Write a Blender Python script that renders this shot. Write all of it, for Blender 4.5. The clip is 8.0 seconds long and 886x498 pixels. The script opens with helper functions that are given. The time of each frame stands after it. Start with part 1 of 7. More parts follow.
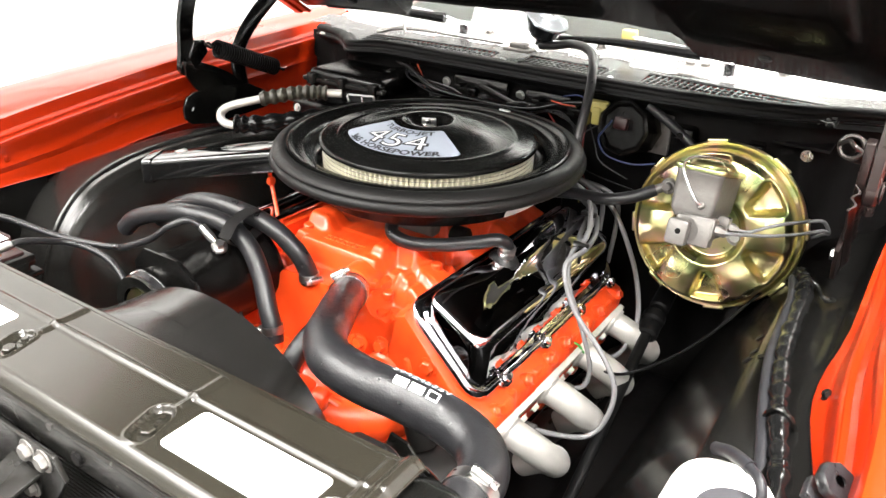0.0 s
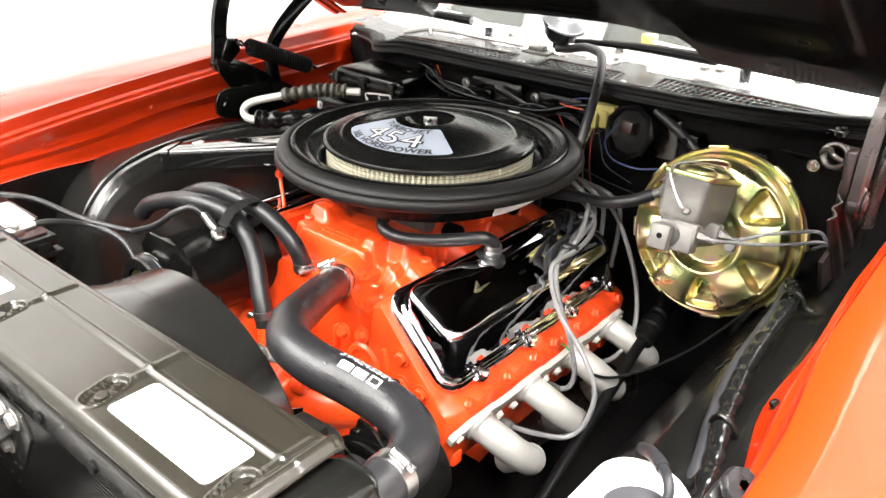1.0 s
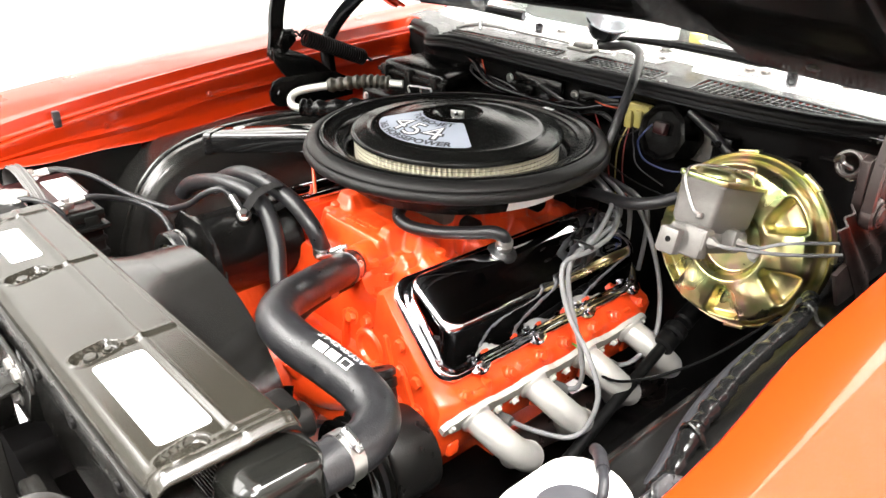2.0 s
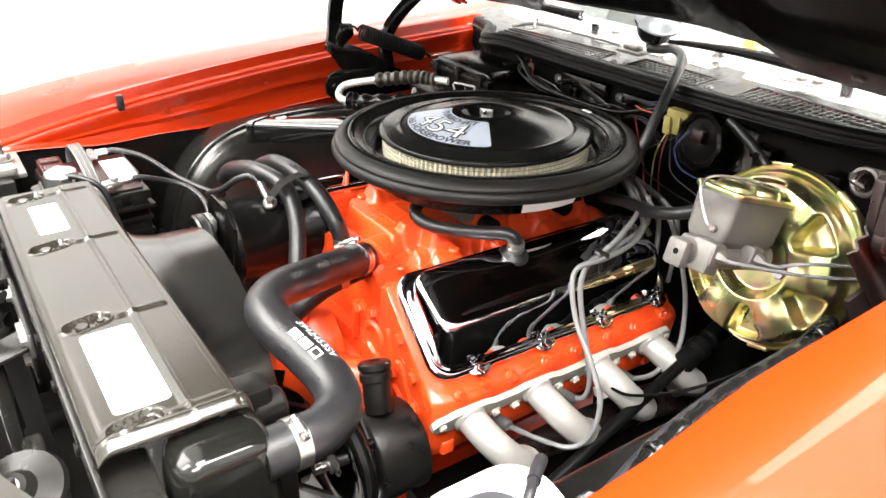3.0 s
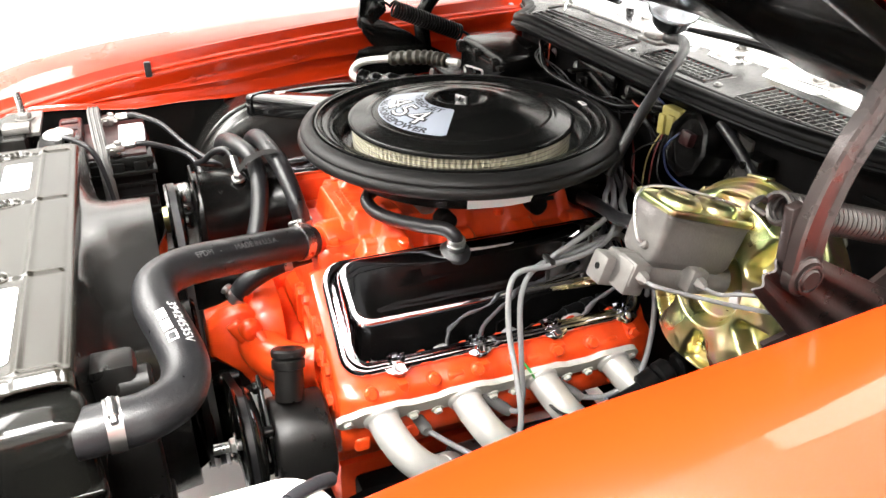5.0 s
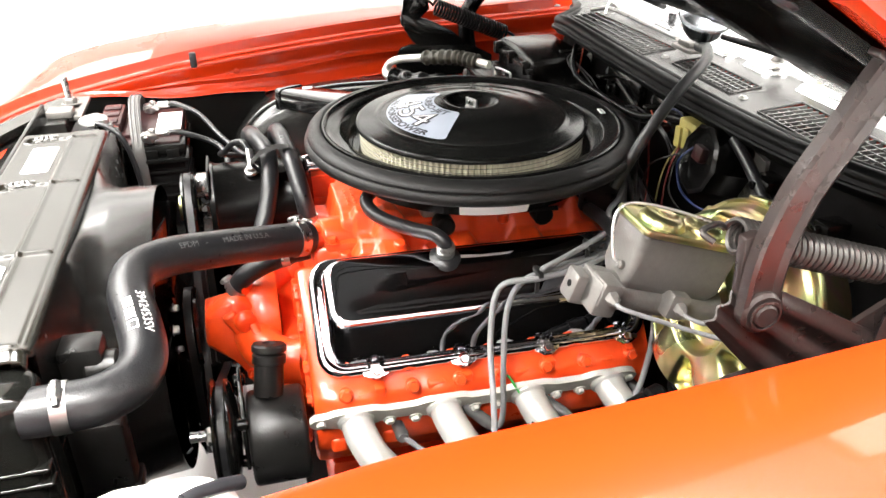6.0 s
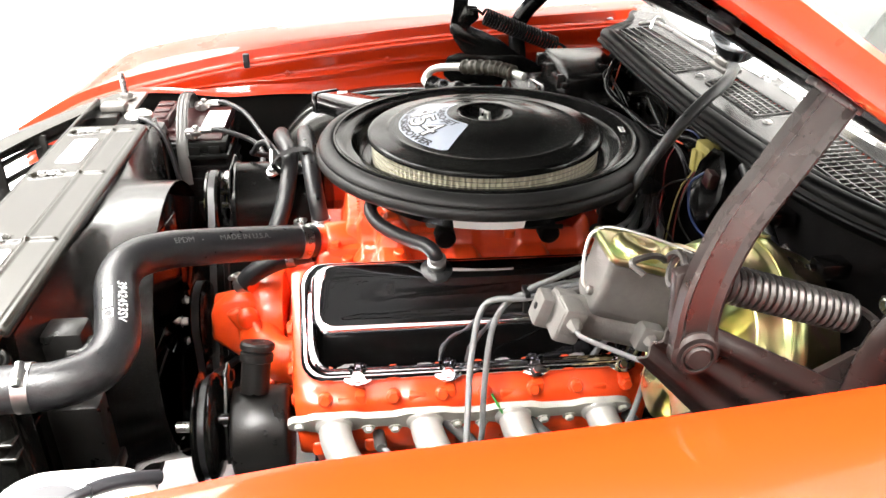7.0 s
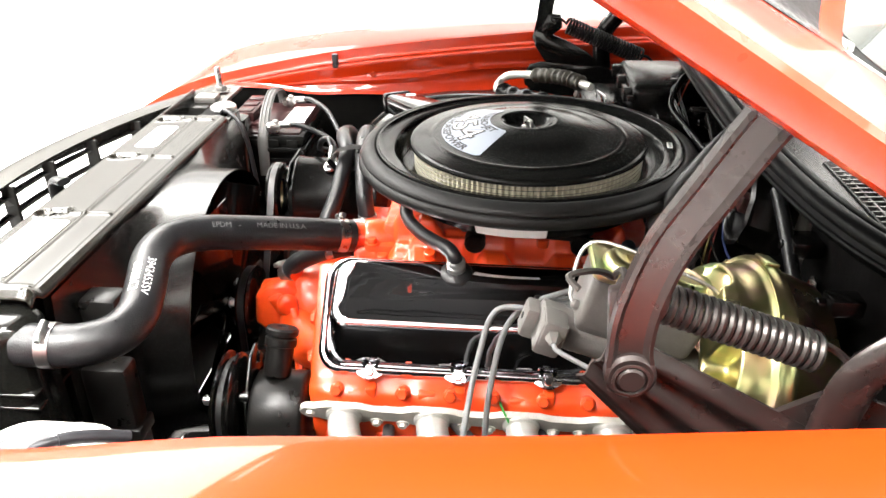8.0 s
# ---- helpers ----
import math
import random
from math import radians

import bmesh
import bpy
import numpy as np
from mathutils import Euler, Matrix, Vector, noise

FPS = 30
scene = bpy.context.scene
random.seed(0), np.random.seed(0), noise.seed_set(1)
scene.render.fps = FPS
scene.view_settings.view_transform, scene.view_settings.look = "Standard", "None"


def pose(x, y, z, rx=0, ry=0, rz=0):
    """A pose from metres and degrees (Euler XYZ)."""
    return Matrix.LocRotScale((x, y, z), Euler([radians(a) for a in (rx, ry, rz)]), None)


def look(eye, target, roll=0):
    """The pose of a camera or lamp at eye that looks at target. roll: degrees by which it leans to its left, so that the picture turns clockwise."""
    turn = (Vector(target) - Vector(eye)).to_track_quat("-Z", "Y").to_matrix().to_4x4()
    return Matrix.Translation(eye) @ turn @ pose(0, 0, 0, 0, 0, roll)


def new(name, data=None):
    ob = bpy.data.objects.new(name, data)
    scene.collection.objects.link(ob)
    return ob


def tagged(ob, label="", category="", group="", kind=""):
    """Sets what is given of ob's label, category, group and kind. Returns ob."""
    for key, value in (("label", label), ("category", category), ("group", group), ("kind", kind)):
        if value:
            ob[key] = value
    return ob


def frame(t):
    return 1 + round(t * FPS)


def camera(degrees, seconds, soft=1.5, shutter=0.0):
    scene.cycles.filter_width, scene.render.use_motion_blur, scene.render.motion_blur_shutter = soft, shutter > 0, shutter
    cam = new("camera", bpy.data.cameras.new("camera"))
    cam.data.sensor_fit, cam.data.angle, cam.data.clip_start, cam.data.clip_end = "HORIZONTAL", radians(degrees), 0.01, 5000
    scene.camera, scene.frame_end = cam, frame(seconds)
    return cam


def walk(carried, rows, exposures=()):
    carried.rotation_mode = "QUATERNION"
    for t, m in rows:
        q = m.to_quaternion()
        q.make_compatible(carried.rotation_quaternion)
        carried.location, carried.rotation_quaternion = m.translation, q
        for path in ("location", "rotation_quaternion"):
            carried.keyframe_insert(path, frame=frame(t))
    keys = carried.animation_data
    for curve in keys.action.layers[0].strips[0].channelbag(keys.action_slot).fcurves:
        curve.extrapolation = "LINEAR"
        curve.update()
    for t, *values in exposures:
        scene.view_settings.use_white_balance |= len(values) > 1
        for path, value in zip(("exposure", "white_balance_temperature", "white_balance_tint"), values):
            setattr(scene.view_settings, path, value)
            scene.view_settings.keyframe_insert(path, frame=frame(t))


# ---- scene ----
cam = camera(59.5, 8.0)
PATH = [
    (0, (0.731, -1.039, 1.322), (-0.26, 0.456, 0.437), 1.5),
    (0.5, (0.799, -1.012, 1.325), (-0.279, 0.424, 0.443), 1.3),
    (1, (0.858, -0.979, 1.326), (-0.292, 0.4, 0.445), 1.1),
    (1.5, (0.916, -0.942, 1.327), (-0.319, 0.357, 0.44), 0.9),
    (2, (0.96, -0.899, 1.327), (-0.361, 0.308, 0.434), 0.8),
    (3.5, (1.08, -0.723, 1.328), (-0.45, 0.192, 0.422), 0.6),
    (4, (1.105, -0.651, 1.327), (-0.456, 0.2, 0.41), 0.5),
    (4.5, (1.12, -0.57, 1.325), (-0.469, 0.2, 0.387), 0.4),
    (6, (1.155, -0.347, 1.326), (-0.541, 0.1, 0.363), 0.2),
    (6.5, (1.163, -0.275, 1.328), (-0.56, 0.067, 0.373), 0.3),
    (7, (1.168, -0.197, 1.328), (-0.581, 0.003, 0.379), 0.1),
    (7.5, (1.174, -0.118, 1.327), (-0.588, -0.075, 0.382), -0.2),
    (8, (1.182, -0.041, 1.327), (-0.582, -0.18, 0.395), -0.4),
]
walk(cam, [(t, look(eye, target, roll)) for t, eye, target, roll in PATH], [(0.0, -0.04), (2.0, 0.0), (4.7, 0.02), (6.0, 0.06), (7.0, 0.14), (7.5, 0.14), (8.0, 0.06)])

# ---- world, room light, exposure ----
world = bpy.data.worlds.new("studio_world")
world.use_nodes = True
scene.world = world
world.node_tree.nodes["Background"].inputs[0].default_value = (1.0, 0.985, 0.96, 1)
world.node_tree.nodes["Background"].inputs[1].default_value = 0.05
LAMP_POWER = 184.0
# x, y, power factor, width, length of each added, unseen fill panel
LAMPS = [(-5.4, 3.9, 0.65, 4.4, 4.6), (-5.4, -1.6, 0.70, 4.2, 6.1),
         (-1.7, 0.3, 0.35, 0.9, 1.84), (1.05, -0.3, 5.0, 1.2, 2.0), (0.0, 2.3, 0.3, 0.9, 1.84), (-1.85, -2.9, 2.7, 2.6, 3.0),
         (2.1, -1.75, 1.45, 0.8, 1.2), (0.1, -2.9, 1.0, 0.9, 1.84), (-1.2, 5.2, 0.4, 1.8, 1.84), (1.9, 5.2, 1.4, 1.8, 1.84)]
CEILING = 3.3


# ---- materials ----
def mat(name, base, rough=0.5, metal=0.0, coat=0.0, base2=None, scale=40.0, bump=0.0, bscale=300.0, rvar=0.08, stretch=(1, 1, 1), big=3.0, ior=1.5, spec=0.5, crough=0.12):
    m = bpy.data.materials.new(name)
    m.use_nodes = True
    nt = m.node_tree
    b = nt.nodes["Principled BSDF"]
    tc = nt.nodes.new("ShaderNodeTexCoord")
    mp = nt.nodes.new("ShaderNodeMapping")
    mp.inputs["Scale"].default_value = stretch
    nt.links.new(tc.outputs["Object"], mp.inputs["Vector"])
    n1 = nt.nodes.new("ShaderNodeTexNoise")
    n1.inputs["Scale"].default_value, n1.inputs["Detail"].default_value = scale, 4
    n2 = nt.nodes.new("ShaderNodeTexNoise")
    n2.inputs["Scale"].default_value, n2.inputs["Detail"].default_value = big, 3
    for n in (n1, n2):
        nt.links.new(mp.outputs[0], n.inputs["Vector"])
    mul = nt.nodes.new("ShaderNodeMath")
    mul.operation = "MULTIPLY_ADD"
    mul.inputs[1].default_value, mul.inputs[2].default_value = 0.6, 0.0
    nt.links.new(n1.outputs[0], mul.inputs[0])
    ad = nt.nodes.new("ShaderNodeMath")
    ad.operation = "MULTIPLY_ADD"
    ad.inputs[1].default_value = 0.4
    nt.links.new(n2.outputs[0], ad.inputs[0])
    nt.links.new(mul.outputs[0], ad.inputs[2])
    mr = nt.nodes.new("ShaderNodeMapRange")
    mr.inputs[1].default_value, mr.inputs[2].default_value = 0.3, 0.7
    nt.links.new(ad.outputs[0], mr.inputs[0])
    mix = nt.nodes.new("ShaderNodeMix")
    mix.data_type = "RGBA"
    mix.inputs[6].default_value = (*base, 1)
    mix.inputs[7].default_value = (*(base2 or [c * 0.82 for c in base]), 1)
    nt.links.new(mr.outputs[0], mix.inputs[0])
    nt.links.new(mix.outputs[2], b.inputs["Base Color"])
    rr = nt.nodes.new("ShaderNodeMapRange")
    rr.inputs[3].default_value, rr.inputs[4].default_value = max(rough - rvar, 0.02), min(rough + rvar, 1)
    nt.links.new(mr.outputs[0], rr.inputs[0])
    nt.links.new(rr.outputs[0], b.inputs["Roughness"])
    b.inputs["Metallic"].default_value = metal
    b.inputs["IOR"].default_value = ior
    b.inputs["Specular IOR Level"].default_value = spec
    b.inputs["Coat Weight"].default_value = coat
    b.inputs["Coat Roughness"].default_value = crough
    if bump:
        n3 = nt.nodes.new("ShaderNodeTexNoise")
        n3.inputs["Scale"].default_value, n3.inputs["Detail"].default_value = bscale, 3
        nt.links.new(mp.outputs[0], n3.inputs["Vector"])
        bp = nt.nodes.new("ShaderNodeBump")
        bp.inputs["Strength"].default_value, bp.inputs["Distance"].default_value = bump, 0.001
        nt.links.new(n3.outputs[0], bp.inputs["Height"])
        nt.links.new(bp.outputs[0], b.inputs["Normal"])
    return m


def zinc(name):
    """Gold zinc-chromate plate whose film drifts between gold, green and pink."""
    m = mat(name, (0.75, 0.62, 0.27), 0.29, 1.0, rvar=0.05, scale=14)
    nt = m.node_tree
    b = nt.nodes["Principled BSDF"]
    tc = nt.nodes.new("ShaderNodeTexCoord")
    n = nt.nodes.new("ShaderNodeTexNoise")
    n.inputs["Scale"].default_value, n.inputs["Detail"].default_value = 24, 2
    nt.links.new(tc.outputs["Object"], n.inputs["Vector"])
    r = nt.nodes.new("ShaderNodeValToRGB")
    e = r.color_ramp.elements
    e[0].position, e[0].color = 0.3, (0.29, 0.36, 0.16, 1)
    e[1].position, e[1].color = 0.72, (0.60, 0.36, 0.34, 1)
    k = e.new(0.45)
    k.color = (0.46, 0.43, 0.20, 1)
    k = e.new(0.6)
    k.color = (0.56, 0.45, 0.26, 1)
    nt.links.new(n.outputs[0], r.inputs[0])
    nt.links.new(r.outputs[0], b.inputs["Base Color"])
    return m


def filter_paper(name):
    """Yellowish pleated paper."""
    return mat(name, (0.54, 0.51, 0.38), 0.8, 0, 0, (0.42, 0.39, 0.28), 160, 0.5, 500)


BODY = mat("body_paint_red", (0.27, 0.0150, 0.0014), 0.30, 0, 0.5, (0.27, 0.0138, 0.0013), 8, 0.02, 25, rvar=0.04, spec=0.12, crough=0.045)
STRIPE = mat("black_stripe_paint", (0.006, 0.006, 0.006), 0.08, 0, 0, (0.012, 0.010, 0.010), 30, 1.0, 70, rvar=0.02)
ENGINE = mat("engine_enamel_orange", (0.80, 0.072, 0.010), 0.36, 0, 0.4, (0.68, 0.052, 0.008), 60, 0.45, 70, rvar=0.1, crough=0.14)
BLACK = mat("gloss_black_enamel", (0.004, 0.004, 0.004), 0.13, 0, 0.0, (0.006, 0.006, 0.005), 30, 0.02, 60, rvar=0.04, spec=0.36)
LIDBLACK = mat("semi_gloss_black_enamel", (0.004, 0.004, 0.004), 0.18, 0, 0.0, (0.006, 0.006, 0.0055), 30, 0.01, 60, rvar=0.03, spec=0.14)
SATIN = mat("satin_black_paint", (0.008, 0.0076, 0.007), 0.25, 0, 0, (0.011, 0.0105, 0.0095), 50, 0, 300, rvar=0.04, spec=0.22, big=1.0)
WHEELHOUSE = mat("gloss_black_undercoat", (0.008, 0.0076, 0.007), 0.24, 0, 0, (0.011, 0.0105, 0.0095), 50, 0.05, 60, rvar=0.04, spec=0.5, big=1.0)
SHROUD = mat("black_shroud_plastic", (0.007, 0.0067, 0.0062), 0.24, 0, 0, (0.010, 0.0095, 0.009), 30, 0.06, 60, rvar=0.06, spec=0.75)
CASEBLACK = mat("smooth_black_case_paint", (0.0022, 0.0021, 0.002), 0.24, 0, 0, (0.0035, 0.0033, 0.0031), 40, 0.03, 80, rvar=0.04, spec=0.22)
SNORKEL = mat("wet_black_enamel", (0.004, 0.004, 0.004), 0.10, 0, 0.6, (0.006, 0.006, 0.006), 30, 0.0, 60, rvar=0.03, crough=0.05)
DEEPBLACK = mat("deep_black_enamel", (0.003, 0.0029, 0.0027), 0.2, 0, 0, (0.0045, 0.0043, 0.004), 50, 0.03, 60, rvar=0.04, spec=0.09, big=1.0)
SUPPORT = mat("semi_gloss_black_panel", (0.012, 0.0108, 0.008), 0.22, 0, 0.0, (0.015, 0.0135, 0.010), 20, 0.02, 30, rvar=0.03, spec=0.55)
MATTE = mat("matte_black", (0.0040, 0.0038, 0.0037), 0.5, 0, 0, (0.0065, 0.006, 0.006), 60, 0.2, 300, spec=0.06)
RUBBER = mat("black_rubber", (0.0075, 0.0075, 0.0083), 0.34, 0, 0, (0.014, 0.014, 0.0152), 90, 0.4, 400, rvar=0.1, spec=0.42)
FOAM = mat("dense_foam_rubber", (0.0045, 0.0044, 0.0044), 0.45, 0, 0, (0.009, 0.0086, 0.0082), 120, 0.3, 600, spec=0.2)
PLASTIC = mat("black_moulded_plastic", (0.0055, 0.0053, 0.005), 0.33, 0, 0, (0.009, 0.0085, 0.008), 40, 0.25, 250, rvar=0.1, spec=0.28)
CHROME = mat("chrome_plate", (0.68, 0.68, 0.71), 0.03, 1.0, 0, (0.64, 0.64, 0.67), 10, 0, rvar=0.01)
COVERCHROME = mat("stamped_chrome_plate", (0.66, 0.66, 0.69), 0.035, 1.0, 0, (0.62, 0.62, 0.65), 10, 1.0, 13, rvar=0.01)
ZINC = zinc("gold_zinc_plate")
STEEL = mat("bright_zinc_steel", (0.58, 0.58, 0.57), 0.3, 1.0, 0, (0.44, 0.43, 0.42), 80, 0.1, 300)
CAST = mat("grey_cast_iron_paint", (0.125, 0.119, 0.111), 0.42, 0.35, 0, (0.165, 0.157, 0.147), 120, 0.45, 350, rvar=0.1)
SILVER = mat("silver_ceramic_coat", (0.56, 0.55, 0.52), 0.42, 0.55, 0, (0.44, 0.43, 0.40), 30, 0.3, 250, rvar=0.1)
GASKET = mat("machined_flange_steel", (0.56, 0.55, 0.50), 0.45, 0.3, 0, (0.44, 0.43, 0.38), 60, 0.2, 200)
WIRE = mat("grey_silicone_lead", (0.135, 0.135, 0.14), 0.45, 0, 0, (0.17, 0.17, 0.172), 60, 0.1, 300)
WHITE = mat("white_paper_label", (0.86, 0.85, 0.83), 0.5, 0, 0, (0.82, 0.81, 0.79), 30)
BOTTLE = mat("white_polyethylene", (0.80, 0.80, 0.77), 0.35, 0, 0, (0.74, 0.74, 0.70), 12)
PAPER = filter_paper("pleated_filter_paper")
DECAL = mat("silver_foil_decal", (0.36, 0.395, 0.46), 0.4, 0.2, 0, (0.32, 0.355, 0.42), 20)
INK = mat("black_print", (0.012, 0.012, 0.014), 0.45)
WINK = mat("white_print", (0.85, 0.85, 0.83), 0.5)
GINK = mat("faded_grey_print", (0.13, 0.13, 0.13), 0.6)
# the shade under the hood is put into this extra-dark rubber colour
SEALM = mat("shade_darkened_rubber", (0.0025, 0.0025, 0.0025), 0.42, 0, 0, (0.004, 0.004, 0.004), 50, 0.15, 200, spec=0.08)
TIN = mat("dull_tin_plate", (0.15, 0.165, 0.18), 0.22, 1.0, 0, (0.15, 0.16, 0.17), 40)
# dark steel; the fender's red reflection is mixed into its base colour
HINGE = mat("red_reflection_tinted_steel", (0.026, 0.018, 0.0165), 0.30, 0.35, 0, (0.016, 0.012, 0.011), 50, 0.15, 200)
SPRING = mat("oiled_spring_steel", (0.055, 0.050, 0.047), 0.34, 0.6, 0, (0.04, 0.036, 0.033), 60)
COWL = mat("satin_grey_cowl_paint", (0.020, 0.0195, 0.019), 0.26, 0, 0, (0.026, 0.0255, 0.025), 30, 0.02, 60, rvar=0.03, spec=0.36)
# lighter than the cowl: bright reflections on the bars are put into the colour
VENT = mat("vent_grille_reflection_grey", (0.075, 0.075, 0.072), 0.3, 0.3, 0, (0.05, 0.05, 0.048), 40)
BATT = mat("maroon_battery_case", (0.026, 0.007, 0.007), 0.35, 0, 0, (0.018, 0.006, 0.006), 40, spec=0.3)
SLEEVE = mat("olive_grey_sleeve", (0.030, 0.027, 0.018), 0.5, 0, 0, (0.016, 0.014, 0.010), 60, 0.5, 200)
GREYRUB = mat("grey_rubber_strap", (0.075, 0.072, 0.07), 0.5, 0, 0, (0.055, 0.053, 0.05), 60, 0.2, 300)
YELLOW = mat("yellow_connector_plastic", (0.36, 0.30, 0.09), 0.5, 0, 0, (0.22, 0.19, 0.05), 60)
ORANGEW = mat("orange_lead", (0.45, 0.05, 0.015), 0.5)
REDW = mat("red_lead", (0.20, 0.012, 0.010), 0.5)
BLUEW = mat("blue_lead", (0.012, 0.024, 0.09), 0.5)
GREENW = mat("green_lead", (0.05, 0.35, 0.06), 0.5)
CAPGREY = mat("dark_grey_cap_plastic", (0.022, 0.022, 0.025), 0.42, 0, 0, (0.03, 0.03, 0.033), 60, 0.1, 200, spec=0.4)
HOSEGREY = mat("dull_grey_hose_rubber", (0.009, 0.009, 0.0105), 0.45, 0, 0, (0.016, 0.016, 0.018), 50, 0.2, 200, rvar=0.1, spec=0.2)
TAPE = mat("vinyl_loom_tape", (0.003, 0.003, 0.003), 0.2, 0, 0, (0.005, 0.005, 0.005), 60, 1.0, 90, spec=0.2)
FLOORM = mat("white_epoxy_floor", (0.86, 0.86, 0.85), 0.35, 0, 0, (0.83, 0.83, 0.82), 2, big=0.5)
WALLW = mat("white_wall_paint", (0.80, 0.80, 0.79), 0.7, 0, 0, (0.76, 0.76, 0.75), 3, 0.05, 200, big=0.4)
# grey chosen so that unseen walls bounce less light into the bay
WALLM = mat("pale_grey_wall_paint", (0.55, 0.55, 0.54), 0.7, 0, 0, (0.52, 0.52, 0.51), 3, 0.05, 200, big=0.4)
GLASS = bpy.data.materials.new("windshield_glass")
GLASS.use_nodes = True
_g = GLASS.node_tree.nodes["Principled BSDF"]
_g.inputs["Base Color"].default_value = (0.85, 0.95, 0.90, 1)
_g.inputs["Transmission Weight"].default_value, _g.inputs["Roughness"].default_value, _g.inputs["IOR"].default_value = 1.0, 0.02, 1.45
ALU = mat("bright_aluminium_trim", (0.55, 0.55, 0.54), 0.26, 0.8, 0, (0.48, 0.48, 0.47), 30, 0.2, 40)


# ---- mesh tools ----
def V(*a):
    return Vector(a)


def bmn():
    return bmesh.new()


def finish(name, bm, material, sharp=38):
    bmesh.ops.remove_doubles(bm, verts=bm.verts, dist=1e-5)
    bmesh.ops.recalc_face_normals(bm, faces=bm.faces)
    for f in bm.faces:
        f.smooth = True
    lim = radians(sharp)
    for e in bm.edges:
        e.smooth = not (len(e.link_faces) == 2 and e.calc_face_angle(0) > lim)
    me = bpy.data.meshes.new(name)
    bm.to_mesh(me)
    bm.free()
    me.materials.append(material)
    return me


def thing(name, label, category, at=(0, 0, 0), group="", kind="", bm=None, material=None):
    """A top-level thing: an Empty at its base, or one mesh."""
    ob = new(name, finish(name, bm, material) if bm else None)
    if not bm:
        ob.location = at
        ob.empty_display_size = 0.02
    return tagged(ob, label, category, group, kind)


def part(name, bm, material, parent, label="", sharp=38):
    """One mesh under a thing or a part; its geometry is in world metres."""
    ob = new(name, finish(name, bm, material, sharp))
    ob.parent = parent
    off = Vector((0, 0, 0)) if parent.parent else Vector(parent.location)
    ob.matrix_parent_inverse = Matrix.Translation(-off)
    return tagged(ob, label)


def each(name, makers, material, parent, label=""):
    """One part for every maker, a function that fills a bmesh."""
    for make in makers:
        b = bmesh.new()
        make(b)
        part(name, b, material, parent, label)


def box(bm, a, b, bev=0.0, m=None, seg=2):
    """A box between two corners, with rounded edges, turned by m."""
    a, b = Vector(a), Vector(b)
    t = bmesh.new()
    bmesh.ops.create_cube(t, size=1)
    for v in t.verts:
        v.co = Vector([(a[i] + b[i]) / 2 + v.co[i] * abs(b[i] - a[i]) for i in range(3)])
    if bev:
        bmesh.ops.bevel(t, geom=list(t.edges), offset=bev, segments=seg, affect="EDGES", profile=0.5)
    if m:
        bmesh.ops.transform(t, matrix=m, verts=t.verts)
    me = bpy.data.meshes.new("t")
    t.to_mesh(me)
    t.free()
    bm.from_mesh(me)
    bpy.data.meshes.remove(me)
    return bm


def axis(origin, direction, up=(0, 0, 1)):
    """A frame whose local z runs along direction."""
    z = Vector(direction).normalized()
    x = Vector(up).cross(z)
    if x.length < 1e-4:
        x = Vector((1, 0, 0)).cross(z)
    x.normalize()
    y = z.cross(x)
    return Matrix(((x.x, y.x, z.x, origin[0]), (x.y, y.y, z.y, origin[1]), (x.z, y.z, z.z, origin[2]), (0, 0, 0, 1)))


def rings(bm, loops, closed=True, cap0=False, cap1=False):
    """Skin a row of loops of equal length."""
    vs = [[bm.verts.new(p) for p in l] for l in loops]
    n = len(vs[0])
    for a, b in zip(vs, vs[1:]):
        for i in range(n if closed else n - 1):
            j = (i + 1) % n
            bm.faces.new((a[i], a[j], b[j], b[i]))
    if cap0:
        bm.faces.new(vs[0][::-1])
    if cap1:
        bm.faces.new(vs[-1])
    return bm


def lathe(bm, profile, m=None, n=48, cap0=False, cap1=False):
    """Turn (r, z) pairs about local z."""
    m = m or Matrix()
    loops = [[m @ Vector((max(r, 1e-5) * math.cos(2 * math.pi * i / n), max(r, 1e-5) * math.sin(2 * math.pi * i / n), z)) for i in range(n)] for r, z in profile]
    return rings(bm, loops, True, cap0, cap1)


def cyl(bm, a, b, r, n=20, bev=0.0, r2=None):
    a, b = Vector(a), Vector(b)
    h, r2 = (b - a).length, r if r2 is None else r2
    pr = [(r - bev, 0), (r, bev), (r2, h - bev), (r2 - bev, h)] if bev else [(r, 0), (r2, h)]
    return lathe(bm, pr, axis(a, b - a), n, True, True)


def spline(pts, res=8):
    """Points of a smooth curve through pts."""
    P = [Vector(p) for p in pts]
    P = [2 * P[0] - P[1]] + P + [2 * P[-1] - P[-2]]
    out = []
    for i in range(1, len(P) - 2):
        a, b, c, d = P[i - 1:i + 3]
        for k in range(res):
            t = k / res
            out.append(0.5 * (2 * b + (c - a) * t + (2 * a - 5 * b + 4 * c - d) * t * t + (3 * b - a - 3 * c + d) * t ** 3))
    return out + [P[-2]]


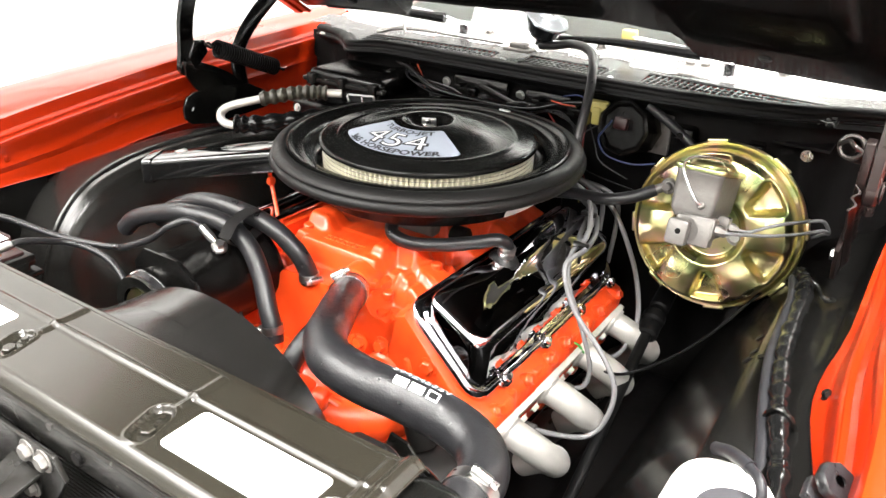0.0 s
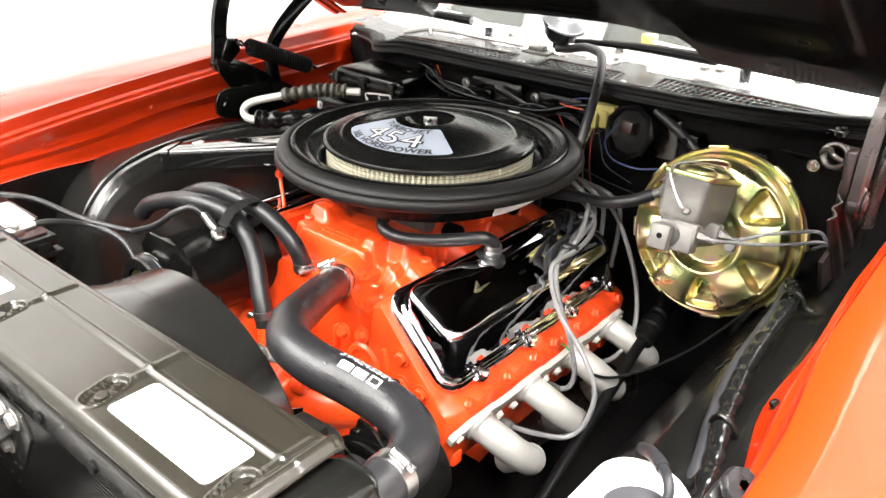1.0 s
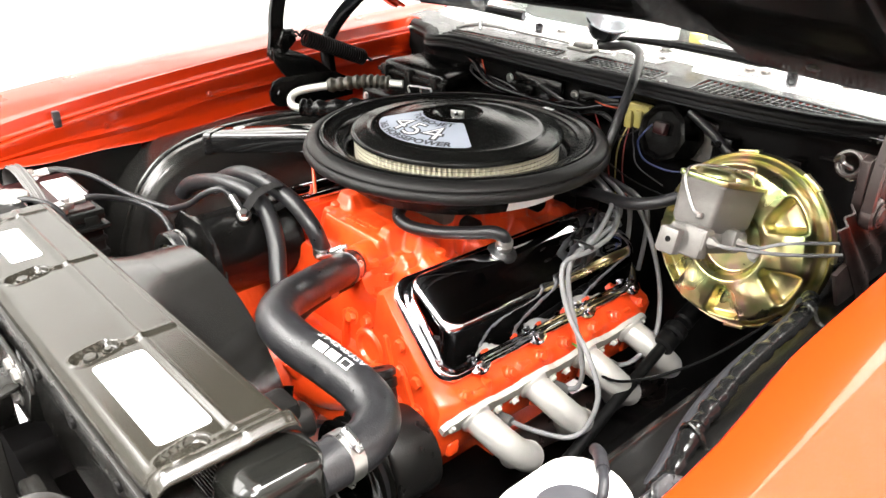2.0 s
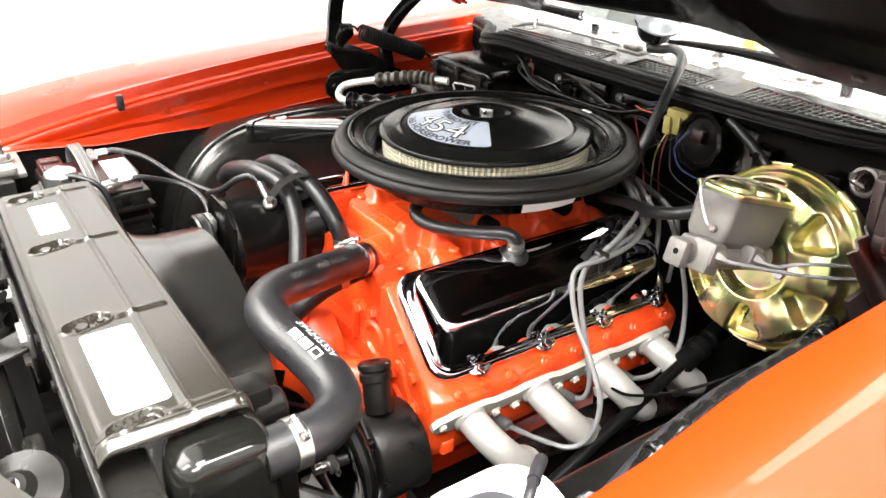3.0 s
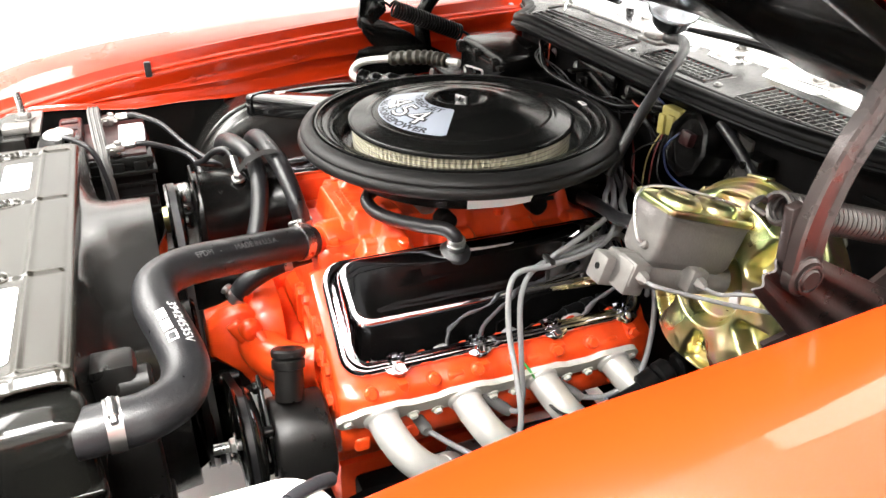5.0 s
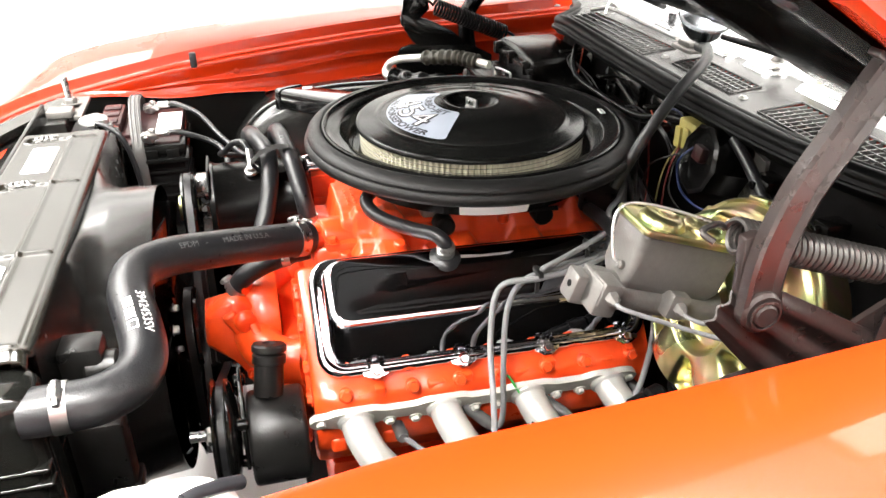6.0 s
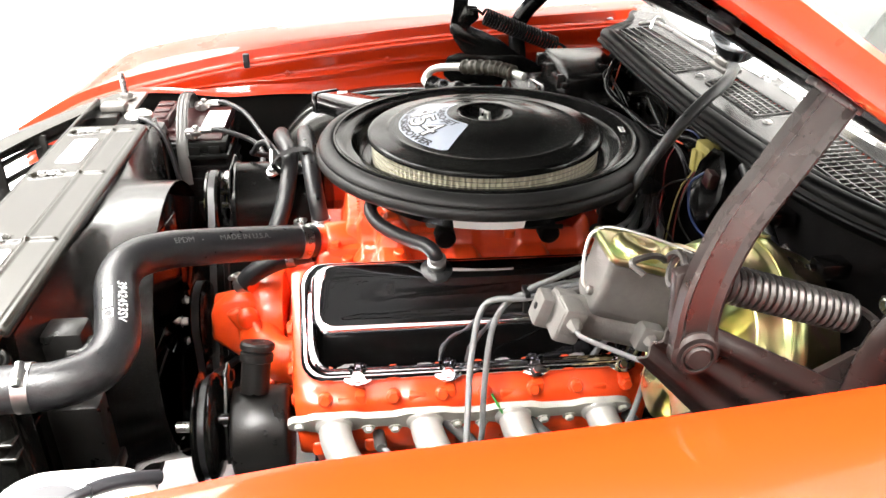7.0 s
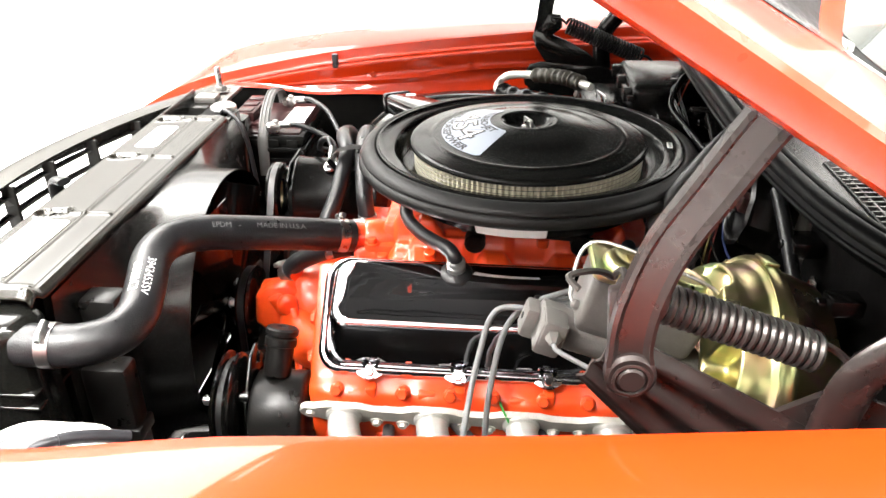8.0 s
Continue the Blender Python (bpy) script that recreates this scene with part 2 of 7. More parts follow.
def sweep(bm, path, radius, n=12, caps=True, flat=1.0):
    """A round or flattened bar along a row of points. radius: a number, or a function of 0 to 1."""
    T = [(path[min(i + 1, len(path) - 1)] - path[max(i - 1, 0)]).normalized() for i in range(len(path))]
    s = Vector((0, 0, 1)) if abs(T[0].z) < 0.9 else Vector((1, 0, 0))
    loops = []
    for i, (p, t) in enumerate(zip(path, T)):
        s = (s - t * s.dot(t)).normalized()
        q = t.cross(s)
        r = radius(i / (len(path) - 1)) if callable(radius) else radius
        loops.append([p + (s * math.cos(2 * math.pi * k / n) * flat + q * math.sin(2 * math.pi * k / n)) * r for k in range(n)])
    return rings(bm, loops, True, caps, caps)


def tube(bm, pts, radius, n=12, res=8, flat=1.0):
    return sweep(bm, spline(pts, res), radius, n, True, flat)


def prism(bm, poly, push, bev=0.0):
    """A plate: a polygon in space, pushed through by a vector."""
    push = Vector(push)
    t = bmesh.new()
    lo = [t.verts.new(Vector(p)) for p in poly]
    hi = [t.verts.new(Vector(p) + push) for p in poly]
    n = len(poly)
    t.faces.new(lo[::-1])
    t.faces.new(hi)
    for i in range(n):
        t.faces.new((lo[i], lo[(i + 1) % n], hi[(i + 1) % n], hi[i]))
    if bev:
        bmesh.ops.bevel(t, geom=list(t.edges), offset=bev, segments=2, affect="EDGES", profile=0.5)
    me = bpy.data.meshes.new("t")
    t.to_mesh(me)
    t.free()
    bm.from_mesh(me)
    bpy.data.meshes.remove(me)
    return bm


def sheet(bm, f, nu, nv, thick=0.0, shift=(0, 0, -1)):
    """A surface f(u, v), u and v from 0 to 1; with thickness it is a closed slab."""
    top = [[Vector(f(i / nu, j / nv)) for j in range(nv + 1)] for i in range(nu + 1)]
    def face_grid(g, flip):
        vs = [[bm.verts.new(p) for p in row] for row in g]
        for i in range(nu):
            for j in range(nv):
                q = (vs[i][j], vs[i + 1][j], vs[i + 1][j + 1], vs[i][j + 1])
                bm.faces.new(q[::-1] if flip else q)
        return vs
    a = face_grid(top, False)
    if thick:
        d = Vector(shift) * thick
        b = face_grid([[p + d for p in row] for row in top], True)
        for i in range(nu):
            bm.faces.new((a[i][0], b[i][0], b[i + 1][0], a[i + 1][0]))
            bm.faces.new((a[i + 1][nv], b[i + 1][nv], b[i][nv], a[i][nv]))
        for j in range(nv):
            bm.faces.new((a[0][j + 1], b[0][j + 1], b[0][j], a[0][j]))
            bm.faces.new((a[nu][j], b[nu][j], b[nu][j + 1], a[nu][j + 1]))
    return bm


def rrect(w, h, r, n=5):
    """A rounded rectangle about the origin."""
    out = []
    for cx, cy, a0 in ((w / 2 - r, h / 2 - r, 0), (-w / 2 + r, h / 2 - r, 90), (-w / 2 + r, -h / 2 + r, 180), (w / 2 - r, -h / 2 + r, 270)):
        for k in range(n + 1):
            a = radians(a0 + 90 * k / n)
            out.append((cx + r * math.cos(a), cy + r * math.sin(a)))
    return out


def lerp(a, b, t):
    return a + (b - a) * t


def curve1(table, x):
    """A smooth value from a few (x, value) pairs."""
    if x <= table[0][0]:
        return table[0][1]
    for (a, p), (b, q) in zip(table, table[1:]):
        if x <= b:
            t = (x - a) / (b - a)
            return lerp(p, q, t * t * (3 - 2 * t))
    return table[-1][1]


def smooth1(table, x):
    """A cubic through (x, value) pairs with even slopes."""
    if x <= table[0][0]:
        return table[0][1]
    if x >= table[-1][0]:
        return table[-1][1]
    n = len(table)
    def slope(i):
        a, c = table[max(i - 1, 0)], table[min(i + 1, n - 1)]
        return (c[1] - a[1]) / (c[0] - a[0])
    for i in range(n - 1):
        (a, p), (b, q) = table[i], table[i + 1]
        if x <= b:
            h = b - a
            t = (x - a) / h
            return (2 * t ** 3 - 3 * t * t + 1) * p + (t ** 3 - 2 * t * t + t) * h * slope(i) + (3 * t * t - 2 * t ** 3) * q + (t ** 3 - t * t) * h * slope(i + 1)


def bolt(bm, at, direction, r=0.008, h=0.006, washer=True):
    m = axis(at, direction)
    if washer:
        lathe(bm, [(r * 1.45, 0), (r * 1.45, 0.0015), (r, 0.0016)], m, 14, True)
    lathe(bm, [(r, 0.001), (r, h * 0.8), (r * 0.85, h)], m, 6, True, True)
    return bm


def clamp(bm, at, direction, r, width=0.014, worm=(1, 0, 0)):
    """A worm-drive hose clamp."""
    m = axis(at, direction)
    lathe(bm, [(r, -width / 2), (r + 0.0014, -width / 2), (r + 0.0014, width / 2), (r, width / 2)], m, 32)
    w = Vector(worm).normalized()
    d = Vector(direction).normalized()
    w = (w - d * w.dot(d)).normalized()
    c = Vector(at) + w * (r + 0.005)
    t = d.cross(w)
    cyl(bm, c - t * 0.012, c + t * 0.010, 0.0055, 10, 0.001)
    cyl(bm, c + t * 0.010, c + t * 0.017, 0.004, 6)
    return bm


def lettering(text, height, place, thick=0.0, bold=0.0, lift=0.0):
    """A bmesh of flat letters: place(u, v) gives the point in space of each point, u along the line from its middle, v up."""
    cu = bpy.data.curves.new("t", "FONT")
    cu.body, cu.size, cu.offset = text, height, bold
    cu.align_x, cu.align_y = "CENTER", "BOTTOM_BASELINE"
    cu.resolution_u = 3
    ob = new("t", cu)
    bpy.context.view_layer.update()
    me = bpy.data.meshes.new_from_object(ob.evaluated_get(bpy.context.evaluated_depsgraph_get()))
    bpy.data.objects.remove(ob)
    bpy.data.curves.remove(cu)
    bm = bmesh.new()
    bm.from_mesh(me)
    bpy.data.meshes.remove(me)
    bmesh.ops.triangulate(bm, faces=bm.faces)
    for _ in range(3):
        long = [e for e in bm.edges if e.calc_length() > max(height * 0.09, 0.003)]
        if long:
            bmesh.ops.subdivide_edges(bm, edges=long, cuts=1)
            bmesh.ops.triangulate(bm, faces=bm.faces)
    for v in bm.verts:
        v.co = place(v.co.x, v.co.y)
    return bm


def hump(x, a, b, w):
    """1 between a and b, easing to 0 over w."""
    s = max(0.0, min((x - a) / w + 0.5, (b - x) / w + 0.5, 1))
    return s * s * (3 - 2 * s)


# ---- the room ----
def room():
    x0, x1, y0, y1 = -8.0, 5.0, -6.0, 6.5
    b = bmn()
    box(b, (x0, y0, -0.1), (x1, y1, 0))
    thing("floor", "glossy white epoxy studio floor", "floor", kind="structure", bm=b, material=FLOORM)
    b = bmn()
    box(b, (x0, y0, CEILING), (x1, y1, CEILING + 0.1))
    thing("ceiling", "white painted studio ceiling", "ceiling", kind="structure", bm=b, material=WALLW)
    # east and south walls are unseen, added in grey to hold back bounce
    for nm, p, q in (("wall_west", (x0 - 0.1, y0, 0), (x0, y1, CEILING)), ("wall_east", (x1, y0, 0), (x1 + 0.1, y1, CEILING)),
                     ("wall_south", (x0, y0 - 0.1, 0), (x1, y0, CEILING)), ("wall_north", (x0, y1, 0), (x1, y1 + 0.1, CEILING))):
        b = bmn()
        box(b, p, q)
        thing(nm, "plain white painted studio wall" if nm in ("wall_north", "wall_west") else "unseen added wall, greyed to cut bounced light", "wall", kind="structure", bm=b, material=WALLW if nm in ("wall_north", "wall_west") else WALLM)
    # added panels, each placed and powered to brighten one area or be reflected
    for x, y, strength, w, l in LAMPS:
        c = thing("added_light_panel", "unseen rectangular light panel added for fill and reflections", "ceiling light", (x, y, CEILING - 0.03), "ceiling lights")
        for sgn in (-1, 1):
            b = bmn()
            box(b, (x + sgn * (w / 2 + 0.02) - 0.015, y - l / 2 - 0.03, CEILING - 0.045), (x + sgn * (w / 2 + 0.02) + 0.015, y + l / 2 + 0.03, CEILING - 0.001), 0.003)
            part("frame_rail", b, WALLM, c)
            b = bmn()
            box(b, (x - w / 2 - 0.005, y + sgn * (l / 2 + 0.015) - 0.015, CEILING - 0.045), (x + w / 2 + 0.005, y + sgn * (l / 2 + 0.015) + 0.015, CEILING - 0.001), 0.003)
            part("frame_rail", b, WALLM, c)
        la = bpy.data.lights.new("added_fill_lamp", "AREA")
        la.shape, la.size, la.size_y, la.energy, la.color = "RECTANGLE", w, l, LAMP_POWER * strength, (1.0, 0.975, 0.94)
        lo = new("added_fill_lamp", la)
        lo.location = (x, y, CEILING - 0.02)


# ---- body of the car ----
CROWN = [(-1.05, 0.832), (-0.8, 0.869), (-0.44, 0.899), (0.0, 0.926), (0.30, 0.952), (0.6, 0.969)]


# driver's side: how far out the lower edge of the inner flange runs along y
NEAR_LIP = [(-1.02, 0.770), (-0.70, 0.762), (-0.50, 0.742), (-0.40, 0.724), (-0.345, 0.712), (-0.305, 0.703), (-0.27, 0.695), (-0.235, 0.689), (-0.17, 0.688), (-0.125, 0.695), (-0.10, 0.699), (-0.05, 0.701), (0.03, 0.702), (0.15, 0.704), (0.3, 0.704), (0.75, 0.704)]
NEAR_LOW = [(-1.02, 0.801), (-0.30, 0.801), (-0.19, 0.801), (-0.13, 0.812), (-0.08, 0.832), (-0.03, 0.850), (0.03, 0.860), (0.15, 0.868), (0.75, 0.885)]


# passenger side: inner top edge and outer crown, each height along y
FAR_EDGE = [(-1.02, 0.690), (-0.88, 0.765), (-0.78, 0.799), (-0.69, 0.820), (-0.49, 0.859), (-0.23, 0.893), (0.05, 0.919), (0.3, 0.933), (0.75, 0.953)]
FAR_CROWN = [(-1.02, 0.655), (-0.92, 0.725), (-0.84, 0.790), (-0.77, 0.831), (-0.70, 0.852), (-0.5, 0.883), (-0.2, 0.909), (0.0, 0.920), (0.3, 0.935), (0.75, 0.956)]


def fender(side):
    """side 1: the driver's; -1: the passenger's."""
    label = "glossy red-orange front fender with flanged inner gutter"
    t = thing("front_fender", label, "fender", (side * 0.8, -0.3, 0.4), "front fenders")
    ys = [-1.02, -1.0, -0.96, -0.92, -0.88, -0.84, -0.8, -0.76, -0.7] + [-0.65 + 0.05 * i for i in range(29)]
    def top(y):
        return smooth1(CROWN, y)
    def droop(y):
        """How far the nose sinks ahead of the wheel."""
        return 0.45 * max(0.0, -0.52 - y) ** 1.25
    def base(y):
        """Height that the gutter hangs from."""
        return top(y) - droop(y) if side > 0 else smooth1(FAR_EDGE, y) + 0.025
    def inset(y):
        """How far the driver's inner edge stands out ahead of the wheel."""
        return 0.016 * hump(y, -2, -0.33, 0.22) if side > 0 else 0.0
    def sec(y):
        z = top(y)
        d = droop(y)
        k = inset(y)
        if side < 0:
            z, e, c = base(y), smooth1(FAR_EDGE, y), smooth1(FAR_CROWN, y)
            return [(0.716, z - 0.052), (0.722, z - 0.051), (0.728, z - 0.047), (0.730, z - 0.043), (0.7325, e - 0.0030), (0.7335, e - 0.0004), (0.7365, e + 0.0012), (0.748, lerp(e, c, 0.16) + 0.002), (0.80, lerp(e, c, 0.66) + 0.004), (0.86, c), (0.905, c - 0.018), (0.935, c - 0.058),
                    (0.945, c - 0.11), (0.948, max(c - 0.25, 0.51)), (0.955, 0.50), (0.95, 0.35), (0.93, 0.22)]
        return [(0.716 + k, z - 0.052 - d), (0.722 + k, z - 0.051 - d), (0.728 + k, z - 0.046 - d), (0.730 + k, z - 0.035 - d), (0.7315 + k, z - 0.001 - d), (0.7325 + k, z + 0.006 - d), (0.7360 + k, z + 0.0122 - d), (0.748 + 0.7 * k, z + 0.0145 - d), (0.80, z + 0.0140 - d), (0.86, z + 0.002 - d), (0.905, z - 0.020 - d), (0.935, z - 0.060 - d),
                (0.945, z - 0.12 - d), (0.948, z - 0.25 - 0.6 * d), (0.955, 0.50), (0.95, 0.35), (0.93, 0.22)]
    b = bmn()
    rings(b, [[(side * x, y, z) for x, z in sec(y)] for y in ys], False)
    inner = [[(side * x, y, z - 0.003) for x, z in sec(y)] for y in ys]
    rings(b, inner, False)
    part("skin", b, BODY, t, "", 24)
    # gutter and inner flange, with a pressed bead
    b = bmn()
    def flange(y):
        z = base(y)
        if side > 0:
            e, g, k = smooth1(NEAR_LIP, y), z - 0.0545, inset(y)
            low = min(smooth1(NEAR_LOW, y), g - 0.006) - 0.9 * droop(y) + 0.001 * math.sin(y * 47)
            return [(0.719, g), (0.7150, g - 0.001), (0.7125, g - 0.004), (lerp(0.712, e - k, 0.10), lerp(g, low, 0.30)), (lerp(0.712, e - k, 0.30), lerp(g, low, 0.66)), (lerp(0.712, e - k, 0.45), lerp(g, low, 0.76)),
                    (lerp(0.712, e - k, 0.96), low + 0.0015), (e - k, low), (e - k + 0.0002, low - 0.003), (e - k + 0.003, low - 0.008)]
        low = smooth1([(-1.02, 0.58), (-0.9, 0.66), (-0.8, 0.745), (-0.71, 0.786), (-0.51, 0.774), (-0.30, 0.771), (-0.18, 0.778), (-0.09, 0.792), (0.05, 0.793), (0.3, 0.80), (0.75, 0.81)], y)
        dip = 0.0025 * math.sin(y * 14) + 0.0015 * math.sin(y * 31 + 1)
        w = 0.0012 * math.sin(y * 11 + 1.0)
        top_z, dent = z - 0.075, 0.006 * hump(y, -0.40, -0.22, 0.06) - 0.004 * hump(y, -0.10, 0.12, 0.08)
        return [(0.719, z - 0.0545), (0.710, z - 0.0540), (0.7005 + w, z - 0.0535), (0.6975 + w, z - 0.0545), (0.6960 + w, z - 0.058), (0.6965 + w, z - 0.064), (0.7000, z - 0.080), (0.7000, lerp(top_z, low, 0.22)), (0.6965, lerp(top_z, low, 0.30)),
                (0.6930, lerp(top_z, low, 0.34)), (0.6935 - dent, lerp(top_z, low, 0.40)), (0.6960 - dent, lerp(top_z, low, 0.58)), (0.690 - dent, lerp(top_z, low, 0.75) + dip), (0.684, low + 0.010 + dip), (0.680, low + 0.003 + dip), (0.674, low + dip)]
    fy = [-1.0 + 1.55 * i / 46 for i in range(47)]
    rings(b, [[(side * (x + inset(y)), y, z) for x, z in flange(y)] for y in fy], False)
    rings(b, [[(side * (x + inset(y) + 0.0025), y, z - 0.001) for x, z in flange(y)] for y in fy], False)
    part("inner_flange", b, BODY, t, "bright red inner flange with pressed beads")
    each("flange_bolt", [lambda b, y=y: bolt(b, (side * 0.696, y, base(y) - 0.085), (-side, 0, 0.1), 0.005, 0.004) for y in (-0.62, -0.36, -0.12, 0.12)] if side < 0 else [lambda b: bolt(b, (0.703, -0.229, 0.8135), (-0.62, 0, 0.78), 0.0055, 0.008)], BODY if side < 0 else BLACK, t)
    if side > 0:
        return
    # rubber hood stop on the gutter
    c = thing("rubber_hood_stop", "small black rubber hood stop clipped on fender", "hood stop", (-0.69, -0.453, 0.83))
    b = bmn()
    box(b, (-0.007, -0.0075, -0.022), (0.007, 0.0075, 0.012), 0.003, Matrix.Translation((-0.702, -0.453, 0.853)))
    part("pad", b, RUBBER, c)


HOOD_AT = Vector((0, 0.42, 1.012))
HOOD_TILT = -29.7


def hood():
    t = thing("hood", "open red hood with raised centre and black underside", "hood", tuple(HOOD_AT))
    m = Matrix.Translation(HOOD_AT) @ Euler((radians(HOOD_TILT), 0, 0)).to_matrix().to_4x4()
    L = 1.22
    def bulge(x, v):
        s = max(0.0, 1 - max(0, abs(x) - 0.19) / 0.12)
        s = s * s * (3 - 2 * s)
        return 0.058 * s * (1 - v) ** 0.8
    def sag(y):
        """How far the side edge bends down towards the rear."""
        return 0.020 * max(0.0, 1 + y / 0.52) ** 1.2 if y > -0.52 else 0.0
    def rear(x):
        """How far the rear edge sweeps back towards the corners."""
        return 0.055 * (abs(x) / 0.715) ** 3 - 0.032 - 0.103 * hump(abs(x), -1, 0.315, 0.02)
    def out(u, v):
        x = lerp(-0.715, 0.715, u)
        e = abs(x) / 0.715
        y = lerp(rear(x), -L - 0.02 * (1 - e ** 2), v)
        return m @ Vector((x, y, 0.030 + 0.022 * (1 - e ** 2.5) + bulge(x, v) - sag(y) * e ** 4))
    b = bmn()
    sheet(b, out, 90, 24, 0.003, m.to_3x3() @ Vector((0, 0, -1)))
    part("skin", b, BODY, t)
    b = bmn()
    for s in (-1, 1):
        pr = [(0.715, 0.031), (0.722, 0.026), (0.724, 0.012), (0.722, 0.004), (0.712, 0.0), (0.690, 0.001), (0.686, 0.006), (0.664, 0.006), (0.660, 0.012)]
        rings(b, [[m @ Vector((s * x, lerp(0.025, -L, k / 40), z - sag(lerp(0.025, -L, k / 40)))) for x, z in pr] for k in range(41)], False)
    rings(b, [[m @ Vector((x, y, z)) for y, z in ((-L, 0.03), (-L - 0.01, 0.02), (-L, 0.0))] for x in (-0.71, 0.71)], False)
    part("side_hem", b, BODY, t, "turned red hem along the edge")
    # broad black stripes, a little rippled, that follow the skin
    for x0, x1 in ((0.150, 0.335), (-0.335, -0.150)):
        b = bmn()
        up = m.to_3x3() @ Vector((0, 0, 0.0012))
        sheet(b, lambda u, v: out((lerp(x0, x1, u) + 0.715) / 1.43, lerp(0.03, 0.97, v)) + up, 30, 60)
        part("stripe", b, STRIPE, t, "gloss black painted stripe")
    # pressed inner panel: ribs round recessed bays
    def under(u, v):
        x = lerp(-0.668, 0.668, u)
        y = lerp(rear(x) - 0.004, -L * 0.98, v)
        a = abs(x)
        bay = min(1, max(0, (0.60 - a) / 0.05)) * min(1, max(0, (a - 0.30) / 0.05)) * min(1, max(0, (-y - 0.14) / 0.05)) * min(1, max(0, (1.05 + y) / 0.05))
        mid = min(1, max(0, (0.20 - a) / 0.05)) * min(1, max(0, (-y - 0.16) / 0.06))
        c = min(1, max(0, (0.25 - a) / 0.05)) * max(0, 1 + y / 0.6)
        return m @ Vector((x, y, -0.004 + 0.03 * bay + 0.03 * mid + 0.004 * c + 0.004 * math.sin(x * 9)))
    b = bmn()
    sheet(b, under, 96, 48)
    part("inner_panel", b, DEEPBLACK, t, "satin black pressed inner panel")
    b = bmn()
    xs = [-0.667 + 1.334 * i / 90 for i in range(91)]
    rings(b, [[out((x + 0.715) / 1.43, 0), under((x + 0.668) / 1.336, 0) + m.to_3x3() @ Vector((0, 0.002, 0))] for x in xs], False)
    part("rear_closing", b, BLACK, t)
    each("plug", [lambda b, x=x, y=y: cyl(b, m @ Vector((x, y, -0.010)), m @ Vector((x, y, 0.004)), 0.012, 14, 0.003) for x, y in ((-0.45, -0.08), (0.45, -0.08), (0.62, -0.4), (0.62, -0.7))], RUBBER, t)
    for s in (1, -1):
        hinge(s, t)
    # vacuum canister that hangs from the rear middle
    c = thing("vacuum_actuator", "silver vacuum canister hanging under the hood rear", "actuator", (0.0, 0.405, 1.04))
    b = bmn()
    mm = axis((0.012, 0.398, 1.046), (0.38, -0.12, 0.9))
    lathe(b, [(0.005, -0.050), (0.006, -0.036), (0.011, -0.034), (0.025, -0.029), (0.033, -0.019), (0.037, -0.004), (0.039, 0.001), (0.044, 0.003), (0.0455, 0.006), (0.044, 0.009), (0.038, 0.010), (0.026, 0.017), (0.01, 0.020)], mm, 48, True, True)
    part("canister", b, TIN, c)
    b = bmn()
    box(b, (-0.02, 0.40, 1.055), (0.03, 0.46, 1.068), 0.003)
    part("bracket", b, STEEL, c)
    h = thing("vacuum_hose", "thin black rubber hose to the vacuum canister", "hose", (0.19, 0.2, 0.92))
    b = bmn()
    tube(b, [(0.196, 0.170, 0.85), (0.194, 0.210, 0.925), (0.180, 0.262, 0.985), (0.150, 0.318, 1.018), (0.10, 0.352, 1.022), (0.045, 0.382, 1.008), (0.004, 0.398, 1.000)], 0.0085, 12)
    part("tube", b, RUBBER, h)


SEAL = [(-0.66, 0.47), (-0.56, 0.43), (-0.50, 0.385), (-0.44, 0.335), (-0.33, 0.312), (-0.15, 0.302), (0.0, 0.298), (0.15, 0.298), (0.33, 0.312), (0.44, 0.335), (0.52, 0.37), (0.60, 0.42), (0.68, 0.46)]


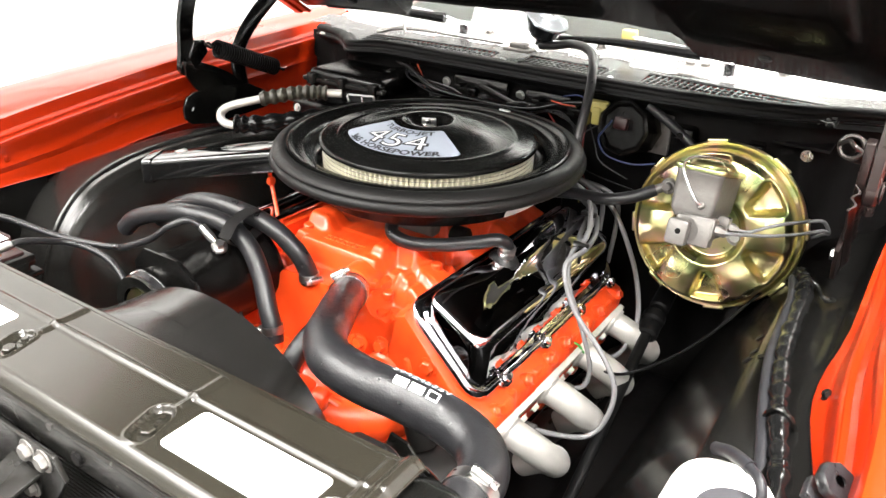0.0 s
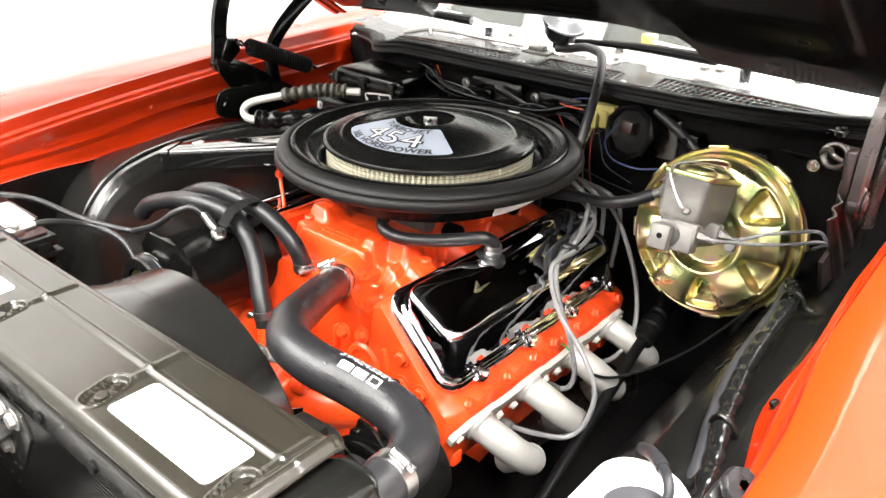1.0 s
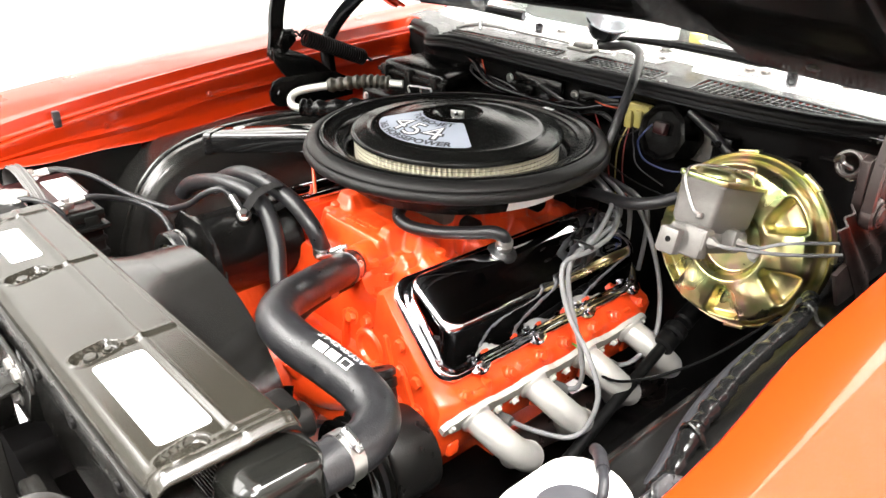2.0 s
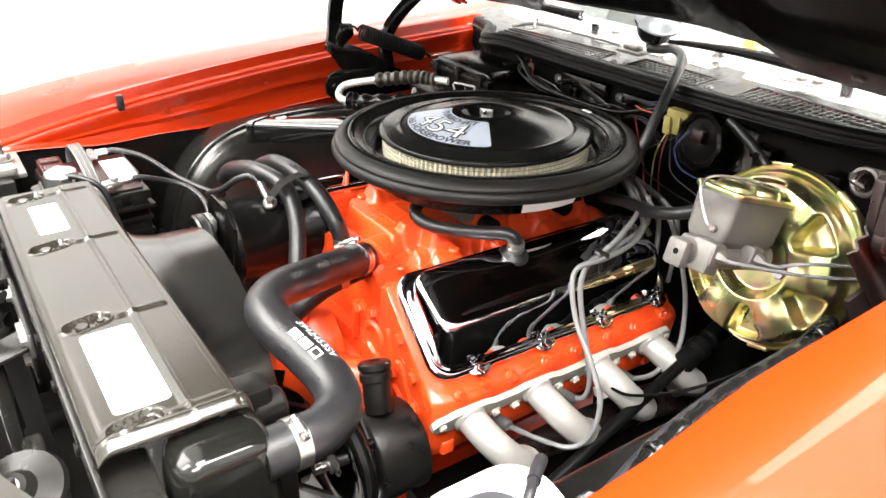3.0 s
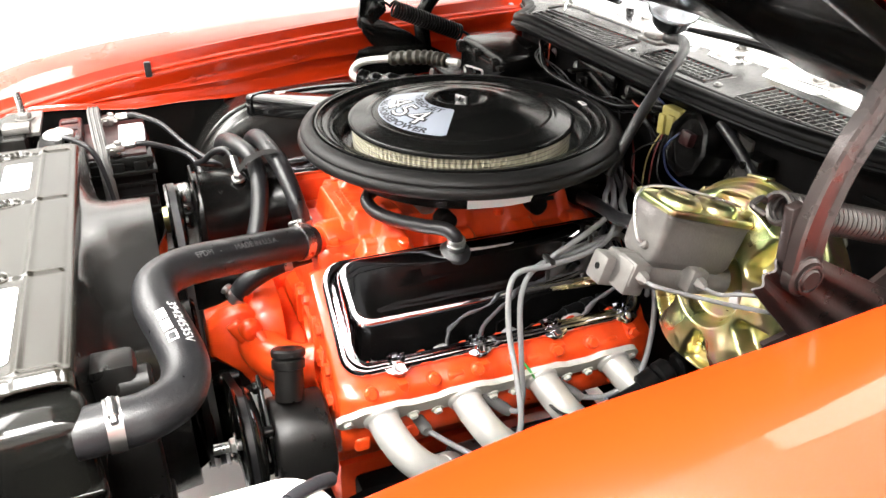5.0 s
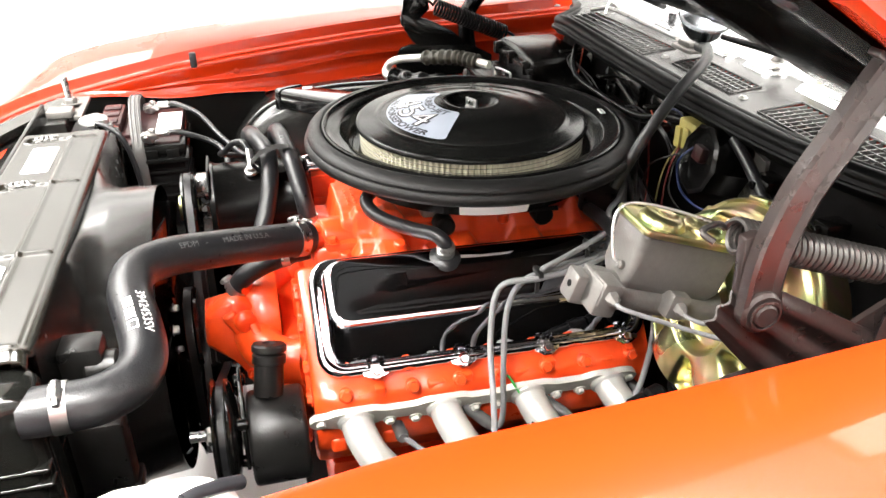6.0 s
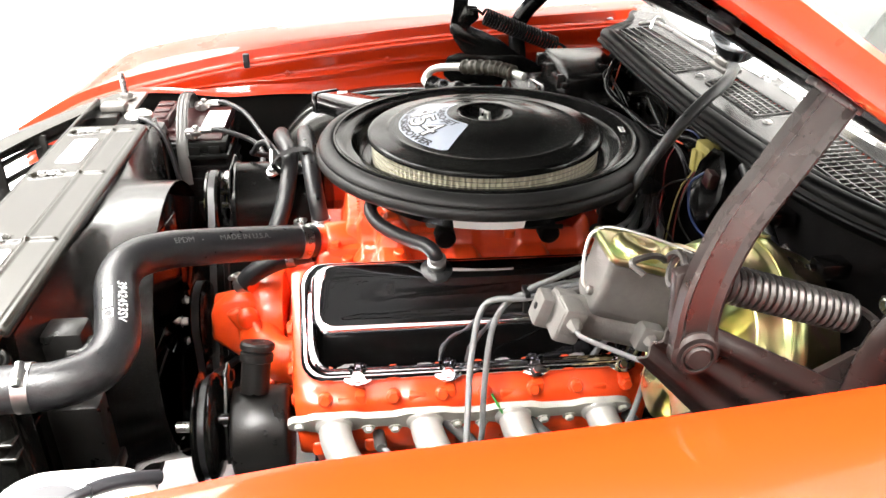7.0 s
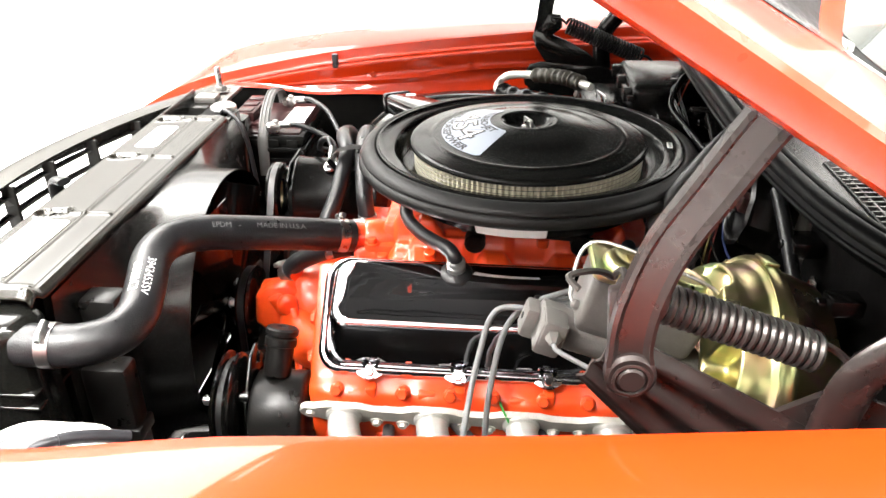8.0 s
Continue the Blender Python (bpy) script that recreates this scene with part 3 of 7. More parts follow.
def cowl():
    # firewall
    def seal_y(x):
        return curve1(SEAL, x)
    b = bmn()
    sheet(b, lambda u, v: (lerp(-0.70, 0.70, u), max(0.335, seal_y(lerp(-0.70, 0.70, u)) + 0.012) + 0.02 * math.sin(u * 9) * v * (1 - v) + 0.004 * math.sin(u * 60) * hump(v, 0.05, 0.3, 0.1), lerp(0.950 - 0.03 * (1.4 * u - 0.7) ** 2, 0.25, v)), 90, 20, 0.02, (0, 1, 0))
    t = thing("firewall", "black painted steel firewall behind the engine", "firewall", kind="structure", bm=b, material=MATTE)
    # vented panel
    c = thing("cowl", "dark grey steel cowl with vent grilles", "cowl", (0, 0.42, 0.95), kind="structure")
    def zc(x, y):
        return 0.956 + (y - 0.33) * 0.11 - 0.03 * abs(x) ** 2
    vents = [(-0.45, -0.11, 0.352, 0.425), (-0.035, 0.14, 0.378, 0.432), (0.222, 0.575, 0.372, 0.445)]
    b = bmn()
    nx, ny = 156, 44
    def inside(x, y):
        return any(a < x < e and f < y < g for a, e, f, g in vents)
    grid = {}
    for i in range(nx + 1):
        for j in range(ny + 1):
            x, y = lerp(-0.70, 0.70, i / nx), lerp(0.318, 0.545, j / ny)
            grid[i, j] = b.verts.new((x, y, zc(x, y)))
    for i in range(nx):
        for j in range(ny):
            x, y = lerp(-0.70, 0.70, (i + 0.5) / nx), lerp(0.318, 0.545, (j + 0.5) / ny)
            if not inside(x, y) and y > seal_y(x) + 0.002:
                b.faces.new((grid[i, j], grid[i + 1, j], grid[i + 1, j + 1], grid[i, j + 1]))
    part("panel", b, COWL, c)
    each("vent_box", [lambda b, a=a, e=e, f=f, g=g: box(b, (a - 0.004, f - 0.003, 0.90), (e + 0.004, g + 0.003, 0.905)) for a, e, f, g in vents], MATTE, c)
    for a, e, f, g in vents:
        b = bmn()
        n = int((e - a) / 0.0125)
        for k in range(n + 1):
            x = lerp(a, e, k / n)
            z = zc(x, (f + g) / 2)
            prism(b, [(x - 0.0014, f, zc(x, f) - 0.006), (x + 0.0014, f, zc(x, f) - 0.006), (x + 0.0014 + 0.012, g, zc(x, g) - 0.006), (x - 0.0014 + 0.012, g, zc(x, g) - 0.006)], (0, 0, 0.006))
        for k in range(1, 5):
            y = lerp(f, g, k / 5)
            box(b, (a, y - 0.0013, zc(a, y) - 0.006), (e, y + 0.0013, zc((a + e) / 2, y) + 0.0008))
        part("vent_grille", b, VENT, c)
        b = bmn()
        for p, q in (((a, f), (e, f)), ((e, f), (e, g)), ((e, g), (a, g)), ((a, g), (a, f))):
            P = [V(lerp(p[0], q[0], s / 6), lerp(p[1], q[1], s / 6), zc(lerp(p[0], q[0], s / 6), lerp(p[1], q[1], s / 6)) + 0.001) for s in range(7)]
            sweep(b, P, 0.0020, 8)
        part("vent_rim", b, COWL, c)
    each("screw", [lambda b, x=x: bolt(b, (x, 0.385, zc(x, 0.385)), (0, 0, 1), 0.005, 0.004) for x in (-0.58, -0.075, 0.165, 0.56)], STEEL, c)
    # rubber seal along the front edge
    s = thing("cowl_seal", "black rubber hood seal along the cowl", "seal", (0, 0.3, 0.95))
    b = bmn()
    P = spline([(x, y, 0.958 - 0.03 * x * x + 0.014 * hump(x, -0.40, 2.0, 0.12)) for x, y in SEAL], 10)
    sweep(b, P, 0.0135, 14, True, 0.8)
    sweep(b, [p + V(0, 0.017, 0.002) for p in P], 0.008, 10, True, 0.8)
    part("bead", b, SEALM, s)
    b = bmn()
    rings(b, [[p + V(0, -0.013, -0.003), p + V(0, -0.016, -0.012), p + V(0, -0.006, -0.026), p + V(0, 0.03, -0.030)] for p in P], False)
    part("lip", b, SEALM, s)
    b = bmn()
    sweep(b, [p + V(0, -0.016, -0.012) for p in P], 0.0035, 8)
    part("lower_bead", b, SEALM, s)
    # windshield, trim, wipers
    w = thing("windshield", "clear raked windshield with chrome lower trim", "windshield", (0, 0.58, 0.98), kind="")
    b = bmn()
    def glass(u, v):
        x = lerp(-0.68, 0.68, u)
        return (x * (1 - 0.12 * v), 0.60 + 0.50 * v - 0.10 * (x / 0.68) ** 2 * -1, 0.975 + 0.42 * v)
    sheet(b, glass, 24, 8, 0.005, (0, -0.6, 0.8))
    g = part("glass", b, GLASS, w, "faintly green clear glass")
    g.visible_shadow = False
    b = bmn()
    P = spline([(x, 0.548 + 0.08 * (x / 0.68) ** 2, 0.988 - 0.02 * (x / 0.68) ** 2) for x in (-0.7, -0.4, 0, 0.4, 0.7)], 10)
    sweep(b, P, 0.018, 12, True, 0.55)
    part("lower_trim", b, CHROME, w, "bright chrome reveal moulding")
    b = bmn()
    def trim_edge(x):
        """Front edge of the trim, with its pressed notches."""
        return 0.466 + 0.030 * hump(x, 0.10, 0.165, 0.012) + 0.022 * hump(x, -0.02, 0.03, 0.010) + 0.012 * hump(x, -0.30, -0.22, 0.02) + 0.05 * (x / 0.66) ** 4
    sheet(b, lambda u, v: (lerp(-0.66, 0.66, u), lerp(trim_edge(lerp(-0.66, 0.66, u)), 0.555 + 0.05 * (2 * u - 1) ** 2, v), lerp(0.980, 0.996, v) - 0.008 * max(0.0, 1 - v / 0.2) ** 2 - 0.02 * (2 * u - 1) ** 2), 160, 10, 0.003)
    part("trim_panel", b, ALU, w, "bright aluminium lower trim panel")
    for sx in (-1, 1):
        a = thing("wiper", "chrome wiper arm with black blade at rest", "wiper", (0.34 * sx if sx > 0 else -0.2, 0.50, 0.985), "wipers")
        x0 = 0.36 if sx > 0 else -0.24
        b = bmn()
        cyl(b, (x0, 0.495, 0.975), (x0, 0.493, 1.005), 0.014, 18, 0.003)
        tube(b, [(x0, 0.494, 1.0), (x0 - 0.08, 0.505, 1.012), (x0 - 0.22, 0.525, 1.018)], 0.006, 8, 6, 0.6)
        part("arm", b, CHROME, a)
        b = bmn()
        P = spline([(x0 - 0.39, 0.463, 1.004), (x0 - 0.23, 0.482, 1.010), (x0 - 0.06, 0.50, 1.006)], 8)
        sweep(b, P, lambda q: 0.004 + 0.006 * q, 8, True, 1.2)
        part("blade", b, TAPE, a)
        b = bmn()
        box(b, (x0 - 0.235, 0.518, 1.010), (x0 - 0.205, 0.54, 1.03), 0.004)
        part("clip", b, YELLOW if sx > 0 else STEEL, a)
    # linkage rod, its bracket and a bolted plate in front of the glass
    k = thing("wiper_linkage", "bright steel wiper linkage rod with bolted plates", "linkage", (0.1, 0.43, 0.985))
    b = bmn()
    tube(b, [(-0.42, 0.398, 0.975), (-0.34, 0.405, 0.992), (-0.20, 0.409, 0.992), (-0.09, 0.414, 0.990)], 0.0045, 10)
    tube(b, [(-0.36, 0.425, 0.990), (-0.345, 0.400, 1.004), (-0.33, 0.385, 0.985)], 0.003, 8)
    part("rod", b, STEEL, k)
    b = bmn()
    box(b, (-0.085, 0.398, 0.978), (-0.022, 0.432, 0.986), 0.003)
    box(b, (-0.074, 0.404, 0.985), (-0.034, 0.426, 0.996), 0.004)
    part("bracket", b, CAST, k)
    b = bmn()
    prism(b, [(0.262, 0.442, 0.990), (0.335, 0.447, 0.990), (0.340, 0.474, 0.992), (0.262, 0.476, 0.992)], (0, 0, 0.003), 0.001)
    part("plate", b, ALU, k)
    for x, y in ((0.294, 0.458), (0.322, 0.462), (0.10, 0.482), (-0.16, 0.470), (0.46, 0.480)):
        b = bmn()
        bolt(b, (x, y, 0.994), (0, -0.1, 1), 0.009, 0.007)
        part("bolt", b, CAST, k)
    # dash top behind the glass
    b = bmn()
    sheet(b, lambda u, v: (lerp(-0.66, 0.66, u), lerp(0.66, 1.15, v), 0.94 + 0.02 * math.sin(v * 3)), 8, 6, 0.03)
    thing("dashboard", "black padded dashboard top behind the windshield", "dashboard", kind="structure", bm=b, material=MATTE)
    # seat-side body: sill that closes the car behind the glass
    b = bmn()
    box(b, (-0.93, 0.75, 0.2), (0.93, 1.3, 0.93), 0.02)
    thing("body_shell", "red-orange car body behind the firewall", "car body", kind="structure", bm=b, material=BODY)


def hinge(side, hood_thing):
    """Side 1: the driver's; -1: the passenger's."""
    mt, sp = (HINGE, SPRING) if side > 0 else (BLACK, MATTE)
    o = 0.0 if side > 0 else 0.02
    X = lambda x: side * x
    near = side > 0
    # upper arm: a pressed channel that curves from the pivot to the hood
    mid = spline([(0, y, z) for y, z in (((0.067, 0.945), (0.065, 0.985), (0.070, 1.022), (0.084, 1.066), (0.108, 1.110), (0.128, 1.146), (0.139, 1.164)) if near else
                                         ((0.046, 0.912), (0.052, 0.960), (0.058, 1.010), (0.073, 1.058), (0.100, 1.105), (0.126, 1.144), (0.139, 1.164)))], 6)
    py, pz = (0.067, 0.952) if near else (0.048, 0.919)
    b = bmn()
    loops = []
    for i, p in enumerate(mid):
        q = (mid[min(i + 1, len(mid) - 1)] - mid[max(i - 1, 0)]).normalized()
        nrm = V(0, q.z, -q.y)
        w = 0.0172 if i > 3 else 0.0185
        loops.append([V(X(0.672 + dx), 0, 0) + V(0, p.y, p.z) + nrm * dn for dx, dn in ((-0.006, -w), (0.006, -w), (0.008, -w * 0.8), (0.003, -w * 0.55), (0.003, w * 0.55), (0.008, w * 0.8), (0.006, w), (-0.006, w))])
    rings(b, loops, True, True, True)
    cyl(b, (X(0.664), py, pz), (X(0.681), py, pz), 0.0205, 28, 0.003)
    t = part("hinge", b, mt, hood_thing, "grey steel hood hinge arm" if side > 0 else "black steel hood hinge arm")
    b = bmn()
    cyl(b, (X(0.676), py, pz), (X(0.6855), py, pz), 0.0115, 24, 0.002)
    lathe(b, [(0.013, 0), (0.0152, 0.002), (0.0152, 0.003), (0.013, 0.0035)], axis((X(0.6812), py, pz), (side, 0, 0)), 24)
    part("pivot_rivet", b, mt, t)
    # mounting flange on the hood
    b = bmn()
    prism(b, [(X(0.666), 0.118, 1.179), (X(0.679), 0.118, 1.179), (X(0.679), 0.158, 1.156), (X(0.666), 0.158, 1.156)], (0, -0.003, -0.005), 0.001)
    part("hood_flange", b, mt, t)
    # lower link with pressed ribs
    b = bmn()
    def link(u, v):
        a, c = V(0, 0.045, 0.955), V(0, 0.20, 0.835)
        p = a.lerp(c, u)
        w = lerp(0.028, 0.060, u)
        n = V(0, 0.61, 0.79)
        rib = 0.007 * math.sin(v * math.pi * 3) ** 2
        q = p + n * lerp(-w, w, v)
        return (X(0.655 + rib), q.y, q.z)
    if near:
        sheet(b, link, 12, 24, 0.003, (-side, 0, 0))
    else:
        prism(b, [(X(0.655), y, z) for y, z in ((0.030, 0.935), (0.066, 0.930), (0.110, 0.912), (0.155, 0.888), (0.200, 0.850), (0.172, 0.830), (0.10, 0.838), (0.056, 0.868), (0.034, 0.900))], (side * 0.006, 0, 0), 0.0015)
    part("lower_link", b, mt, t)
    # rear arm
    b = bmn()
    P = spline([(X(0.665), y, z) for y, z in (((0.232, 0.86), (0.240, 0.92), (0.252, 0.955), (0.285, 0.985), (0.34, 1.02)) if near else ((0.194, 0.845), (0.188, 0.915), (0.210, 0.960), (0.258, 1.005), (0.315, 1.045)))], 6)
    sweep(b, P, 0.020, 12, True, 0.45)
    part("rear_arm", b, mt, t)
    # base bracket on the inner panel
    b = bmn()
    prism(b, [(X(0.648), y, z) for y, z in (((0.06, 0.86), (0.10, 0.80), (0.30, 0.80), (0.32, 0.90), (0.24, 0.93), (0.16, 0.88)) if near else ((0.010, 0.835), (0.022, 0.858), (0.048, 0.866), (0.20, 0.856), (0.25, 0.83), (0.25, 0.79), (0.10, 0.785), (0.03, 0.797), (0.012, 0.812)))], (side * 0.006, 0, 0), 0.001)
    part("base_bracket", b, mt, t)
    each("bolt", [lambda b, y=y, z=z: bolt(b, (X(0.648), y, z), (-side, 0, 0), 0.009, 0.008) for y, z in (((0.12, 0.83), (0.28, 0.83), (0.27, 0.89)) if near else ((0.035, 0.83), (0.22, 0.815)))], STEEL if near else BLACK, t)
    # coil spring
    a, c = (V(X(0.636), 0.045, 1.012), V(X(0.640), 0.232, 0.952)) if near else (V(X(0.632), 0.094, 0.958), V(X(0.640), 0.288, 0.878))
    sr = 0.0148 if near else 0.0170
    m = axis(a, c - a)
    L, turns = (c - a).length, 25
    b = bmn()
    N = turns * 14
    P = [m @ V(sr * math.cos(2 * math.pi * turns * i / N), sr * math.sin(2 * math.pi * turns * i / N), 0.01 + (L - 0.02) * i / N) for i in range(N + 1)]
    sweep(b, P, 0.0030, 6)
    # hook ends
    tube(b, [m @ V(0.0148, 0, 0.01), m @ V(0.010, 0.004, 0.0), m @ V(0, 0.006, -0.015), m @ V(-0.008, 0, -0.03), m @ V(-0.016, -0.004, -0.02)], 0.0030, 6, 5)
    tube(b, [m @ V(0.0148, 0, L - 0.01), m @ V(0.008, 0.004, L + 0.004), m @ V(0, 0, L + 0.018), m @ V(-0.008, 0, L + 0.012)], 0.0036, 6, 5)
    part("spring", b, sp, t)
    b = bmn()
    prism(b, [(X(0.652), y, z) for y, z in (((0.046, 1.020), (0.061, 1.024), (0.076, 0.975), (0.062, 0.938), (0.050, 0.965)) if near else ((0.062, 0.975), (0.090, 0.972), (0.095, 0.945), (0.060, 0.915), (0.045, 0.940)))], (side * 0.012, 0, 0), 0.002)
    part("spring_plate", b, mt, t)


SLOTS = ((-0.013, 0.33), (-0.088, 0.285), (-0.064, 0.32), (-0.081, 0.33))


def inner_fenders():
    # passenger wheelhouse: an arched black panel
    def arch(y):
        return smooth1([(-0.66, 0.28), (-0.50, 0.36), (-0.445, 0.50), (-0.405, 0.615), (-0.365, 0.702), (-0.30, 0.766), (-0.21, 0.795), (-0.11, 0.803), (0.0, 0.800), (0.10, 0.788), (0.22, 0.768), (0.36, 0.735)], y)
    def f(u, v):
        y = lerp(-0.64, 0.36, u)
        h = arch(y)
        row = [(0.700, min(h - 0.010, 0.772)), (0.640, h - 0.006), (0.590, h - 0.001), (0.570, h), (0.556, h - 0.005), (0.545, h - 0.016), (0.537, h - 0.035), (0.530, h - 0.07), (0.515, lerp(h, 0.25, 0.4)), (0.48, lerp(h, 0.25, 0.75)), (0.44, 0.25)]
        k = v * (len(row) - 1)
        i = min(int(k), len(row) - 2)
        return (-lerp(row[i][0], row[i + 1][0], k - i), y, lerp(row[i][1], row[i + 1][1], k - i))
    b = bmn()
    sheet(b, f, 90, 40)
    t = thing("inner_fender", "gloss black arched inner fender panel", "inner fender", (-0.55, -0.1, 0.4), "inner fenders")
    part("panel", b, WHEELHOUSE, t)
    b = bmn()
    tube(b, [(-0.572, y, arch(y) + 0.001) for y in (-0.42, -0.39, -0.36, -0.33, -0.3, -0.25, -0.2, -0.12, 0.0, 0.12, 0.22, 0.3)], 0.0055, 8, 4)
    part("arch_bead", b, WHEELHOUSE, t)
    b = bmn()
    sheet(b, lambda u, v: (-lerp(0.681, 0.655, v), lerp(-0.80, -0.30, u), lerp(smooth1([(-0.80, 0.752), (-0.71, 0.783), (-0.51, 0.772), (-0.30, 0.770)], lerp(-0.80, -0.30, u)), 0.28, v)), 24, 6, 0.003, (-1, 0, 0))
    part("front_liner", b, DEEPBLACK, t, "dull black liner ahead of the wheel")
    def g(u, v):
        y = lerp(-0.70, 0.36, u)
        k = min(1, max(0, (y + 0.55) / 0.3))
        drop = 0.4 * max(0.0, -0.52 - y) ** 1.25
        e = smooth1(NEAR_LIP, y) + 0.004
        top = min(smooth1(NEAR_LOW, y), smooth1(CROWN, y) - 0.0605)
        row = [(e, top - 0.0025), (e - 0.004, top - 0.0065), (lerp(e, 0.652, 0.35), lerp(0.7885, top, 0.12)), (lerp(e, 0.652, 0.7), 0.781), (0.655, 0.775), (0.630, 0.762), (0.603, 0.748)]
        if v < 0.3:
            q = v / 0.3 * (len(row) - 1)
            i = min(int(q), len(row) - 2)
            return (lerp(row[i][0], row[i + 1][0], q - i), y, lerp(row[i][1], row[i + 1][1], q - i) - drop)
        v = (v - 0.3) / 0.7
        return (lerp(0.603, 0.40, v ** 0.95), y, lerp(0.748, 0.36, v) + 0.03 * math.sin(v * 3.14) * k - 0.05 * (1 - k) * math.sin(v * 3.14) - drop)
    b = bmn()
    sheet(b, g, 80, 50)
    t = thing("inner_fender", "gloss black sloping inner fender panel with slots", "inner fender", (0.55, -0.1, 0.4), "inner fenders")
    part("panel", b, DEEPBLACK, t)
    def slot(b, y, v):
        u = (y + 0.70) / 1.06
        q, a, c = V(*g(u, v)), V(*g(u + 0.01, v)), V(*g(u, v + 0.01))
        nrm = (a - q).cross(c - q).normalized()
        nrm = nrm if nrm.z > 0 else -nrm
        lathe(b, [(0.0, 0.0012), (0.0035, 0.0012), (0.0042, 0.0)], axis(q + nrm * 0.001, nrm) @ Matrix.Diagonal((1, 1.9, 1, 1)), 12)
    each("slot", [lambda b, y=y, v=v: slot(b, y, v) for y, v in SLOTS], MATTE, t)
    # frame rails and cross member under the engine
    b = bmn()
    for s in (-1, 1):
        box(b, (s * 0.34, -0.95, 0.28), (s * 0.42, 0.34, 0.38), 0.01)
    box(b, (-0.42, -0.25, 0.22), (0.42, -0.05, 0.32), 0.01)
    thing("chassis_frame", "black steel chassis rails under the engine", "frame", kind="structure", bm=b, material=MATTE)
    # added dark sheets that keep the bright floor from showing through side gaps
    for s in (-1, 1):
        b = bmn()
        sheet(b, lambda u, v: (s * lerp(0.20, 0.47, u), lerp(-0.28, 0.34, v), lerp(0.335, 0.375, u) + 0.01 * math.sin(v * 20)), 6, 24, 0.004)
        thing("gap_blocker", "matte black sheet added to block the bright gap beside the engine", "splash shield", kind="structure", bm=b, material=MATTE)
    b = bmn()
    box(b, (-0.66, -0.32, 0.18), (0.66, 0.34, 0.2))
    box(b, (-0.66, -0.70, 0.18), (-0.34, -0.32, 0.2))
    box(b, (0.14, -0.70, 0.18), (0.66, -0.32, 0.2))
    box(b, (-0.34, -0.70, 0.18), (0.14, -0.63, 0.2))
    thing("under_tray", "matte black steel splash tray under the engine", "floor pan", kind="structure", bm=b, material=MATTE)


room()
for s in (1, -1):
    fender(s)
hood()
cowl()
inner_fenders()


# ---- engine ----
AC = V(0.006, 0.002, 0)


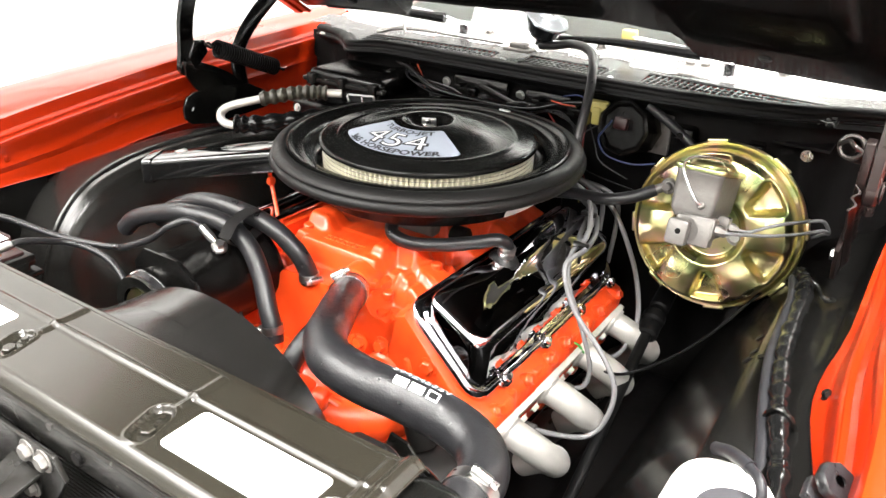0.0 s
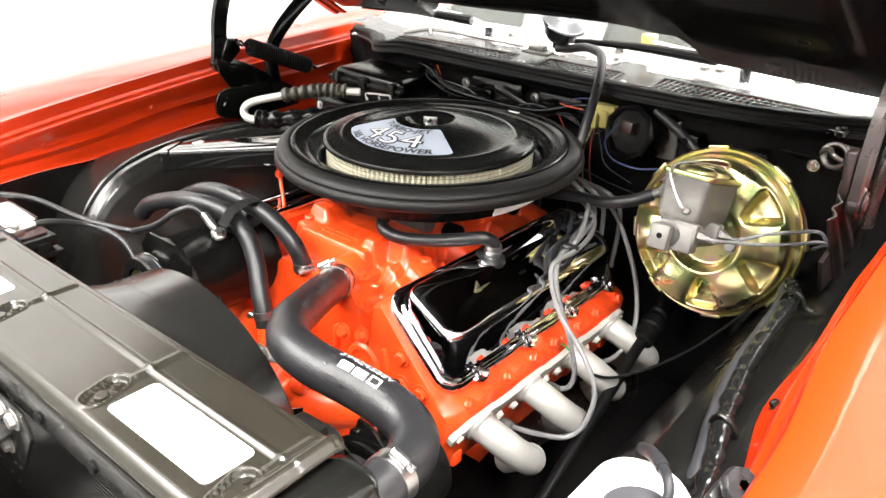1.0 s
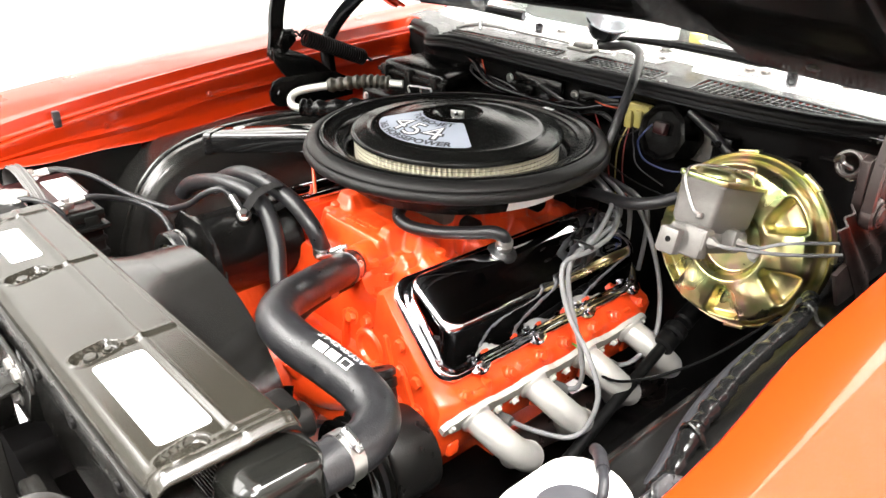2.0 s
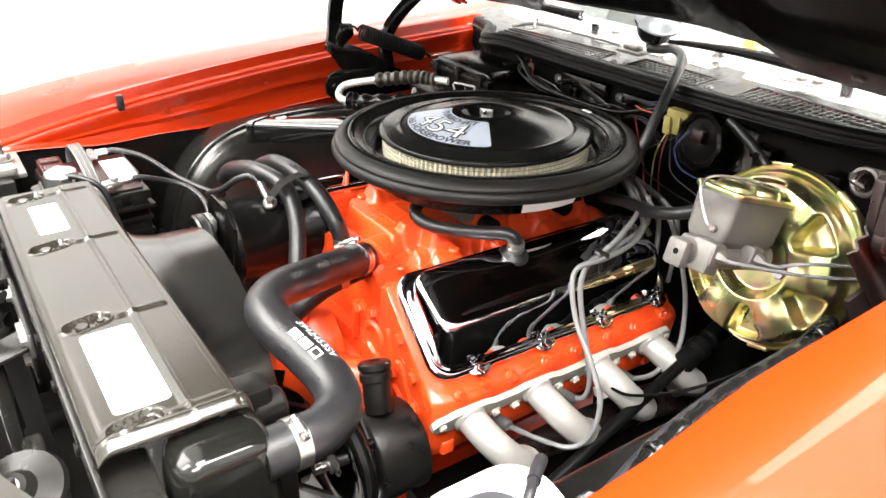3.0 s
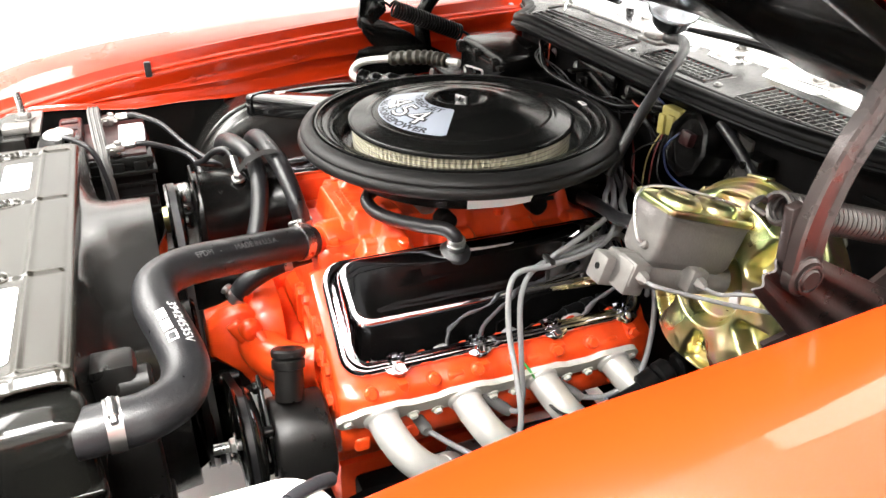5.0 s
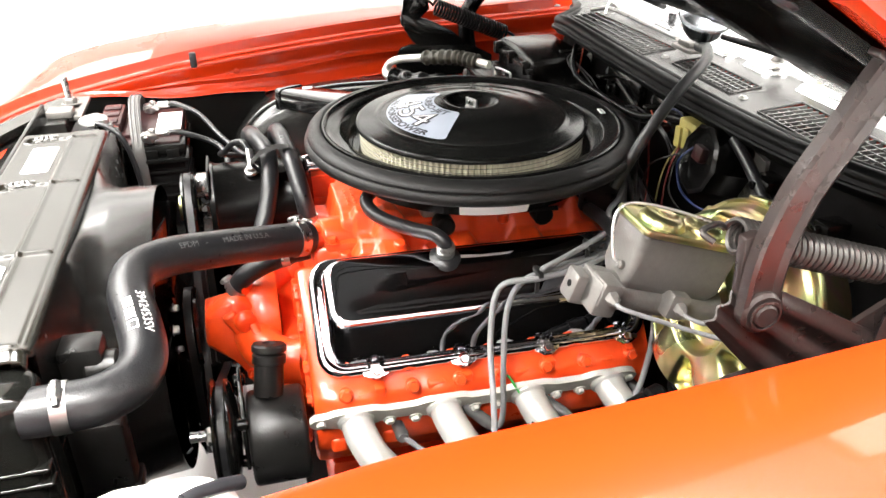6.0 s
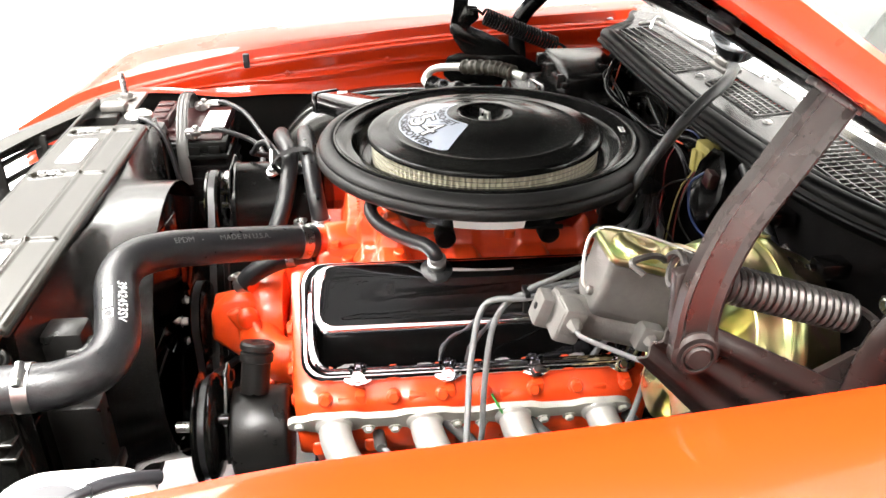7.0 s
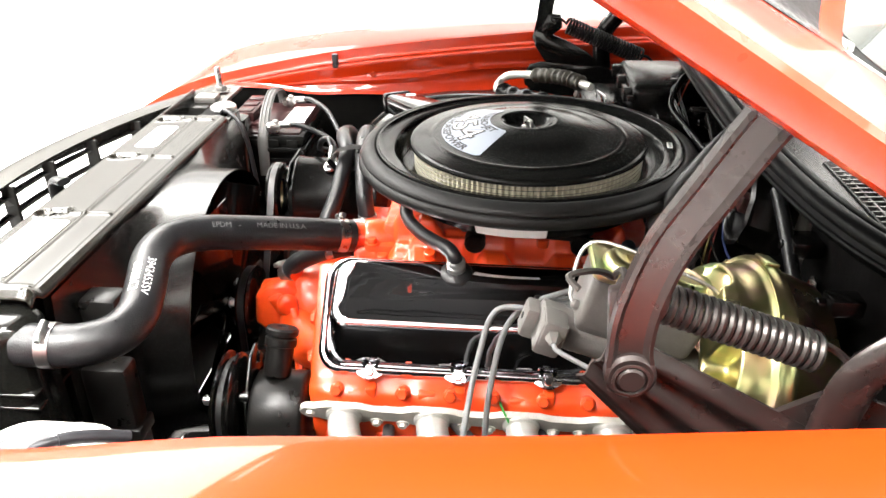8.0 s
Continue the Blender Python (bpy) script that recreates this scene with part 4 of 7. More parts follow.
def air_cleaner():
    t = thing("air_cleaner", "round black air cleaner with silver engine decal", "air cleaner", (AC.x, AC.y, 0.84))
    m = Matrix.Translation(AC)
    b = bmn()
    lathe(b, [(0.0, 0.926), (0.018, 0.926), (0.030, 0.929), (0.037, 0.936), (0.041, 0.9395), (0.046, 0.940), (0.10, 0.9285), (0.143, 0.9175), (0.147, 0.918), (0.151, 0.9185), (0.154, 0.9165), (0.158, 0.9155),
              (0.178, 0.914), (0.1835, 0.9125), (0.1865, 0.909), (0.186, 0.905), (0.1835, 0.904), (0.18, 0.907), (0.15, 0.909), (0.0, 0.912)], m, 96)
    lid = part("lid", b, LIDBLACK, t, "gloss black domed lid", 50)
    # printed decal: a fan-shaped foil with letters, laid on the cone
    def cone(r, a, lift):
        z = lerp(0.940, 0.9285, (r - 0.046) / 0.054) if r < 0.10 else lerp(0.9285, 0.9175, (r - 0.10) / 0.043)
        return V(AC.x + r * math.cos(a), AC.y + r * math.sin(a), z + lift)
    A0, A1 = radians(-143), radians(-33)
    b = bmn()
    def fan(u, v):
        cut = 0.02 * (1 - min(1, min(u, 1 - u) / 0.03)) * (1 if v in (0, 1) else 0)
        return cone(lerp(0.060 + cut * 0.2, 0.136 - cut * 0.2, v), lerp(A0, A1, u), 0.0007)
    sheet(b, fan, 40, 8)
    dec = part("decal", b, DECAL, lid, "silver-blue foil decal with black and white lettering")
    mid = (A0 + A1) / 2
    def arc(r0, lift):
        return lambda u, v: cone(r0 - v, mid + u / (r0 - 0.3 * v), lift)
    for word, h, r0, mt, bold, lift in (("TURBO-JET", 0.0155, 0.0745, INK, 0.0005, 0.0012), ("454", 0.056, 0.1185, INK, 0.0020, 0.0012), ("454", 0.056, 0.1185, WINK, -0.0008, 0.0018), ("365 HORSEPOWER", 0.0165, 0.1335, INK, 0.0006, 0.0012)):
        wide = 1.55 if word == "454" else (1.35 if word == "TURBO-JET" else 1.36)
        f = arc(r0, lift)
        part("lettering", lettering(word, h, lambda u, v: f(u * wide, v), bold=bold), mt, dec)
    b = bmn()
    lathe(b, [(0.0, 0.927), (0.010, 0.927), (0.010, 0.930), (0.006, 0.932), (0.006, 0.938), (0.0, 0.940)], m, 20)
    box(b, (-0.012, -0.0018, 0.929), (0.012, 0.0018, 0.942), 0.0012, m @ Euler((0, 0, 0.5)).to_matrix().to_4x4())
    part("wing_nut", b, STEEL, lid, "steel wing nut")
    # pleated element behind its screen
    b = bmn()
    n = 520
    loops = []
    for z, k in ((0.864, 0.4), (0.868, 1.0), (0.886, 1.0), (0.905, 1.0), (0.908, 0.4)):
        loops.append([m @ V((0.1770 + 0.0030 * k * (0, 1, 1, -1)[i % 4]) * math.cos(2 * math.pi * i / n), (0.1770 + 0.0030 * k * (0, 1, 1, -1)[i % 4]) * math.sin(2 * math.pi * i / n), z) for i in range(n)])
    rings(b, loops)
    part("filter_element", b, PAPER, t, "pale pleated paper element", 30)
    each("screen_wire", [lambda b, z=z: lathe(b, [(0.1800, z - 0.0007), (0.1807, z), (0.1800, z + 0.0007)], m, 64) for z in (0.874, 0.881, 0.888, 0.895, 0.902)], CAST, t)
    # tray round the element
    b = bmn()
    lathe(b, [(0.10, 0.868), (0.188, 0.868), (0.199, 0.871), (0.207, 0.886), (0.2105, 0.899), (0.2135, 0.9010), (0.2250, 0.9030), (0.2340, 0.9055), (0.2365, 0.9085), (0.2395, 0.9080), (0.2405, 0.880), (0.214, 0.868), (0.206, 0.852), (0.200, 0.832), (0.10, 0.826), (0.0, 0.826)], m, 96)
    part("base_tray", b, LIDBLACK, t, "gloss black pressed tray", 50)
    b = bmn()
    lathe(b, [(0.2403, 0.896), (0.2408, 0.9045), (0.2430, 0.9070), (0.2480, 0.9072), (0.2545, 0.9050), (0.2600, 0.9015), (0.2632, 0.8975), (0.2640, 0.8945), (0.2625, 0.8930), (0.2655, 0.8915), (0.2680, 0.8865), (0.2685, 0.8820), (0.2655, 0.8765), (0.2580, 0.8725), (0.248, 0.870), (0.236, 0.869), (0.222, 0.868), (0.220, 0.872)], m, 120)
    part("foam_ring", b, FOAM, t, "thick matte black foam sealing ring", 60)
    # stamped tag and paper label
    b = bmn()
    a = math.atan2(0.206, 0.022)
    mm = m @ Matrix.Rotation(a, 4, "Z") @ Matrix.Translation((0.2185, 0, 0.9095))
    box(b, (-0.004, -0.011, 0), (0.004, 0.011, 0.001), 0.0004, mm)
    part("tag", b, WHITE, t, "small white stamped tag")
    b = bmn()
    for k in range(3):
        box(b, (-0.002, -0.008 + 0.006 * k, 0.0012), (0.002, -0.004 + 0.006 * k, 0.0014), 0, mm)
    part("tag_print", b, INK, t)
    b = bmn()
    sheet(b, lambda u, v: m @ V(lerp(0.2075, 0.2175, v) * math.cos(lerp(-0.36, 0.12, u)), lerp(0.2075, 0.2175, v) * math.sin(lerp(-0.36, 0.12, u)), lerp(0.836, 0.858, v)), 12, 2)
    part("paper_label", b, WHITE, t, "white paper label under the ring")
    # snorkel
    b = bmn()
    pts = [(-0.17, -0.13, 0.876), (-0.25, -0.178, 0.864), (-0.325, -0.222, 0.852), (-0.398, -0.262, 0.840)]
    sec = rrect(0.056, 0.040, 0.007, 3)
    P = spline(pts, 5)
    loops = []
    for i, p in enumerate(P):
        d = (P[min(i + 1, len(P) - 1)] - P[max(i - 1, 0)]).normalized()
        sx = V(-d.y, d.x, 0).normalized()
        loops.append([p + sx * x * lerp(1.25, 0.92, i / len(P)) + V(0, 0, z) for x, z in sec])
    rings(b, loops, True, False, False)
    sn = part("snorkel", b, SNORKEL, t, "gloss black intake snorkel")
    b = bmn()
    d = (P[-1] - P[-2]).normalized()
    rings(b, [[c + (c - P[-1]) * k + d * o for c in loops[-1]] for k, o in ((0.0, -0.012), (0.10, -0.012), (0.14, -0.006), (0.10, 0.004), (-0.06, 0.005), (-0.10, 0.0), (-0.12, -0.03))])
    part("snorkel_lip", b, SNORKEL, sn)
    b = bmn()
    for dx in (-0.012, 0.012):
        box(b, (-0.345 + dx - 0.008, -0.236, 0.866), (-0.345 + dx + 0.008, -0.216, 0.869), 0.001)
    part("clips", b, STEEL, sn)
    # carburettor below
    c = thing("carburettor", "dull metal carburettor below the air cleaner", "carburettor", (0, 0, 0.78))
    b = bmn()
    box(b, (-0.085, -0.10, 0.775), (0.085, 0.11, 0.80), 0.006)
    box(b, (-0.07, -0.085, 0.80), (0.07, 0.09, 0.83), 0.01)
    part("body", b, CAST, c)
    b = bmn()
    cyl(b, (-0.085, -0.03, 0.805), (-0.11, -0.03, 0.805), 0.012, 14, 0.002)
    part("fuel_inlet", b, MATTE, c)
    b = bmn()
    cyl(b, (0.085, 0.0, 0.80), (0.115, 0.0, 0.80), 0.012, 14, 0.002)
    tube(b, [(0.115, 0.0, 0.80), (0.14, 0.03, 0.803), (0.155, 0.10, 0.806)], 0.004, 8)
    part("linkage", b, MATTE, c)
    each("pull_off", [lambda b, y=y: cyl(b, (0.11, y, 0.785), (0.14, y, 0.785), 0.016, 16, 0.003) for y in (-0.075, 0.085)], MATTE, c)
    # red fuel line with elbow on the passenger side
    f = thing("fuel_line", "red painted fuel line beside the carburettor", "fuel line", (-0.17, -0.15, 0.76))
    b = bmn()
    tube(b, [(-0.215, -0.16, 0.845), (-0.212, -0.16, 0.82), (-0.195, -0.17, 0.79), (-0.18, -0.18, 0.765)], 0.0036, 10)
    cyl(b, (-0.218, -0.16, 0.826), (-0.208, -0.16, 0.826), 0.008, 12, 0.002)
    cyl(b, (-0.182, -0.18, 0.768), (-0.176, -0.182, 0.752), 0.009, 6, 0.001)
    part("line", b, ENGINE, f)


def engine():
    t = thing("engine", "orange painted V8 engine block with cast intake", "engine", (0, 0, 0.3))
    # intake manifold: a lofted casting with runners
    def top(x, y):
        ax = abs(x)
        base = lerp(0.716, 0.738, hump(ax, -0.5, 0.14, 0.05))
        base = base - 0.006 * (y + 0.05) / 0.25
        plen = 0.042 * hump(ax, -0.2, 0.105, 0.016) * hump(y, -0.17, 0.16, 0.02)
        nose = 0.040 * hump(x, -0.112, 0.070, 0.013) * hump(y, -0.228, -0.05, 0.013)
        run = 0.0
        for yc in (-0.155, -0.045, 0.065, 0.165):
            run += 0.022 * hump(abs(y - yc - 0.10 * (ax - 0.12)), -1, 0.024, 0.020) * hump(ax, 0.06, 0.165, 0.028)
        sink = 0.030 * hump(ax, 0.09, 0.135, 0.022) * hump(y, -0.275, -0.215, 0.014)
        pad = 0.014 * hump(x, 0.045, 0.115, 0.009) * hump(y, -0.205, -0.135, 0.009) + 0.010 * hump(x, 0.10, 0.16, 0.008) * hump(y, 0.09, 0.15, 0.009)
        step = 0.007 * hump(x, 0.118, 0.150, 0.008) * hump(y, -0.215, -0.175, 0.008) - 0.008 * hump(x, 0.085, 0.125, 0.008) * hump(y, -0.125, -0.075, 0.008)
        web = 0.009 * math.exp(-((y + 0.10 + 0.3 * (ax - 0.12)) / 0.005) ** 2) * hump(ax, 0.10, 0.165, 0.02) + 0.008 * math.exp(-((x - 0.098 - 0.25 * (y + 0.2)) / 0.004) ** 2) * hump(y, -0.26, -0.12, 0.02)
        rail = 0.005 * hump(ax, 0.166, 0.186, 0.006)
        rough = 0.0005 * math.sin(x * 143 + 2 * math.sin(y * 61)) * math.sin(y * 117 + 1.7 * math.sin(x * 83))
        return base + max(plen, nose) + max(run, pad) + web + step + rail + rough - sink
    b = bmn()
    def f(u, v):
        x, y = lerp(-0.192, 0.192, u), lerp(-0.272, 0.215, v)
        return (x, y, top(x, y))
    sheet(b, f, 150, 190, 0.0)
    # front and rear skirts
    for y, k in ((-0.272, -1), (0.215, 1)):
        rings(b, [[(lerp(-0.192, 0.192, i / 40), y, top(lerp(-0.192, 0.192, i / 40), y)) for i in range(41)], [(lerp(-0.192, 0.192, i / 40), y + k * 0.006, top(0.19, y) - 0.02 - 0.05 * (1 - abs(i / 20 - 1))) for i in range(41)], [(lerp(-0.17, 0.17, i / 40), y + k * 0.008, 0.60) for i in range(41)]], False)
    part("intake_manifold", b, ENGINE, t, "orange cast-iron intake manifold", 60)
    each("manifold_bolt", [lambda b, x=x, y=y: bolt(b, (x, y, top(x, y) - 0.001), (0.25 if x > 0 else -0.25, 0, 1), 0.0085, 0.009) for x, y in ((0.172, -0.19), (0.174, -0.10), (0.174, 0.02), (0.174, 0.12), (-0.172, -0.19), (-0.174, -0.1), (0.10, -0.252), (0.135, -0.256), (0.158, -0.25))], ENGINE, t)
    each("casting_boss", [lambda b, x=x, y=y: cyl(b, (x, y, top(x, y) - 0.01), (x + 0.002, y, top(x, y) + 0.006), 0.0095, 12, 0.002) for x, y in ((0.115, -0.235), (0.14, -0.228), (0.09, -0.225), (0.126, -0.145), (0.155, -0.06), (0.10, 0.03), (0.150, 0.05), (-0.12, -0.235), (-0.10, -0.19))], ENGINE, t)
    # round water-jacket covers and ribs on the front face
    each("core_plug", [lambda b, x=x, z=z, r=r: lathe(b, [(r, -0.004), (r, 0.006), (r - 0.004, 0.010), (r - 0.010, 0.010), (r - 0.013, 0.004), (0.0, 0.004)], axis((x, -0.300, z), (0, -1, 0)), 28) for x, z, r in ((0.145, 0.655, 0.034), (0.205, 0.585, 0.022), (0.118, 0.575, 0.020))], ENGINE, t)
    each("front_rib", [lambda b, x=x, z=z, dx=dx: prism(b, [(x, -0.298, z), (x + 0.008, -0.298, z), (x + 0.008 + dx, -0.298, z - 0.075), (x + dx, -0.298, z - 0.075)], (0, -0.014, 0), 0.003) for x, z, dx in ((0.185, 0.70, 0.02), (0.085, 0.70, -0.01), (0.225, 0.66, 0.03))], ENGINE, t)
    each("front_bolt", [lambda b, x=x, z=z: bolt(b, (x, -0.302, z), (0, -1, 0.2), 0.0095, 0.010) for x, z in ((0.10, 0.69), (0.175, 0.625), (0.20, 0.635), (0.14, 0.70))], ENGINE, t)
    # raised casting mark on the nose
    b = bmn()
    for k in range(7):
        box(b, (-0.052 + 0.0115 * k, -0.196, 0), (-0.044 + 0.0115 * k, -0.191, 0.0022), 0.0006, Matrix.Translation((0, 0, top(-0.02, -0.19) - 0.0005)))
        if k < 6:
            box(b, (-0.050 + 0.0115 * k, -0.207, 0), (-0.042 + 0.0115 * k, -0.202, 0.0022), 0.0006, Matrix.Translation((0, 0, top(-0.02, -0.2) - 0.0005)))
    part("casting_mark", b, ENGINE, t)
    # thermostat housing
    b = bmn()
    d = V(0.16, -0.75, 0.05).normalized()
    o = V(0.048, -0.235, 0.748)
    lathe(b, [(0.030, -0.05), (0.030, 0.0), (0.0295, 0.020), (0.0275, 0.024), (0.0235, 0.025), (0.0235, 0.06)], axis(o, d), 32, True)
    box(b, (0.012, -0.258, 0.715), (0.088, -0.19, 0.752), 0.010)
    for s in (-1, 1):
        bolt(b, (0.050 + s * 0.030, -0.243, 0.752), (0, 0, 1), 0.0085, 0.009)
    part("thermostat_housing", b, ENGINE, t)
    # block valley, heads
    b = bmn()
    prism(b, [(-0.16, -0.30, 0.62), (0.16, -0.30, 0.62), (0.235, -0.30, 0.50), (0.12, -0.30, 0.34), (-0.12, -0.30, 0.34), (-0.235, -0.30, 0.50)], (0, 0.52, 0), 0.012)
    box(b, (-0.14, -0.28, 0.22), (0.14, 0.22, 0.35), 0.02)
    part("block", b, ENGINE, t)
    for s in (1, -1):
        b = bmn()
        sec = [(0.165, 0.758), (0.180, 0.764), (0.290, 0.651), (0.300, 0.640), (0.313, 0.634), (0.320, 0.622), (0.314, 0.590), (0.308, 0.562), (0.300, 0.530), (0.27, 0.500), (0.20, 0.53), (0.14, 0.62)]
        def wob(i, y):
            k = (0.005 * math.sin(y * 50 + 1.3) + 0.002 * math.sin(y * 131)) if 3 <= i <= 6 else 0.0
            return k
        ys = [-0.305, -0.300] + [-0.29 + 0.48 * i / 48 for i in range(49)] + [0.198, 0.204]
        loops = []
        for j, y in enumerate(ys):
            sh = 0.006 if j in (0, len(ys) - 1) else (0.002 if j in (1, len(ys) - 2) else 0)
            loops.append([(s * (x - sh * (1 if x > 0.24 else -0.6) + wob(i, y)), y, z - 0.05 * (y + 0.09) * 0.35 - sh * 0.4) for i, (x, z) in enumerate(sec)])
        rings(b, loops, True, True, True)
        hd = part("cylinder_head", b, ENGINE, t, "orange cylinder head", 50)
        def boss(b, y):
            z = 0.634 - 0.05 * (y + 0.09) * 0.35
            cyl(b, (s * 0.298, y, z - 0.008), (s * 0.3175, y, z + 0.002), 0.0105, 16, 0.002)
            bolt(b, (s * 0.3165, y, z + 0.0015), (s * 0.85, 0, 0.42), 0.0082, 0.008, False)
        each("head_bolt", [lambda b, y=y: boss(b, y) for y in (-0.262, -0.168, -0.100, -0.04, 0.030, 0.092, 0.165)], ENGINE, hd)
        each("lug", [lambda b, k=k: box(b, (s * 0.292, -0.222 + k * 0.126, 0.622), (s * 0.3165, -0.206 + k * 0.126, 0.642), 0.004) for k in range(4)], ENGINE, hd)
        def pad(b, y, w, up):
            z = 0.618 + up - 0.05 * (y + 0.09) * 0.35
            box(b, (s * 0.288, y - w, z - 0.008), (s * 0.3185, y + w, z + 0.006), 0.004, None, 3)
        each("cast_pad", [lambda b, y=y, w=w, up=up: pad(b, y, w, up) for y, w, up in ((-0.236, 0.011, 0.012), (-0.134, 0.013, 0.014), (-0.006, 0.012, 0.012), (0.126, 0.012, 0.012))], ENGINE, hd)
        each("lower_rib", [lambda b, y=y: box(b, (s * 0.270, y - 0.012, 0.530), (s * 0.3085, y + 0.012, 0.556), 0.006, None, 3) for y in (-0.275, -0.20, -0.09, 0.03, 0.15)], ENGINE, hd)
        each("end_bolt", [lambda b, x=x, z=z: bolt(b, (s * x, -0.306, z), (0, -1, 0), 0.010, 0.008) for x, z in ((0.262, 0.60), (0.262, 0.655), (0.225, 0.655), (0.225, 0.70))], ENGINE, hd)
    # timing cover and water pump with its arms
    b = bmn()
    prism(b, [(-0.10, -0.30, 0.60), (0.10, -0.30, 0.60), (0.13, -0.30, 0.45), (0.06, -0.30, 0.33), (-0.06, -0.30, 0.33), (-0.13, -0.30, 0.45)], (0, -0.035, 0), 0.012)
    part("timing_cover", b, ENGINE, t)
    b = bmn()
    lathe(b, [(0.070, 0.0), (0.074, 0.02), (0.068, 0.045), (0.052, 0.062), (0.043, 0.085), (0.038, 0.115), (0.020, 0.118)], axis((0.03, -0.335, 0.605), (0, -1, 0)), 32, True, True)
    # upright web and outlet tower on the driver's side
    prism(b, [(0.048, y, z) for y, z in ((-0.450, 0.645), (-0.428, 0.658), (-0.408, 0.668), (-0.388, 0.668), (-0.372, 0.652), (-0.362, 0.620), (-0.335, 0.590), (-0.345, 0.520), (-0.392, 0.500), (-0.405, 0.560), (-0.455, 0.588))], (0.034, 0, 0), 0.008)
    prism(b, [(0.080, y, z) for y, z in ((-0.425, 0.645), (-0.405, 0.655), (-0.375, 0.620), (-0.352, 0.585), (-0.362, 0.572), (-0.400, 0.600))], (0.014, 0, 0), 0.005)
    cyl(b, (0.086, -0.392, 0.640), (0.108, -0.386, 0.638), 0.017, 18, 0.004)
    for y, z in ((-0.352, 0.545), (-0.385, 0.525)):
        bolt(b, (0.082, y, z), (1, 0, 0), 0.009, 0.009)
    for s in (-1, 1):
        tube(b, [(0.03 + s * 0.03, -0.375, 0.60), (0.03 + s * 0.085, -0.365, 0.595), (0.03 + s * 0.135, -0.33, 0.60), (0.03 + s * 0.15, -0.30, 0.605)], lambda q: 0.040 - 0.006 * math.sin(q * 3.1), 16)
        prism(b, [(0.03 + s * 0.02, -0.385, 0.655), (0.03 + s * 0.075, -0.372, 0.640), (0.03 + s * 0.125, -0.345, 0.600), (0.03 + s * 0.165, -0.345, 0.560), (0.03 + s * 0.150, -0.345, 0.520), (0.03 + s * 0.075, -0.372, 0.555), (0.03 + s * 0.02, -0.385, 0.560)], (0, -0.014, 0), 0.005)
        box(b, (0.03 + s * 0.15 - 0.030, -0.345, 0.520), (0.03 + s * 0.15 + 0.030, -0.300, 0.585), 0.008)
        bolt(b, (0.03 + s * 0.165, -0.345, 0.572), (0, -1, 0), 0.009, 0.009)
    tube(b, [(0.04, -0.38, 0.64), (0.042, -0.385, 0.660), (0.046, -0.392, 0.680)], 0.017, 16)
    tube(b, [(0.0, -0.37, 0.62), (-0.012, -0.365, 0.65), (-0.020, -0.359, 0.685)], 0.0135, 16)
    for a in range(6):
        bolt(b, (0.03 + 0.062 * math.cos(a), -0.380, 0.60 + 0.062 * math.sin(a)), (0, -1, 0), 0.008, 0.008)
    part("water_pump", b, ENGINE, t, "orange cast water pump with ribs", 50)
    return t


